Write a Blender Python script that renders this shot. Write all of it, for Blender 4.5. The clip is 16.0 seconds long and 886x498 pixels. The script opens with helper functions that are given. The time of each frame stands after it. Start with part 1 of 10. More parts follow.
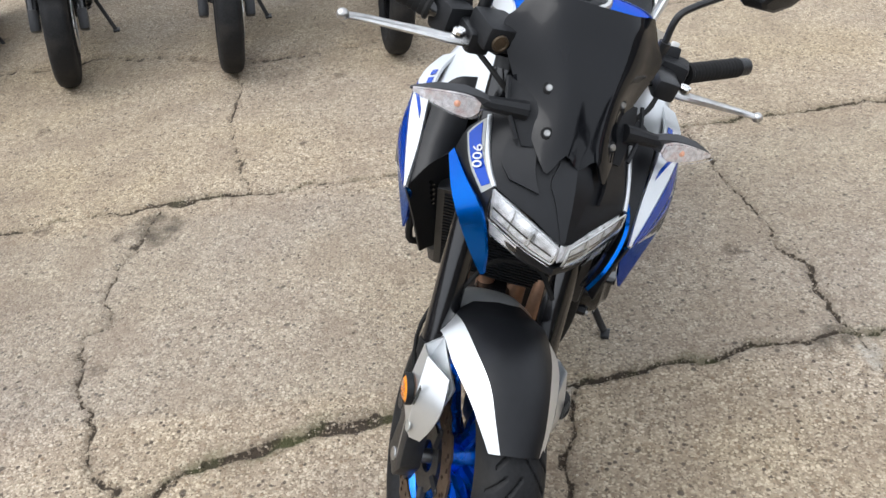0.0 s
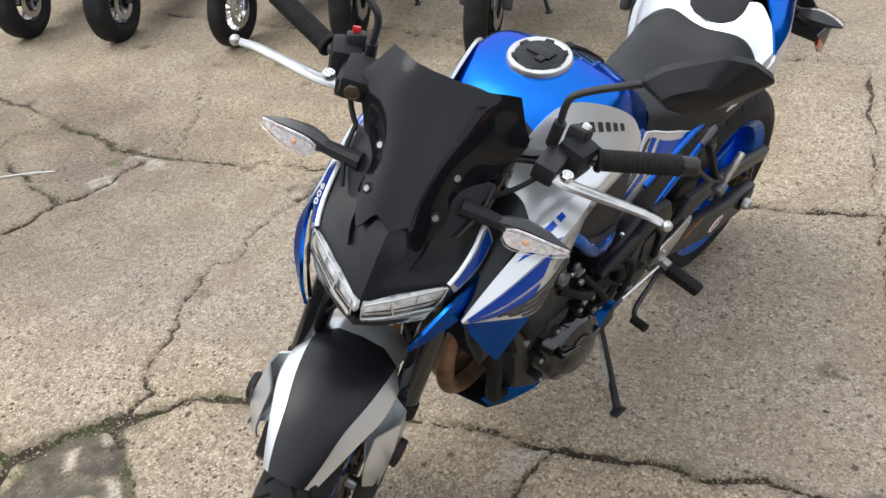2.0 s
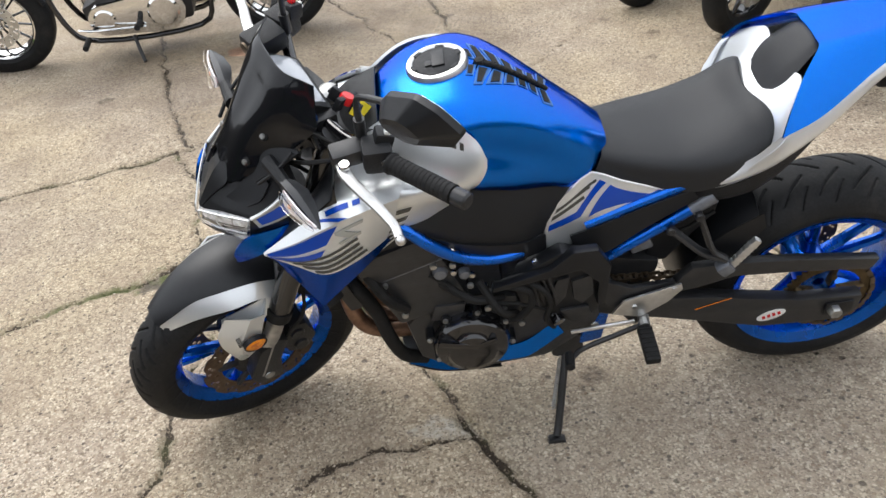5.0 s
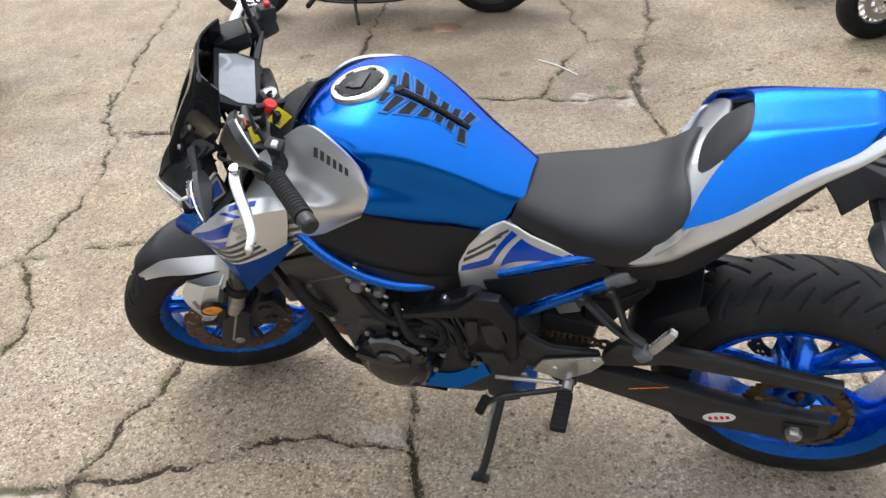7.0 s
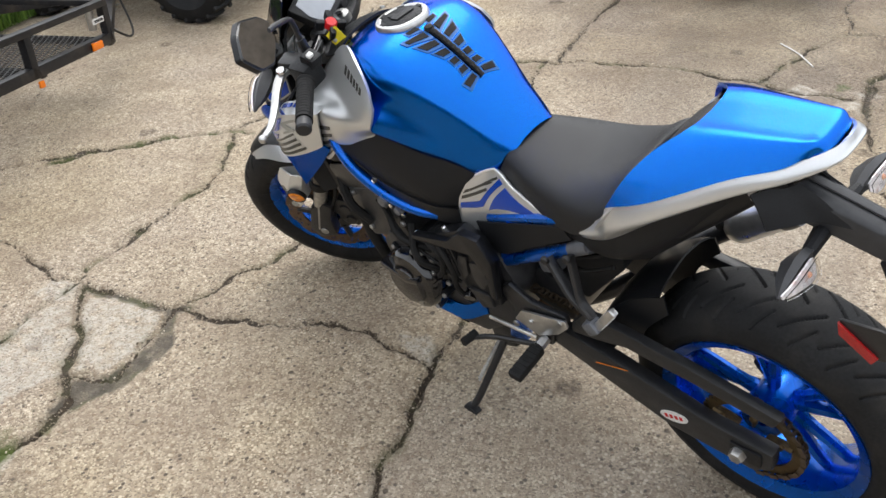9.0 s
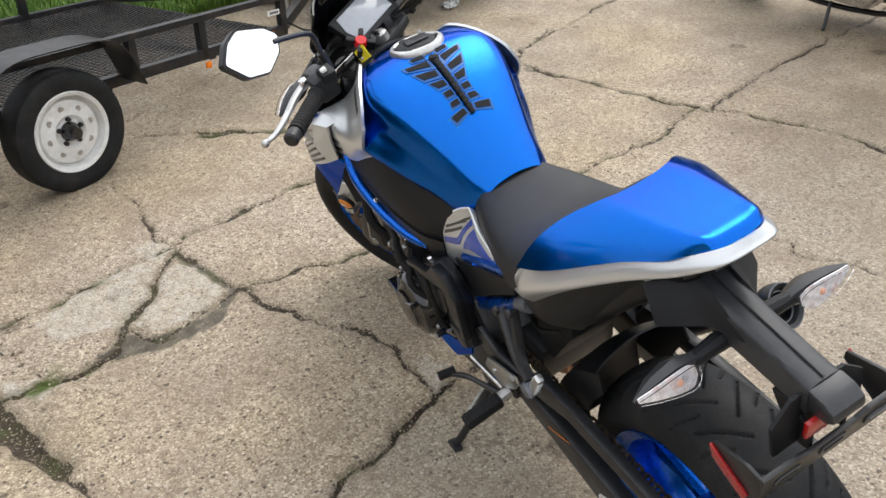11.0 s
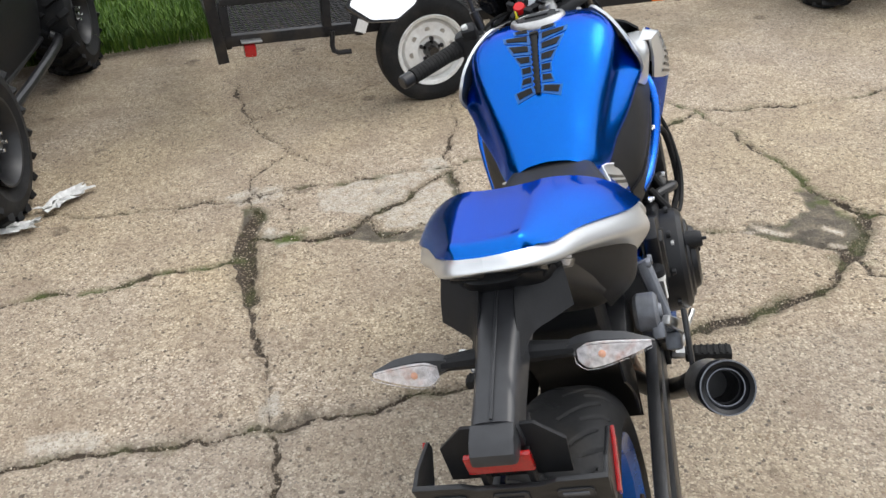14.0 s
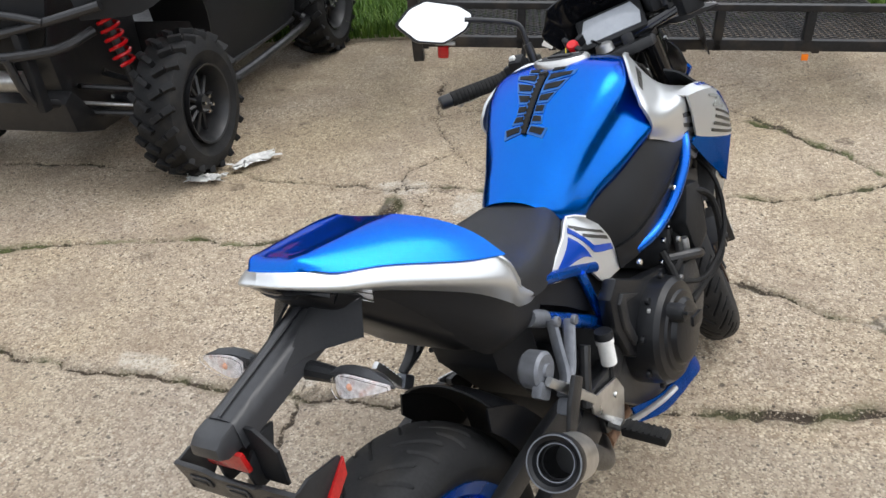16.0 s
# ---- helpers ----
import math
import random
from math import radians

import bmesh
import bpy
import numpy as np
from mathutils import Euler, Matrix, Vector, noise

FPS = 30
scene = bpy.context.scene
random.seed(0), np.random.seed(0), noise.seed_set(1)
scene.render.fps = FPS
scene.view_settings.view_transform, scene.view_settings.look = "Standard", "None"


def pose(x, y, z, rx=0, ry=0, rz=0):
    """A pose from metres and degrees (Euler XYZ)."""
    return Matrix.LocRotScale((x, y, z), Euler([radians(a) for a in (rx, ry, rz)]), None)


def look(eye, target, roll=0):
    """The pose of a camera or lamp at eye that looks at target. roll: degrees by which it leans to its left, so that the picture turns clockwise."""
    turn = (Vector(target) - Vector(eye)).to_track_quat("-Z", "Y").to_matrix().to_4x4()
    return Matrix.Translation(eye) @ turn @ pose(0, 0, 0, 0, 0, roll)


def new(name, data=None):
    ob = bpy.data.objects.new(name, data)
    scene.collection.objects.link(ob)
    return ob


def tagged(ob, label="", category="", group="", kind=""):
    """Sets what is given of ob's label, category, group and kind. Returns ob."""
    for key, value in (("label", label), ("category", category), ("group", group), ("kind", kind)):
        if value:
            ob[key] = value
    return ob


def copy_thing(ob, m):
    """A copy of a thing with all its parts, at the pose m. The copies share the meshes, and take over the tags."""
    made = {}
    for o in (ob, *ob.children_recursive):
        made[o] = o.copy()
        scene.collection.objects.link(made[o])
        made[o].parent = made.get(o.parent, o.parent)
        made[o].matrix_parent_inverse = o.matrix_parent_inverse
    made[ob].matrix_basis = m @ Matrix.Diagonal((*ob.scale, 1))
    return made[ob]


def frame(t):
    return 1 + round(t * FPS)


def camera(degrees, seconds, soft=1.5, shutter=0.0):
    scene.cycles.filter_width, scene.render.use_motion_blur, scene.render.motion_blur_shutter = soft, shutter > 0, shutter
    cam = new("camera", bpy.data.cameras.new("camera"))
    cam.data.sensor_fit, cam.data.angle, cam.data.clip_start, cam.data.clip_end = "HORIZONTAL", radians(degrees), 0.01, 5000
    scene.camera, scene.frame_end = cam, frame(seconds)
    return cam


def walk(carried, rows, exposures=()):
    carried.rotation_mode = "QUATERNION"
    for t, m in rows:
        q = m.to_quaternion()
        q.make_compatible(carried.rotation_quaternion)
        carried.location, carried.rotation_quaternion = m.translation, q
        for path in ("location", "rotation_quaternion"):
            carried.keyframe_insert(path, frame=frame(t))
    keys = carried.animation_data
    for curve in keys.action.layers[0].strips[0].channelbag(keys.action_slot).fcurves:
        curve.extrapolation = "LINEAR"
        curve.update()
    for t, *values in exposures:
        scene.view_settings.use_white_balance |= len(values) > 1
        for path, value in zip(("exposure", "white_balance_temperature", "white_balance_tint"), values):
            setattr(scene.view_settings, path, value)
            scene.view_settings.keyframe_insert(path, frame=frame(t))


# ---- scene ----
cam = camera(55.7, 16.0)
METRES, EYE, TILT, LEAN, TURN = 5.639, 1.5, 0.0, 0.0, 0.0
ROWS = [
    (0.0, 0.0, 0.0, 0.0, -3.31, -34.9, 4.76),
    (0.5, 0.0359, 0.0071, 0.0007, 3.72, -34.42, 5.47),
    (1.0, 0.0791, 0.0113, 0.0004, 12.12, -34.23, 5.46),
    (1.5, 0.1123, 0.0259, -0.0014, 18.59, -34.02, 5.39),
    (2.0, 0.1461, 0.0358, 0.0033, 26.12, -33.34, 5.94),
    (2.5, 0.1877, 0.0473, 0.0023, 34.09, -32.95, 6.32),
    (3.0, 0.2102, 0.0698, -0.0001, 41.3, -32.93, 6.06),
    (3.5, 0.2323, 0.0979, 0.0024, 48.47, -32.55, 6.06),
    (4.0, 0.2659, 0.1247, 0.0036, 55.7, -32.09, 6.54),
    (6.5, 0.3227, 0.2749, 0.0021, 83.87, -32.43, 5.4),
    (7.0, 0.3248, 0.3105, 0.0058, 90.41, -31.7, 5.46),
    (7.5, 0.3317, 0.3506, 0.0063, 99.18, -31.82, 5.39),
    (8.0, 0.3317, 0.3785, 0.0053, 105.93, -32.54, 4.9),
    (10.5, 0.2852, 0.4751, 0.0017, 127.65, -31.25, 2.76),
    (11.0, 0.2679, 0.4928, 0.0018, 133.32, -30.93, 2.66),
    (11.5, 0.2547, 0.5231, 0.0011, 140.42, -31.75, 3.01),
    (12.0, 0.2344, 0.5335, -0.0, 146.15, -32.09, 2.19),
    (12.5, 0.2128, 0.5413, 0.0016, 151.36, -32.16, 2.22),
    (13.0, 0.1856, 0.5603, 0.0011, 158.04, -32.29, 2.79),
    (13.5, 0.1605, 0.5745, -0.0, 165.14, -32.51, 3.06),
    (14.0, 0.1322, 0.58, 0.0037, 171.09, -31.95, 3.68),
    (14.5, 0.098, 0.5907, 0.0086, 177.3, -29.71, 5.1),
    (15.0, 0.0632, 0.5984, 0.0086, 183.25, -27.77, 5.87),
    (15.5, 0.0401, 0.5862, 0.0056, 188.65, -28.36, 5.28),
    (16.0, 0.0146, 0.5802, 0.0079, 194.21, -30.35, 3.78),
]
# the bike and everything round it stand still; the camera is carried round them at eye height
WALK_EXPOSURE = [(0.0, 0.60, 6300, 10), (2.0, 0.60, 6420, 10), (4.0, 0.76, 6470, 10), (7.5, 0.74, 6480, 10), (10.5, 0.59, 6560, 10), (13.0, 0.56, 6550, 10), (14.5, 0.54, 6500, 10), (16.0, 0.60, 6450, 10)]
walk(cam, [(t, pose(0, 0, EYE, TILT, LEAN, TURN) @ pose(METRES * x, METRES * y, METRES * z, 90 + pitch, roll, yaw)) for t, x, y, z, yaw, pitch, roll in ROWS], WALK_EXPOSURE)

# ---- overcast daylight ----
SUN_UP, SUN_TURN = 58.0, 200.0
world = bpy.data.worlds.new("overcast_sky")
scene.world = world
world.use_nodes = True
wn, wl = world.node_tree.nodes, world.node_tree.links
sky = wn.new("ShaderNodeTexSky")
sky.sky_type, sky.sun_disc = "NISHITA", False
sky.sun_elevation, sky.sun_rotation = radians(SUN_UP), radians(90 - SUN_TURN)
sky.air_density, sky.dust_density, sky.ozone_density = 1.0, 6.0, 0.6
grey = wn.new("ShaderNodeHueSaturation")
grey.inputs["Saturation"].default_value = 0.22
cloud = wn.new("ShaderNodeMix")
cloud.data_type = "RGBA"
cloud.inputs[0].default_value = 0.55
cloud.inputs[7].default_value = (9.35, 9.8, 10.5, 1)
wl.new(sky.outputs[0], grey.inputs["Color"])
wl.new(grey.outputs[0], cloud.inputs[6])
# a bright overcast, a little brighter overhead than at the horizon
place = wn.new("ShaderNodeTexCoord")
axes = wn.new("ShaderNodeSeparateXYZ")
rise = wn.new("ShaderNodeMapRange")
rise.inputs[3].default_value, rise.inputs[4].default_value = 0.88, 1.06
dim = wn.new("ShaderNodeMix")
dim.data_type, dim.blend_type = "RGBA", "MULTIPLY"
dim.inputs[0].default_value = 1.0
wl.new(place.outputs["Generated"], axes.inputs[0])
wl.new(axes.outputs["Z"], rise.inputs[0])
wl.new(cloud.outputs[2], dim.inputs[6])
wl.new(rise.outputs[0], dim.inputs[7])
wl.new(dim.outputs[2], wn["Background"].inputs["Color"])
wn["Background"].inputs["Strength"].default_value = 0.140
sun = new("sun", bpy.data.lights.new("sun", "SUN"))
sun.data.energy, sun.data.angle, sun.data.color = 0.4, radians(40), (1.0, 0.97, 0.93)
sun.matrix_world = look((0, 0, 0), (-math.cos(radians(SUN_UP)) * math.cos(radians(SUN_TURN)), -math.cos(radians(SUN_UP)) * math.sin(radians(SUN_TURN)), -math.sin(radians(SUN_UP))))

# ---- materials ----
def material(name, color, rough=0.5, metal=0.0, coat=0.0, grain=0.0, grain_size=60.0, stain=0.0, stain_size=5.0, bump=0.0, bump_size=120.0, rough_var=0.0, spec=0.22, transmission=0.0, island=0.0, dirt=None, dirt_amount=0.0, dirt_size=14.0):
    """A painted, cast or moulded surface: colour with fine grain and broad stains, uneven gloss and fine relief."""
    m = bpy.data.materials.new(name)
    m.use_nodes = True
    n, l = m.node_tree.nodes, m.node_tree.links
    b = n["Principled BSDF"]
    b.inputs["Base Color"].default_value = (*color, 1)
    b.inputs["Roughness"].default_value = rough
    b.inputs["Metallic"].default_value = metal
    b.inputs["Specular IOR Level"].default_value = spec
    if coat:
        b.inputs["Coat Weight"].default_value = coat
        b.inputs["Coat Roughness"].default_value = 0.06
    if transmission:
        b.inputs["Transmission Weight"].default_value = transmission
    tc = n.new("ShaderNodeTexCoord")

    def tex(size, detail=4.0):
        t = n.new("ShaderNodeTexNoise")
        t.inputs["Scale"].default_value = size
        t.inputs["Detail"].default_value = detail
        l.new(tc.outputs["Object"], t.inputs["Vector"])
        return t

    last = None
    for amount, size in ((grain, grain_size), (stain, stain_size)):
        if amount:
            ramp = n.new("ShaderNodeMapRange")
            ramp.inputs[1].default_value, ramp.inputs[2].default_value = 0.3, 0.7
            ramp.inputs[3].default_value, ramp.inputs[4].default_value = 1 - amount, 1 + amount
            l.new(tex(size).outputs["Fac"], ramp.inputs[0])
            mul = n.new("ShaderNodeMix")
            mul.data_type, mul.blend_type = "RGBA", "MULTIPLY"
            mul.inputs[0].default_value = 1.0
            if last:
                l.new(last, mul.inputs[6])
            else:
                mul.inputs[6].default_value = (*color, 1)
            l.new(ramp.outputs[0], mul.inputs[7])
            last = mul.outputs[2]
    if dirt:
        ramp = n.new("ShaderNodeMapRange")
        ramp.inputs[1].default_value, ramp.inputs[2].default_value = 0.5, 0.72
        ramp.inputs[3].default_value, ramp.inputs[4].default_value = 0, dirt_amount
        l.new(tex(dirt_size, 8).outputs["Fac"], ramp.inputs[0])
        mix = n.new("ShaderNodeMix")
        mix.data_type = "RGBA"
        l.new(ramp.outputs[0], mix.inputs[0])
        if last:
            l.new(last, mix.inputs[6])
        else:
            mix.inputs[6].default_value = (*color, 1)
        mix.inputs[7].default_value = (*dirt, 1)
        last = mix.outputs[2]
    if last:
        l.new(last, b.inputs["Base Color"])
    if rough_var:
        ramp = n.new("ShaderNodeMapRange")
        ramp.inputs[3].default_value, ramp.inputs[4].default_value = max(0.02, rough - rough_var), min(1, rough + rough_var)
        l.new(tex(18, 6).outputs["Fac"], ramp.inputs[0])
        l.new(ramp.outputs[0], b.inputs["Roughness"])
    if bump:
        bp = n.new("ShaderNodeBump")
        bp.inputs["Strength"].default_value = bump
        bp.inputs["Distance"].default_value = 0.002
        l.new(tex(bump_size, 3).outputs["Fac"], bp.inputs["Height"])
        l.new(bp.outputs[0], b.inputs["Normal"])
    return m


def flake_paint(name, color, edge, rough=0.3, metal=0.75, rim=(1, 1, 1)):
    """Metallic lacquer: flakes that shift the tone a little under a clear coat."""
    m = material(name, color, rough, metal, 1.0)
    n, l = m.node_tree.nodes, m.node_tree.links
    b = n["Principled BSDF"]
    b.inputs["Coat Roughness"].default_value = 0.03
    b.inputs["Coat Weight"].default_value = 0.32
    b.inputs["Coat IOR"].default_value = 1.45
    b.inputs["Specular Tint"].default_value = (*rim, 1)
    tc = n.new("ShaderNodeTexCoord")
    v = n.new("ShaderNodeTexVoronoi")
    v.inputs["Scale"].default_value = 1400
    l.new(tc.outputs["Object"], v.inputs["Vector"])
    mix = n.new("ShaderNodeMix")
    mix.data_type = "RGBA"
    mix.inputs[6].default_value, mix.inputs[7].default_value = (*color, 1), (*edge, 1)
    ramp = n.new("ShaderNodeMapRange")
    ramp.inputs[1].default_value, ramp.inputs[2].default_value = 0.2, 0.9
    ramp.inputs[4].default_value = 0.5
    l.new(v.outputs["Color"], ramp.inputs[0])
    l.new(ramp.outputs[0], mix.inputs[0])
    l.new(mix.outputs[2], b.inputs["Base Color"])
    return m


BLUE = flake_paint("blue_metallic_paint", (0.0, 0.098, 0.50), (0.0, 0.205, 0.78), 0.24, 1.0, (0.0, 0.34, 0.86))
BLUE_FRAME = material("blue_powder_coat", (0.0, 0.110, 0.56), 0.27, 0.85, 0.4, grain=0.1, rough_var=0.06)
SILVER = flake_paint("silver_metallic_paint", (0.64, 0.66, 0.67), (0.78, 0.80, 0.81), 0.33, 0.76)
DECAL_BLUE = material("blue_decal", (0.0, 0.055, 0.42), 0.25, 0.35, 0.6)
DECAL_DARK = material("dark_grey_decal", (0.05, 0.05, 0.045), 0.35, 0.1, 0.5, grain=0.1)
DECAL_GREY = material("grey_decal", (0.36, 0.37, 0.35), 0.3, 0.4, 0.6)
DECAL_WHITE = material("white_decal", (0.75, 0.76, 0.76), 0.35)
BLACK_SATIN = material("satin_black_plastic", (0.007, 0.0076, 0.0092), 0.35, grain=0.15, bump=0.12, bump_size=900, rough_var=0.06, spec=0.33)
BLACK_TEX = material("textured_black_plastic", (0.0105, 0.0112, 0.0128), 0.48, grain=0.2, grain_size=400, bump=0.35, bump_size=900, spec=0.27)
BLACK_GLOSS = material("gloss_black_plastic", (0.006, 0.006, 0.007), 0.14, coat=0.5, rough_var=0.05, spec=0.5)
SMOKE = material("dark_smoked_acrylic", (0.006, 0.0065, 0.008), 0.08, rough_var=0.04, stain=0.2, spec=0.28)
BLACK_METAL = material("black_coated_metal", (0.013, 0.0135, 0.015), 0.36, 0.0, grain=0.2, bump=0.25, bump_size=500, rough_var=0.12, spec=0.5, dirt=(0.09, 0.08, 0.068), dirt_amount=0.12, dirt_size=22)
ENGINE = material("black_engine_casting", (0.022, 0.0225, 0.024), 0.36, 0.0, grain=0.25, bump=0.5, bump_size=380, rough_var=0.12, spec=0.5, dirt=(0.09, 0.08, 0.068), dirt_amount=0.12, dirt_size=18)
RUBBER = material("black_rubber", (0.012, 0.012, 0.012), 0.7, grain=0.25, bump=0.3, bump_size=300, rough_var=0.1)
TYRE = material("tyre_rubber", (0.012, 0.0125, 0.0135), 0.62, grain=0.3, grain_size=160, stain=0.3, stain_size=9, bump=0.25, bump_size=500, rough_var=0.12, dirt=(0.10, 0.088, 0.07), dirt_amount=0.14, dirt_size=12)
SEAT = material("black_seat_vinyl", (0.012, 0.0128, 0.0145), 0.48, grain=0.15, grain_size=300, bump=0.3, bump_size=1500, rough_var=0.05, spec=0.36)
ALLOY = material("brushed_aluminium", (0.62, 0.62, 0.61), 0.32, 0.95, grain=0.1, rough_var=0.12, dirt=(0.25, 0.22, 0.18), dirt_amount=0.3)
CHROME = material("chrome", (0.78, 0.78, 0.77), 0.08, 1.0, rough_var=0.05, dirt=(0.3, 0.27, 0.22), dirt_amount=0.2)
STEEL = material("zinc_steel", (0.42, 0.42, 0.41), 0.35, 0.9, grain=0.2, rough_var=0.12)
DISC = material("rusty_brake_disc_steel", (0.12, 0.085, 0.06), 0.45, 0.75, grain=0.25, grain_size=90, stain=0.3, rough_var=0.1, dirt=(0.11, 0.052, 0.026), dirt_amount=0.5, dirt_size=30)
RUST = material("heat_browned_header_pipe", (0.30, 0.18, 0.12), 0.42, 0.7, grain=0.3, grain_size=40, stain=0.35, rough_var=0.12, dirt=(0.12, 0.06, 0.035), dirt_amount=0.45)
CHAIN = material("oily_chain_steel", (0.13, 0.10, 0.07), 0.4, 0.8, grain=0.3, rough_var=0.15)
GOLD = material("worn_sprocket", (0.10, 0.07, 0.035), 0.5, 0.7, grain=0.35, dirt=(0.09, 0.05, 0.02), dirt_amount=0.7, dirt_size=25)
AMBER = material("amber_reflector", (0.85, 0.28, 0.01), 0.16, coat=0.8, grain=0.2, grain_size=250, bump=0.5, bump_size=700)
AMBER_DARK = material("dark_amber_reflector", (0.70, 0.19, 0.008), 0.16, coat=0.8, grain=0.2, grain_size=250, bump=0.5, bump_size=700)
RED = material("red_reflector", (0.36, 0.008, 0.008), 0.15, coat=0.8, grain=0.2, grain_size=250, bump=0.4, bump_size=700)
CLEAR = material("clear_lens", (1.0, 1.0, 1.0), 0.02, transmission=1.0, spec=0.5)
LENS_BACK = material("lamp_reflector", (0.86, 0.86, 0.88), 0.16, 0.05, bump=0.25, bump_size=70, grain=0.15, grain_size=60)
HEADLAMP_BACK = material("headlamp_reflector", (0.92, 0.93, 0.95), 0.16, 0.25, bump=0.7, bump_size=70, grain=0.4, grain_size=60)
INDICATOR_BACK = material("faceted_lamp_reflector", (0.84, 0.82, 0.84), 0.14, 0.35, bump=0.9, bump_size=160, grain=0.3, grain_size=120, dirt=(0.62, 0.20, 0.10), dirt_amount=0.45, dirt_size=55)
HOUSING = material("satin_grey_plastic", (0.028, 0.029, 0.032), 0.34, grain=0.15, bump=0.1, bump_size=800, spec=0.5)
BULB = material("orange_bulb_glass", (0.80, 0.42, 0.28), 0.2, coat=0.3)
MIRROR = material("mirror_glass", (0.92, 0.93, 0.93), 0.01, 1.0)
SCREEN = material("grey_dash_display", (0.32, 0.34, 0.37), 0.12, coat=1.0, grain=0.05)
REDKEY = material("red_plastic", (0.55, 0.012, 0.015), 0.35, coat=0.4)
YELLOW = material("yellow_tag", (0.75, 0.60, 0.03), 0.55, grain=0.15)
WHITE_PAINT = material("white_wheel_paint", (0.72, 0.72, 0.70), 0.4, grain=0.06, stain=0.08, dirt=(0.35, 0.3, 0.24), dirt_amount=0.35, rough_var=0.1)
TRAILER_PAINT = material("black_trailer_paint", (0.018, 0.018, 0.019), 0.35, grain=0.2, rough_var=0.15, dirt=(0.09, 0.07, 0.05), dirt_amount=0.4, dirt_size=9)
UTV_RED = material("red_body_plastic", (0.62, 0.008, 0.012), 0.25, coat=0.6, stain=0.06)
ORANGE_LENS = material("orange_marker_lens", (0.85, 0.2, 0.01), 0.2, coat=0.6)
PAPER = material("pale_sticker", (0.7, 0.7, 0.68), 0.5, grain=0.08)
DARK_BODY = material("dark_scooter_paint", (0.03, 0.03, 0.032), 0.3, coat=0.5, grain=0.1, rough_var=0.08)
CARDBOARD = material("white_crumpled_plastic", (0.62, 0.62, 0.60), 0.6, grain=0.2, bump=0.6, bump_size=60)


def concrete():
    """Weathered exposed-aggregate concrete, with dirt in the cracks, moss, pale worn patches and grass soil by the mesh's own marks."""
    m = bpy.data.materials.new("exposed_aggregate_concrete")
    m.use_nodes = True
    n, l = m.node_tree.nodes, m.node_tree.links
    b = n["Principled BSDF"]
    tc = n.new("ShaderNodeTexCoord")

    def noise_tex(size, detail=5.0, rough=0.55):
        t = n.new("ShaderNodeTexNoise")
        t.inputs["Scale"].default_value, t.inputs["Detail"].default_value, t.inputs["Roughness"].default_value = size, detail, rough
        l.new(tc.outputs["Object"], t.inputs["Vector"])
        return t.outputs["Fac"]

    def ramp(fac, lo, hi, a=0.0, c=1.0):
        r = n.new("ShaderNodeMapRange")
        for i, v in enumerate((lo, hi, a, c)):
            r.inputs[i + 1].default_value = v
        l.new(fac, r.inputs[0])
        return r.outputs[0]

    def mix(fac, one, two, blend="MIX"):
        x = n.new("ShaderNodeMix")
        x.data_type, x.blend_type = "RGBA", blend
        for i, v in ((0, fac), (6, one), (7, two)):
            if isinstance(v, (int, float)):
                x.inputs[i].default_value = v
            elif isinstance(v, tuple):
                x.inputs[i].default_value = (*v, 1)
            else:
                l.new(v, x.inputs[i])
        return x.outputs[2]

    def math_node(op, one, two):
        x = n.new("ShaderNodeMath")
        x.operation = op
        for i, v in enumerate((one, two)):
            if isinstance(v, (int, float)):
                x.inputs[i].default_value = v
            else:
                l.new(v, x.inputs[i])
        return x.outputs[0]

    def mark(name):
        a = n.new("ShaderNodeAttribute")
        a.attribute_name = name
        return a.outputs["Fac"]

    stones = n.new("ShaderNodeTexVoronoi")
    stones.inputs["Scale"].default_value, stones.inputs["Randomness"].default_value = 95, 1.0
    l.new(tc.outputs["Object"], stones.inputs["Vector"])
    sep = n.new("ShaderNodeSeparateColor")
    l.new(stones.outputs["Color"], sep.inputs[0])
    small = n.new("ShaderNodeTexVoronoi")
    small.inputs["Scale"].default_value = 210
    l.new(tc.outputs["Object"], small.inputs["Vector"])
    sep2 = n.new("ShaderNodeSeparateColor")
    l.new(small.outputs["Color"], sep2.inputs[0])
    matrix = mix(ramp(noise_tex(38, 6), 0.3, 0.7), (0.215, 0.162, 0.110), (0.500, 0.408, 0.300))
    matrix = mix(ramp(sep2.outputs[0], 0.68, 0.90, 0, 0.80), matrix, (0.67, 0.57, 0.43))
    matrix = mix(ramp(sep2.outputs[1], 0.80, 0.90, 0, 0.68), matrix, (0.085, 0.062, 0.042))
    stone = mix(sep.outputs[1], (0.25, 0.175, 0.11), (0.70, 0.60, 0.46))
    stone = mix(ramp(sep.outputs[2], 0.86, 0.95), stone, (0.085, 0.065, 0.05))
    is_stone = math_node("MULTIPLY", ramp(sep.outputs[0], 0.5, 0.62), ramp(stones.outputs["Distance"], 0.55, 0.4, 0, 1))
    base = mix(is_stone, matrix, stone)
    tint = mix(ramp(noise_tex(0.9, 5), 0.36, 0.64), (0.965, 0.985, 1.035), (1.01, 1.0, 0.915))
    base = mix(1.0, base, tint, "MULTIPLY")
    # the greyer slab, broad weathering and dark spots
    base = mix(math_node("MULTIPLY", mark("tone"), 0.36), base, mix(0.6, base, (0.24, 0.225, 0.20)))
    base = mix(ramp(noise_tex(1.1, 4), 0.35, 0.7, 0.0, 0.6), base, mix(0.5, base, (0.20, 0.17, 0.135)))
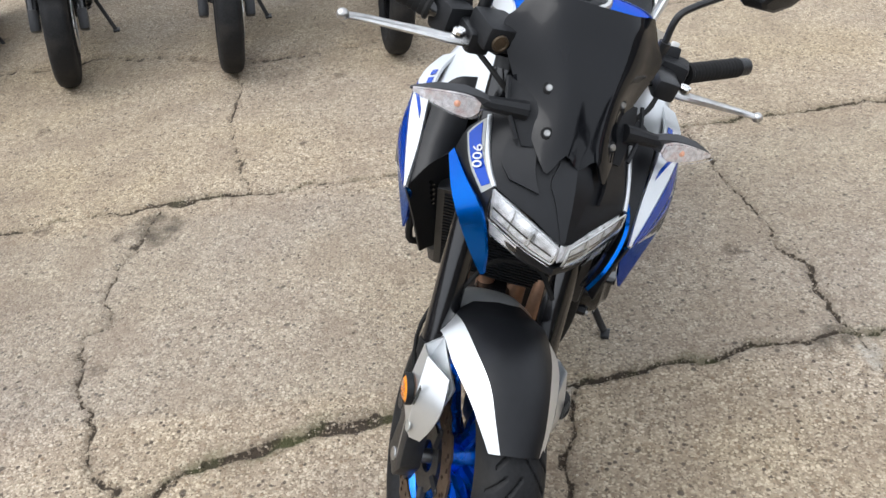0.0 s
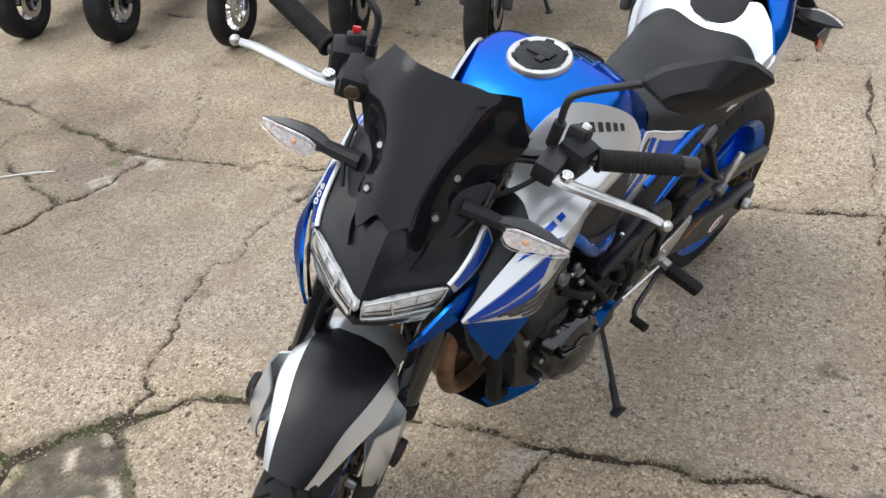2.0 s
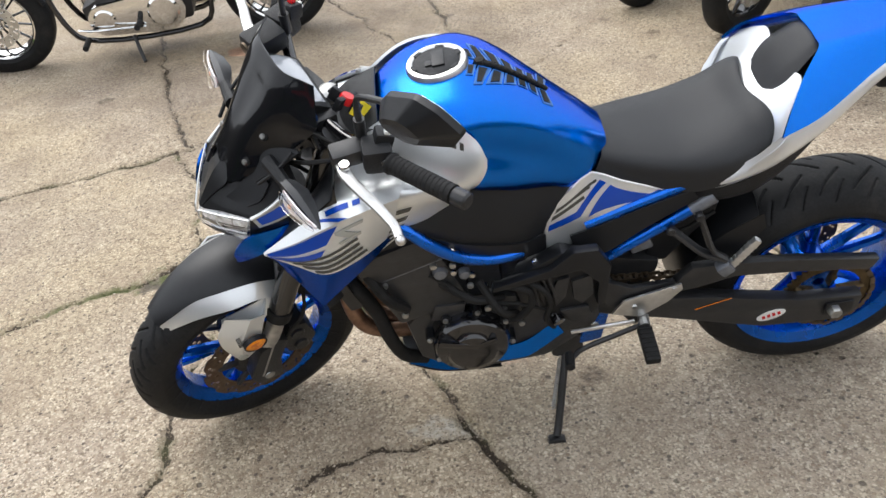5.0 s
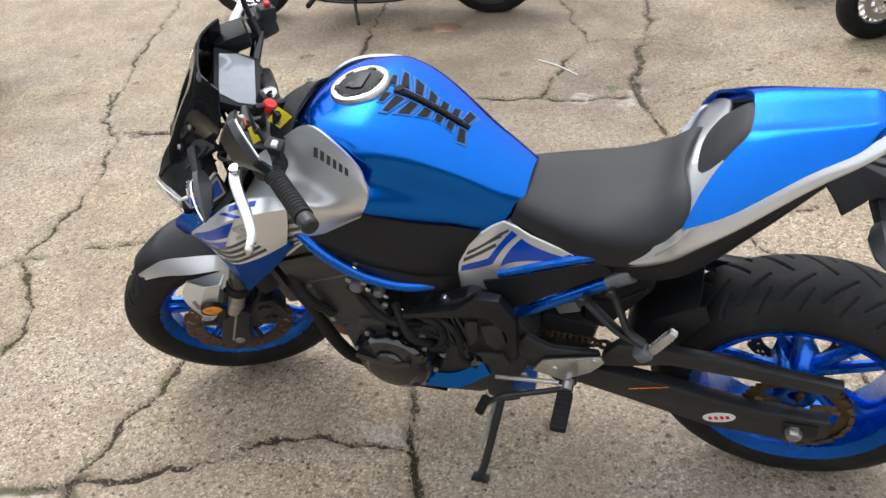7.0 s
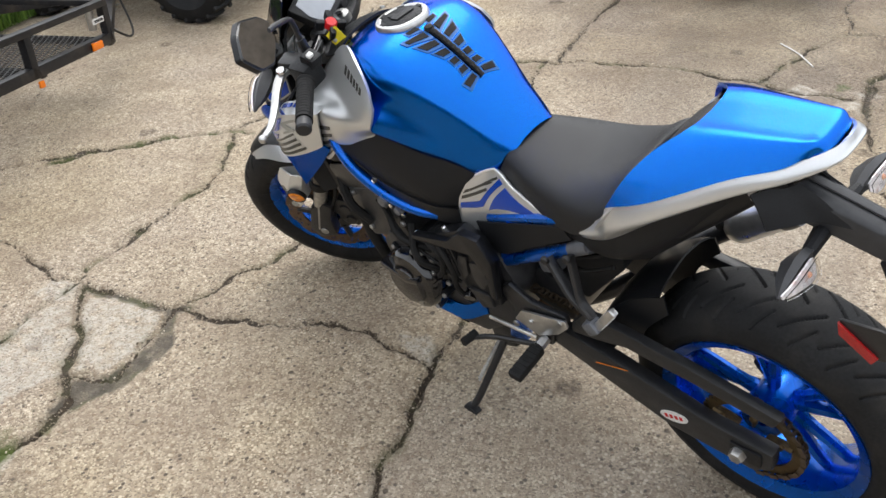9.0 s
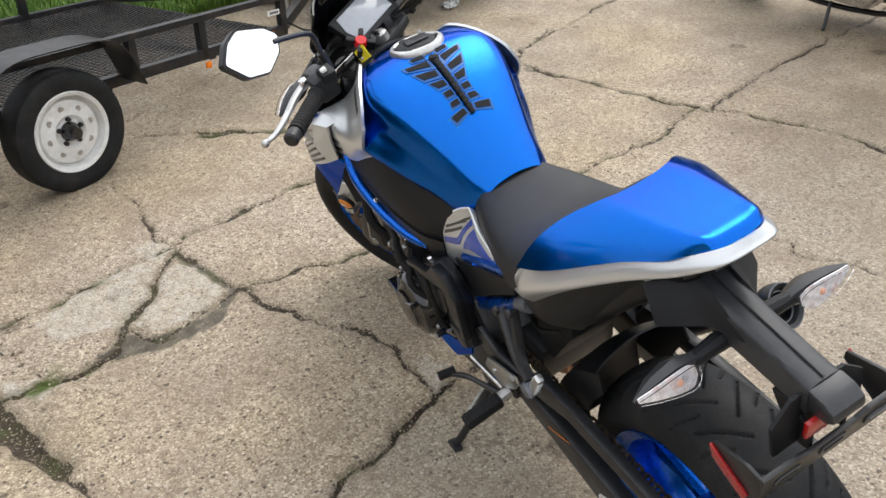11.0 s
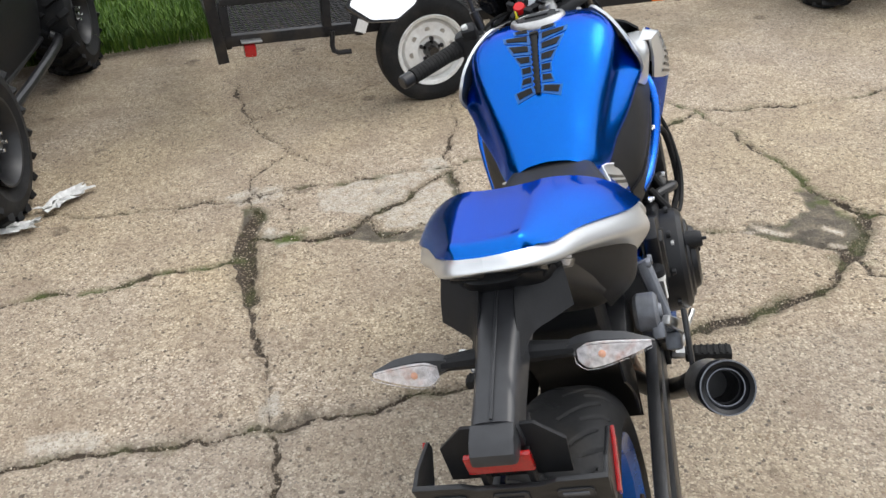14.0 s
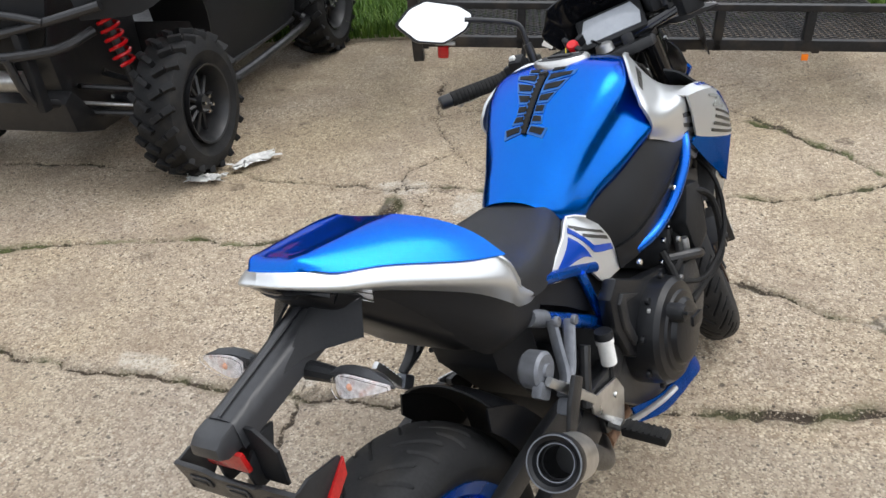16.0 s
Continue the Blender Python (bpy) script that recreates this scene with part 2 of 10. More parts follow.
    base = mix(ramp(noise_tex(4.5, 6), 0.45, 0.72, 0.0, 0.55), base, (0.24, 0.185, 0.135))
    spots = ramp(noise_tex(16, 3), 0.70, 0.80, 0.0, 0.75)
    base = mix(spots, base, (0.075, 0.06, 0.05))
    pits = n.new("ShaderNodeTexVoronoi")
    pits.inputs["Scale"].default_value = 11
    l.new(tc.outputs["Object"], pits.inputs["Vector"])
    pit = ramp(math_node("ADD", pits.outputs["Distance"], math_node("MULTIPLY", noise_tex(60, 3), 0.12)), 0.155, 0.125)
    base = mix(math_node("MULTIPLY", pit, 0.7), base, (0.06, 0.048, 0.04))
    # broad dark pits where the surface has scaled off, each of its own size
    scabs = n.new("ShaderNodeTexVoronoi")
    scabs.inputs["Scale"].default_value = 3.1
    l.new(tc.outputs["Object"], scabs.inputs["Vector"])
    sep3 = n.new("ShaderNodeSeparateColor")
    l.new(scabs.outputs["Color"], sep3.inputs[0])
    scab = math_node("SUBTRACT", math_node("MULTIPLY", sep3.outputs[0], 0.17), math_node("ADD", scabs.outputs["Distance"], math_node("MULTIPLY", noise_tex(34, 5), 0.16)))
    scab = ramp(scab, -0.085, -0.035)
    base = mix(math_node("MULTIPLY", scab, ramp(noise_tex(48, 4), 0.35, 0.6, 0.25, 0.8)), base, (0.085, 0.062, 0.045))
    damp = math_node("MULTIPLY", mark("damp"), ramp(noise_tex(2.6, 6), 0.30, 0.62, 0.25, 1.0))
    base = mix(damp, base, mix(1.0, base, (0.60, 0.575, 0.56), "MULTIPLY"))
    pale = mark("pale")
    base = mix(math_node("MULTIPLY", pale, math_node("MULTIPLY", ramp(noise_tex(24, 6), 0.36, 0.56, 0.12, 0.85), ramp(sep2.outputs[1], 0.72, 0.86, 1.0, 0.35))), base, mix(ramp(noise_tex(60, 5), 0.3, 0.7), (0.36, 0.325, 0.27), (0.58, 0.535, 0.46)))
    grime = mark("grime")
    base = mix(math_node("MULTIPLY", grime, ramp(noise_tex(13, 6), 0.30, 0.62, 0.15, 0.95)), base, (0.085, 0.068, 0.048))
    hollow = mark("hollow")
    base = mix(math_node("MULTIPLY", hollow, ramp(noise_tex(17, 6), 0.25, 0.6, 0.55, 1.0)), base, mix(noise_tex(40, 5), (0.045, 0.040, 0.030), (0.125, 0.108, 0.084)))
    edge = math_node("ADD", mark("edge"), math_node("ADD", math_node("MULTIPLY", math_node("SUBTRACT", noise_tex(55, 4), 0.5), 2.6), math_node("MULTIPLY", math_node("SUBTRACT", noise_tex(14, 2), 0.5), 1.6)))
    base = mix(ramp(edge, 0.25, -0.25), base, mix(ramp(sep2.outputs[2], 0.82, 0.9, 0, 0.8), mix(noise_tex(70), (0.020, 0.015, 0.010), (0.075, 0.055, 0.036)), (0.26, 0.21, 0.155)))
    moss = math_node("MULTIPLY", mark("moss"), ramp(noise_tex(9, 5), 0.47, 0.62))
    base = mix(moss, base, mix(noise_tex(90), (0.040, 0.066, 0.014), (0.105, 0.125, 0.032)))
    grass = mark("grass")
    base = mix(grass, base, mix(noise_tex(30), (0.045, 0.085, 0.018), (0.10, 0.16, 0.034)))
    l.new(base, b.inputs["Base Color"])
    rough = ramp(noise_tex(2.2, 5), 0.35, 0.68, 0.48, 0.80)
    rough = math_node("SUBTRACT", rough, math_node("SUBTRACT", math_node("MULTIPLY", damp, 0.20), math_node("MULTIPLY", hollow, 0.12)))
    l.new(rough, b.inputs["Roughness"])
    b.inputs["Specular IOR Level"].default_value = 0.22
    height = math_node("ADD", math_node("MULTIPLY", is_stone, 0.5), math_node("MULTIPLY", noise_tex(160, 4), 0.9))
    height = math_node("SUBTRACT", height, math_node("MULTIPLY", pit, 1.6))
    height = math_node("ADD", height, math_node("MULTIPLY", ramp(small.outputs["Distance"], 0.0, 0.6, 0.5, 0.0), 0.5))
    bp = n.new("ShaderNodeBump")
    bp.inputs["Strength"].default_value, bp.inputs["Distance"].default_value = 0.9, 0.005
    l.new(height, bp.inputs["Height"])
    l.new(bp.outputs[0], b.inputs["Normal"])
    return m


CONCRETE = concrete()
# dark tone of the added, unseen walls that low reflections pick up
UNSEEN_WALL_DARK = material("dark_unseen_wall", (0.10, 0.085, 0.07), 0.8, grain=0.2, grain_size=8, stain=0.3, stain_size=0.8, bump=0.3, bump_size=20)
PAD_BLUE = material("blue_gel_pad", (0.012, 0.105, 0.36), 0.32, coat=0.3, grain=0.15)
GREY_METAL = material("grey_cast_aluminium", (0.17, 0.18, 0.20), 0.42, 0.5, grain=0.15, bump=0.3, bump_size=400, rough_var=0.1)


# ---- mesh helpers ----
def part(name, bm, mat, parent=None, label="", turn=None, angle=32):
    """Links a bmesh as one mesh object, under a thing or a part."""
    if turn is not None:
        bmesh.ops.transform(bm, matrix=turn, verts=bm.verts)
    me = bpy.data.meshes.new(name)
    bm.to_mesh(me)
    bm.free()
    me.materials.append(mat)
    me.shade_smooth()
    me.set_sharp_from_angle(angle=radians(angle))
    ob = new(name, me)
    if parent is not None:
        ob.parent = parent
    if label:
        ob["label"] = label
    return ob


def thing(name, label, category, m=None, group="", kind=""):
    ob = tagged(new(name), label, category, group, kind)
    ob.empty_display_size = 0.1
    if m is not None:
        ob.matrix_world = m
    return ob


def spline(points, steps):
    """Catmull-Rom through the points, steps to a stretch; works on points of any size."""
    p = np.asarray(points, float)
    if len(p) < 2 or steps < 2:
        return p
    ext = np.concatenate([[2 * p[0] - p[1]], p, [2 * p[-1] - p[-2]]])
    out = []
    for i in range(len(p) - 1):
        a, b, c, d = ext[i:i + 4]
        for t in np.linspace(0, 1, steps, endpoint=False):
            out.append(0.5 * (2 * b + (c - a) * t + (2 * a - 5 * b + 4 * c - d) * t * t + (3 * b - a - 3 * c + d) * t ** 3))
    out.append(p[-1])
    return np.array(out)


def surface(rows, nu=5, nv=4):
    """A smooth grid of points through a small net of rows."""
    g = np.asarray(rows, float)
    g = spline(g, nu)
    return spline(g.transpose(1, 0, 2), nv).transpose(1, 0, 2)


def mirrored(rows):
    """A half net from the middle line outwards becomes a whole one, right edge to left edge."""
    g = np.asarray(rows, float)
    other = g[:, :0:-1].copy()
    other[:, :, 1] *= -1
    return np.concatenate([other, g], axis=1)


def grid_normals(g):
    du, dv = np.gradient(g, axis=0), np.gradient(g, axis=1)
    nn = np.cross(du, dv)
    return nn / (np.linalg.norm(nn, axis=2, keepdims=True) + 1e-9)


def side_of(g, out):
    """1 or -1: on which side of the grid the direction out lies."""
    return 1 if np.sum(grid_normals(g) * np.array(out, float)) > 0 else -1


def shell(g, thick=0.004, out=(0, 0, 1), bm=None):
    """A grid of points as a sheet with thickness; out is the way that its face looks."""
    bm = bm or bmesh.new()
    out = side_of(g, out)
    back = g - grid_normals(g) * thick * out
    r, c = g.shape[:2]
    fv = [[bm.verts.new(g[i, j]) for j in range(c)] for i in range(r)]
    bv = [[bm.verts.new(back[i, j]) for j in range(c)] for i in range(r)]

    def face(*vs):
        if len(set(vs)) > 2:
            bm.faces.new(vs if out > 0 else vs[::-1])

    for i in range(r - 1):
        for j in range(c - 1):
            face(fv[i][j], fv[i + 1][j], fv[i + 1][j + 1], fv[i][j + 1])
            face(bv[i][j], bv[i][j + 1], bv[i + 1][j + 1], bv[i + 1][j])
    for i in range(r - 1):
        face(fv[i][0], bv[i][0], bv[i + 1][0], fv[i + 1][0])
        face(fv[i][-1], fv[i + 1][-1], bv[i + 1][-1], bv[i][-1])
    for j in range(c - 1):
        face(fv[0][j], fv[0][j + 1], bv[0][j + 1], bv[0][j])
        face(fv[-1][j], bv[-1][j], bv[-1][j + 1], fv[-1][j + 1])
    return bm


def solid(g, bm=None):
    """Rings of points (each ring closed) as a capped solid."""
    bm = bm or bmesh.new()
    vs = [[bm.verts.new(p) for p in ring] for ring in g]
    k = len(vs[0])
    for a, b in zip(vs, vs[1:]):
        for j in range(k):
            bm.faces.new((a[j], a[(j + 1) % k], b[(j + 1) % k], b[j]))
    bm.faces.new(vs[0][::-1])
    bm.faces.new(vs[-1])
    bmesh.ops.recalc_face_normals(bm, faces=bm.faces)
    return bm


def flip_y(bm):
    """The same piece for the other side."""
    bmesh.ops.scale(bm, vec=(1, -1, 1), verts=bm.verts)
    bmesh.ops.reverse_faces(bm, faces=bm.faces)
    return bm


def tube(points, radius, n=10, smooth=4, bm=None, end=None, flat=1.0):
    """A round bar along a path; radius may run from one end to the other, flat squeezes it."""
    path = spline(points, smooth) if smooth > 1 else np.asarray(points, float)
    rad = np.linspace(radius, radius if end is None else end, len(path))
    d = np.gradient(path, axis=0)
    d /= np.linalg.norm(d, axis=1, keepdims=True) + 1e-9
    up = np.array([0, 0, 1.0]) if abs(d[0][2]) < 0.9 else np.array([1.0, 0, 0])
    rings = []
    for p, t, r in zip(path, d, rad):
        s = np.cross(t, up)
        s /= np.linalg.norm(s) + 1e-9
        up = np.cross(s, t)
        rings.append([p + r * (math.cos(a) * s + flat * math.sin(a) * up) for a in np.linspace(0, 2 * math.pi, n, endpoint=False)])
    return solid_append(rings, bm)


def solid_append(rings, bm=None):
    bm = bm or bmesh.new()
    vs = [[bm.verts.new(p) for p in ring] for ring in rings]
    k = len(vs[0])
    faces = []
    for a, b in zip(vs, vs[1:]):
        for j in range(k):
            faces.append(bm.faces.new((a[j], a[(j + 1) % k], b[(j + 1) % k], b[j])))
    faces.append(bm.faces.new(vs[0][::-1]))
    faces.append(bm.faces.new(vs[-1]))
    bmesh.ops.recalc_face_normals(bm, faces=faces)
    return bm


def lathe(profile, centre=(0, 0, 0), n=48, bm=None, axis="y", closed=True):
    """Turns a profile of (radius, along) about an axis through centre."""
    bm = bm or bmesh.new()
    rings = []
    for k in range(n):
        a = 2 * math.pi * k / n
        ring = []
        for r, s in profile:
            v = {"y": (r * math.cos(a), s, r * math.sin(a)), "x": (s, r * math.cos(a), r * math.sin(a)), "z": (r * math.cos(a), r * math.sin(a), s)}[axis]
            ring.append(bm.verts.new(Vector(centre) + Vector(v)))
        rings.append(ring)
    m = len(profile)
    faces = []
    for k in range(n):
        a, b = rings[k], rings[(k + 1) % n]
        for j in range(m if closed else m - 1):
            faces.append(bm.faces.new((a[j], a[(j + 1) % m], b[(j + 1) % m], b[j])))
    if not closed:
        for j in (0, m - 1):
            if profile[j][0] > 1e-6:
                faces.append(bm.faces.new([r[j] for r in rings]))
    bmesh.ops.recalc_face_normals(bm, faces=faces)
    return bm


def prism(outline, y0, y1, bevel=0.004, bm=None, at=None):
    """A plate cut to an outline in x and z, from y0 to y1, with bevelled edges."""
    b2 = bmesh.new()
    lo = [b2.verts.new((x, y0, z)) for x, z in outline]
    hi = [b2.verts.new((x, y1, z)) for x, z in outline]
    k = len(outline)
    b2.faces.new(lo)
    b2.faces.new(hi[::-1])
    for j in range(k):
        b2.faces.new((lo[j], hi[j], hi[(j + 1) % k], lo[(j + 1) % k]))
    bmesh.ops.recalc_face_normals(b2, faces=b2.faces)
    if bevel:
        bmesh.ops.bevel(b2, geom=b2.edges[:], offset=bevel, segments=2, profile=0.6, affect="EDGES", clamp_overlap=True)
    return merge(b2, bm, at)


def box(size, at=None, bevel=0.004, bm=None):
    """A block with softened edges, in the pose at."""
    b2 = bmesh.new()
    bmesh.ops.create_cube(b2, size=1)
    bmesh.ops.scale(b2, vec=size, verts=b2.verts)
    if bevel:
        bmesh.ops.bevel(b2, geom=b2.edges[:], offset=min(bevel, min(size) * 0.3), segments=2, profile=0.6, affect="EDGES", clamp_overlap=True)
    return merge(b2, bm, at)


def merge(b2, bm=None, at=None):
    if at is not None:
        bmesh.ops.transform(b2, matrix=at, verts=b2.verts)
    if bm is None:
        return b2
    me = bpy.data.meshes.new("join")
    b2.to_mesh(me)
    b2.free()
    bm.from_mesh(me)
    bpy.data.meshes.remove(me)
    return bm


def bolt(p, normal, r=0.006, h=0.004, bm=None):
    """A hexagon socket screw head."""
    b2 = lathe([(0.0, h), (r * 0.45, h), (r * 0.5, h * 0.4), (r * 0.55, h), (r * 0.85, h), (r, h * 0.6), (r, -0.002), (0.0, -0.002)], n=10, axis="z", closed=False)
    bmesh.ops.remove_doubles(b2, verts=b2.verts, dist=1e-6)
    return merge(b2, bm, Matrix.Translation(p) @ Vector(normal).to_track_quat("Z", "Y").to_matrix().to_4x4())


def on_surface(g, outline, lift=0.0012, out=(0, 0, 1), n=6, bm=None):
    """A thin sticker on a smooth grid: a four-cornered outline in (u, v) from 0 to 1."""
    nn = grid_normals(g) * side_of(g, out)
    r, c = g.shape[0] - 1, g.shape[1] - 1

    def at(u, v):
        x, y = min(max(u, 0), 1) * r, min(max(v, 0), 1) * c
        i, j = min(int(x), r - 1), min(int(y), c - 1)
        fx, fy = x - i, y - j
        w = ((1 - fx) * (1 - fy), fx * (1 - fy), (1 - fx) * fy, fx * fy)
        q = [(i, j), (i + 1, j), (i, j + 1), (i + 1, j + 1)]
        return sum(k * (g[a] + nn[a] * lift) for k, a in zip(w, q))

    a, b2, c2, d = [np.array(p, float) for p in outline]
    pts = np.array([[at(*((1 - s) * ((1 - t) * a + t * b2) + s * ((1 - t) * d + t * c2))) for s in np.linspace(0, 1, n)] for t in np.linspace(0, 1, n)])
    return shell(pts, 0.001, out, bm)


def lettering(words, size, at, mat, parent, name="lettering", thick=0.0006, shear=0.0):
    """Flat raised characters in the built-in font, turned into a mesh."""
    cu = bpy.data.curves.new(name, "FONT")
    cu.body, cu.size, cu.extrude, cu.align_x, cu.align_y, cu.shear = words, size, thick, "CENTER", "CENTER", shear
    cu.resolution_u = 3
    tmp = bpy.data.objects.new(name, cu)
    scene.collection.objects.link(tmp)
    bpy.context.view_layer.update()
    me = bpy.data.meshes.new_from_object(tmp.evaluated_get(bpy.context.evaluated_depsgraph_get()))
    bpy.data.objects.remove(tmp)
    me.materials.clear()
    me.materials.append(mat)
    me.transform(at)
    ob = new(name, me)
    ob.parent = parent
    return ob


# ---- ground: one sheet of cracked concrete, with lawn at its edge ----
CRACKS = []


def crack(width, *points, moss=0.0, grime=0.5):
    CRACKS.append((width, moss, grime, points))


crack(0.014, (-3.6, 2.9), (-2.39, 2.6), (-2.0, 2.5), (-1.74, 2.5), (-1.2, 2.59), (-0.68, 2.63), (-0.14, 2.67), (0.5, 2.75), (1.02, 2.81), (1.74, 2.86), (4.0, 3.1), moss=0.15)
crack(0.005, (-0.67, 2.63), (-0.78, 3.02), (-0.84, 3.34), (-0.84, 3.64), (-0.9, 3.93), grime=0.15)
crack(0.006, (-1.8, 2.53), (-2.0, 2.93), (-2.3, 3.35), (-2.52, 3.72), (-2.9, 4.4), grime=0.15)
crack(0.016, (-4.0, 4.2), (-2.9, 4.15), (-2.13, 4.1), (-1.85, 4.1), (-1.63, 4.16), (-1.12, 4.03), (-0.88, 3.92), (-0.63, 3.94), (-0.23, 4.0), (0.5, 4.1), (2.5, 4.2))
crack(0.007, (-0.98, 2.56), (-1.03, 2.35), (-1.05, 2.05), (-0.99, 1.93), (-1.06, 1.87), (-0.98, 1.68), (-0.94, 1.53), (-0.85, 1.34), (-0.8, 1.24), grime=0.6)
crack(0.024, (-0.22, 1.47), (-0.47, 1.42), (-0.65, 1.35), (-0.77, 1.23), (-0.9, 1.11), (-0.97, 1.01), moss=0.4, grime=0.9)
crack(0.008, (0.82, 4.05), (0.9, 3.03), (0.95, 2.6), (1.0, 2.1), (1.02, 1.76), (1.04, 1.55), grime=0.3)
crack(0.009, (1.04, 1.58), (1.06, 1.33), (1.09, 1.06), (1.11, 0.98), grime=0.5)
crack(0.050, (1.11, 0.98), (1.125, 0.84), (1.13, 0.72), (1.13, 0.55), (1.115, 0.38), moss=0.2, grime=0.8)
crack(0.018, (1.115, 0.38), (1.14, 0.26), moss=0.3, grime=0.7)
crack(0.014, (-0.3, 1.46), (-0.06, 1.48), (0.21, 1.52), (0.45, 1.54), (0.6, 1.555), (0.85, 1.59), (1.04, 1.58), (1.15, 1.6), (1.51, 1.6), (1.82, 1.595), (2.1, 1.56), (3.6, 1.65), moss=0.3, grime=0.6)
crack(0.009, (0.30, 1.52), (0.24, 1.3), (0.25, 1.12), (0.31, 0.85), (0.34, 0.6), (0.35, 0.27), (0.34, 0.16), grime=0.35)
crack(0.014, (-1.99, -0.06), (-1.94, 0.2), (-1.95, 0.48), (-1.96, 0.99), (-2.03, 1.29), (-2.06, 1.6), (-1.98, 1.95), (-1.94, 2.13), (-1.87, 2.42), moss=0.3)
crack(0.014, (-2.02, 1.1), (-2.37, 1.07), (-2.87, 1.1), (-3.59, 1.15), (-5.0, 1.15))
crack(0.011, (-1.98, 1.03), (-1.59, 1.08), (-1.26, 1.03), (-0.97, 1.01), moss=0.7)
crack(0.012, (-0.96, 1.01), (-0.91, 0.7), (-0.88, 0.28), (-0.79, 0.0), (-0.64, -0.3), (-0.31, -0.6), moss=0.75)
crack(0.009, (-0.79, 0.0), (-1.25, 0.05), (-1.64, 0.02), (-1.96, -0.04), (-2.17, -0.17), (-2.9, -0.28), (-3.45, -0.35), (-5.0, -0.45), moss=0.3)
crack(0.010, (1.44, 0.28), (1.14, 0.26), (0.7, 0.23), (0.44, 0.24), (0.33, 0.19), (-0.18, 0.18), (-0.47, 0.19), (-0.66, 0.1), (-0.79, 0.0), moss=0.35)
crack(0.009, (0.71, 0.57), (0.64, 0.69), (0.37, 0.65), (0.28, 0.65), (0.0, 0.755), (-0.13, 0.8), (-0.3, 0.86), (-0.55, 1.0), (-0.8, 1.18), moss=0.3, grime=0.45)
crack(0.015, (0.36, 0.25), (0.44, 0.33), (0.66, 0.52), (0.81, 0.63), (0.98, 0.64), (1.12, 0.56), grime=0.8, moss=0.25)
crack(0.007, (1.36, -1.26), (1.29, -1.05), (1.17, -0.5), (1.0, -0.12), (0.71, 0.22), grime=0.3)
crack(0.006, (1.0, -0.12), (1.14, 0.1), (1.15, 0.26), grime=0.3)
crack(0.014, (1.15, 0.70), (1.32, 0.76), (1.6, 0.79), (1.9, 0.81), (2.13, 0.87), (2.57, 0.97), (4.0, 1.2), moss=0.75)
crack(0.010, (1.14, 0.27), (1.39, 0.26), (1.68, 0.26), (1.95, 0.2), (2.6, 0.2), (4.0, 0.25), moss=0.15, grime=0.6)
crack(0.008, (0.19, -0.46), (0.28, -0.1), (0.35, 0.15), grime=0.3)
crack(0.006, (-0.09, -0.9), (-0.41, -0.53), (-0.69, -0.21), (-0.78, -0.04), grime=0.2)
crack(0.006, (1.2, -0.52), (1.06, -0.61), (0.74, -0.72), (0.51, -0.84), (0.0, -1.0), (-1.2, -1.4), grime=0.2)
crack(0.010, (-1.97, 2.06), (-2.26, 2.17), (-2.46, 2.23), (-2.75, 2.40), (-2.69, 2.60), (-2.73, 2.75), (-2.48, 2.62), (-2.14, 2.53), (-1.93, 2.50), moss=0.3)
crack(0.009, (-2.72, 2.38), (-3.46, 2.34), (-5.0, 2.2))
crack(0.006, (-3.4, 2.33), (-3.31, 2.77), (-2.92, 3.08), grime=0.2)
crack(0.006, (-2.61, -0.94), (-2.68, -0.3), (-2.2, -0.17), grime=0.2)
crack(0.006, (-0.8, 1.21), (-0.62, 1.38), (-0.4, 1.45), grime=0.4)
crack(0.006, (1.14, 0.27), (1.3, 0.33), (1.52, 0.30), grime=0.3)
crack(0.006, (1.14, 0.2), (1.05, 0.33), (0.98, 0.42), (0.99, 0.62), grime=0.4)
# (centre, radius, sort): smooth pale repairs, mossy hollows, grime
PATCHES = [(-1.93, 2.48, 0.05, "pale"), (-1.78, 2.44, 0.05, "pale"), (-0.95, 2.45, 0.10, "grime"), (0.98, 1.56, 0.05, "grime"), (-2.0, 2.42, 0.05, "moss"), (0.95, 0.62, 0.06, "moss"), (1.03, 0.66, 0.05, "moss"), (-0.93, 0.95, 0.07, "moss"), (-0.80, 1.20, 0.06, "moss"), (-0.90, 0.84, 0.06, "moss")]
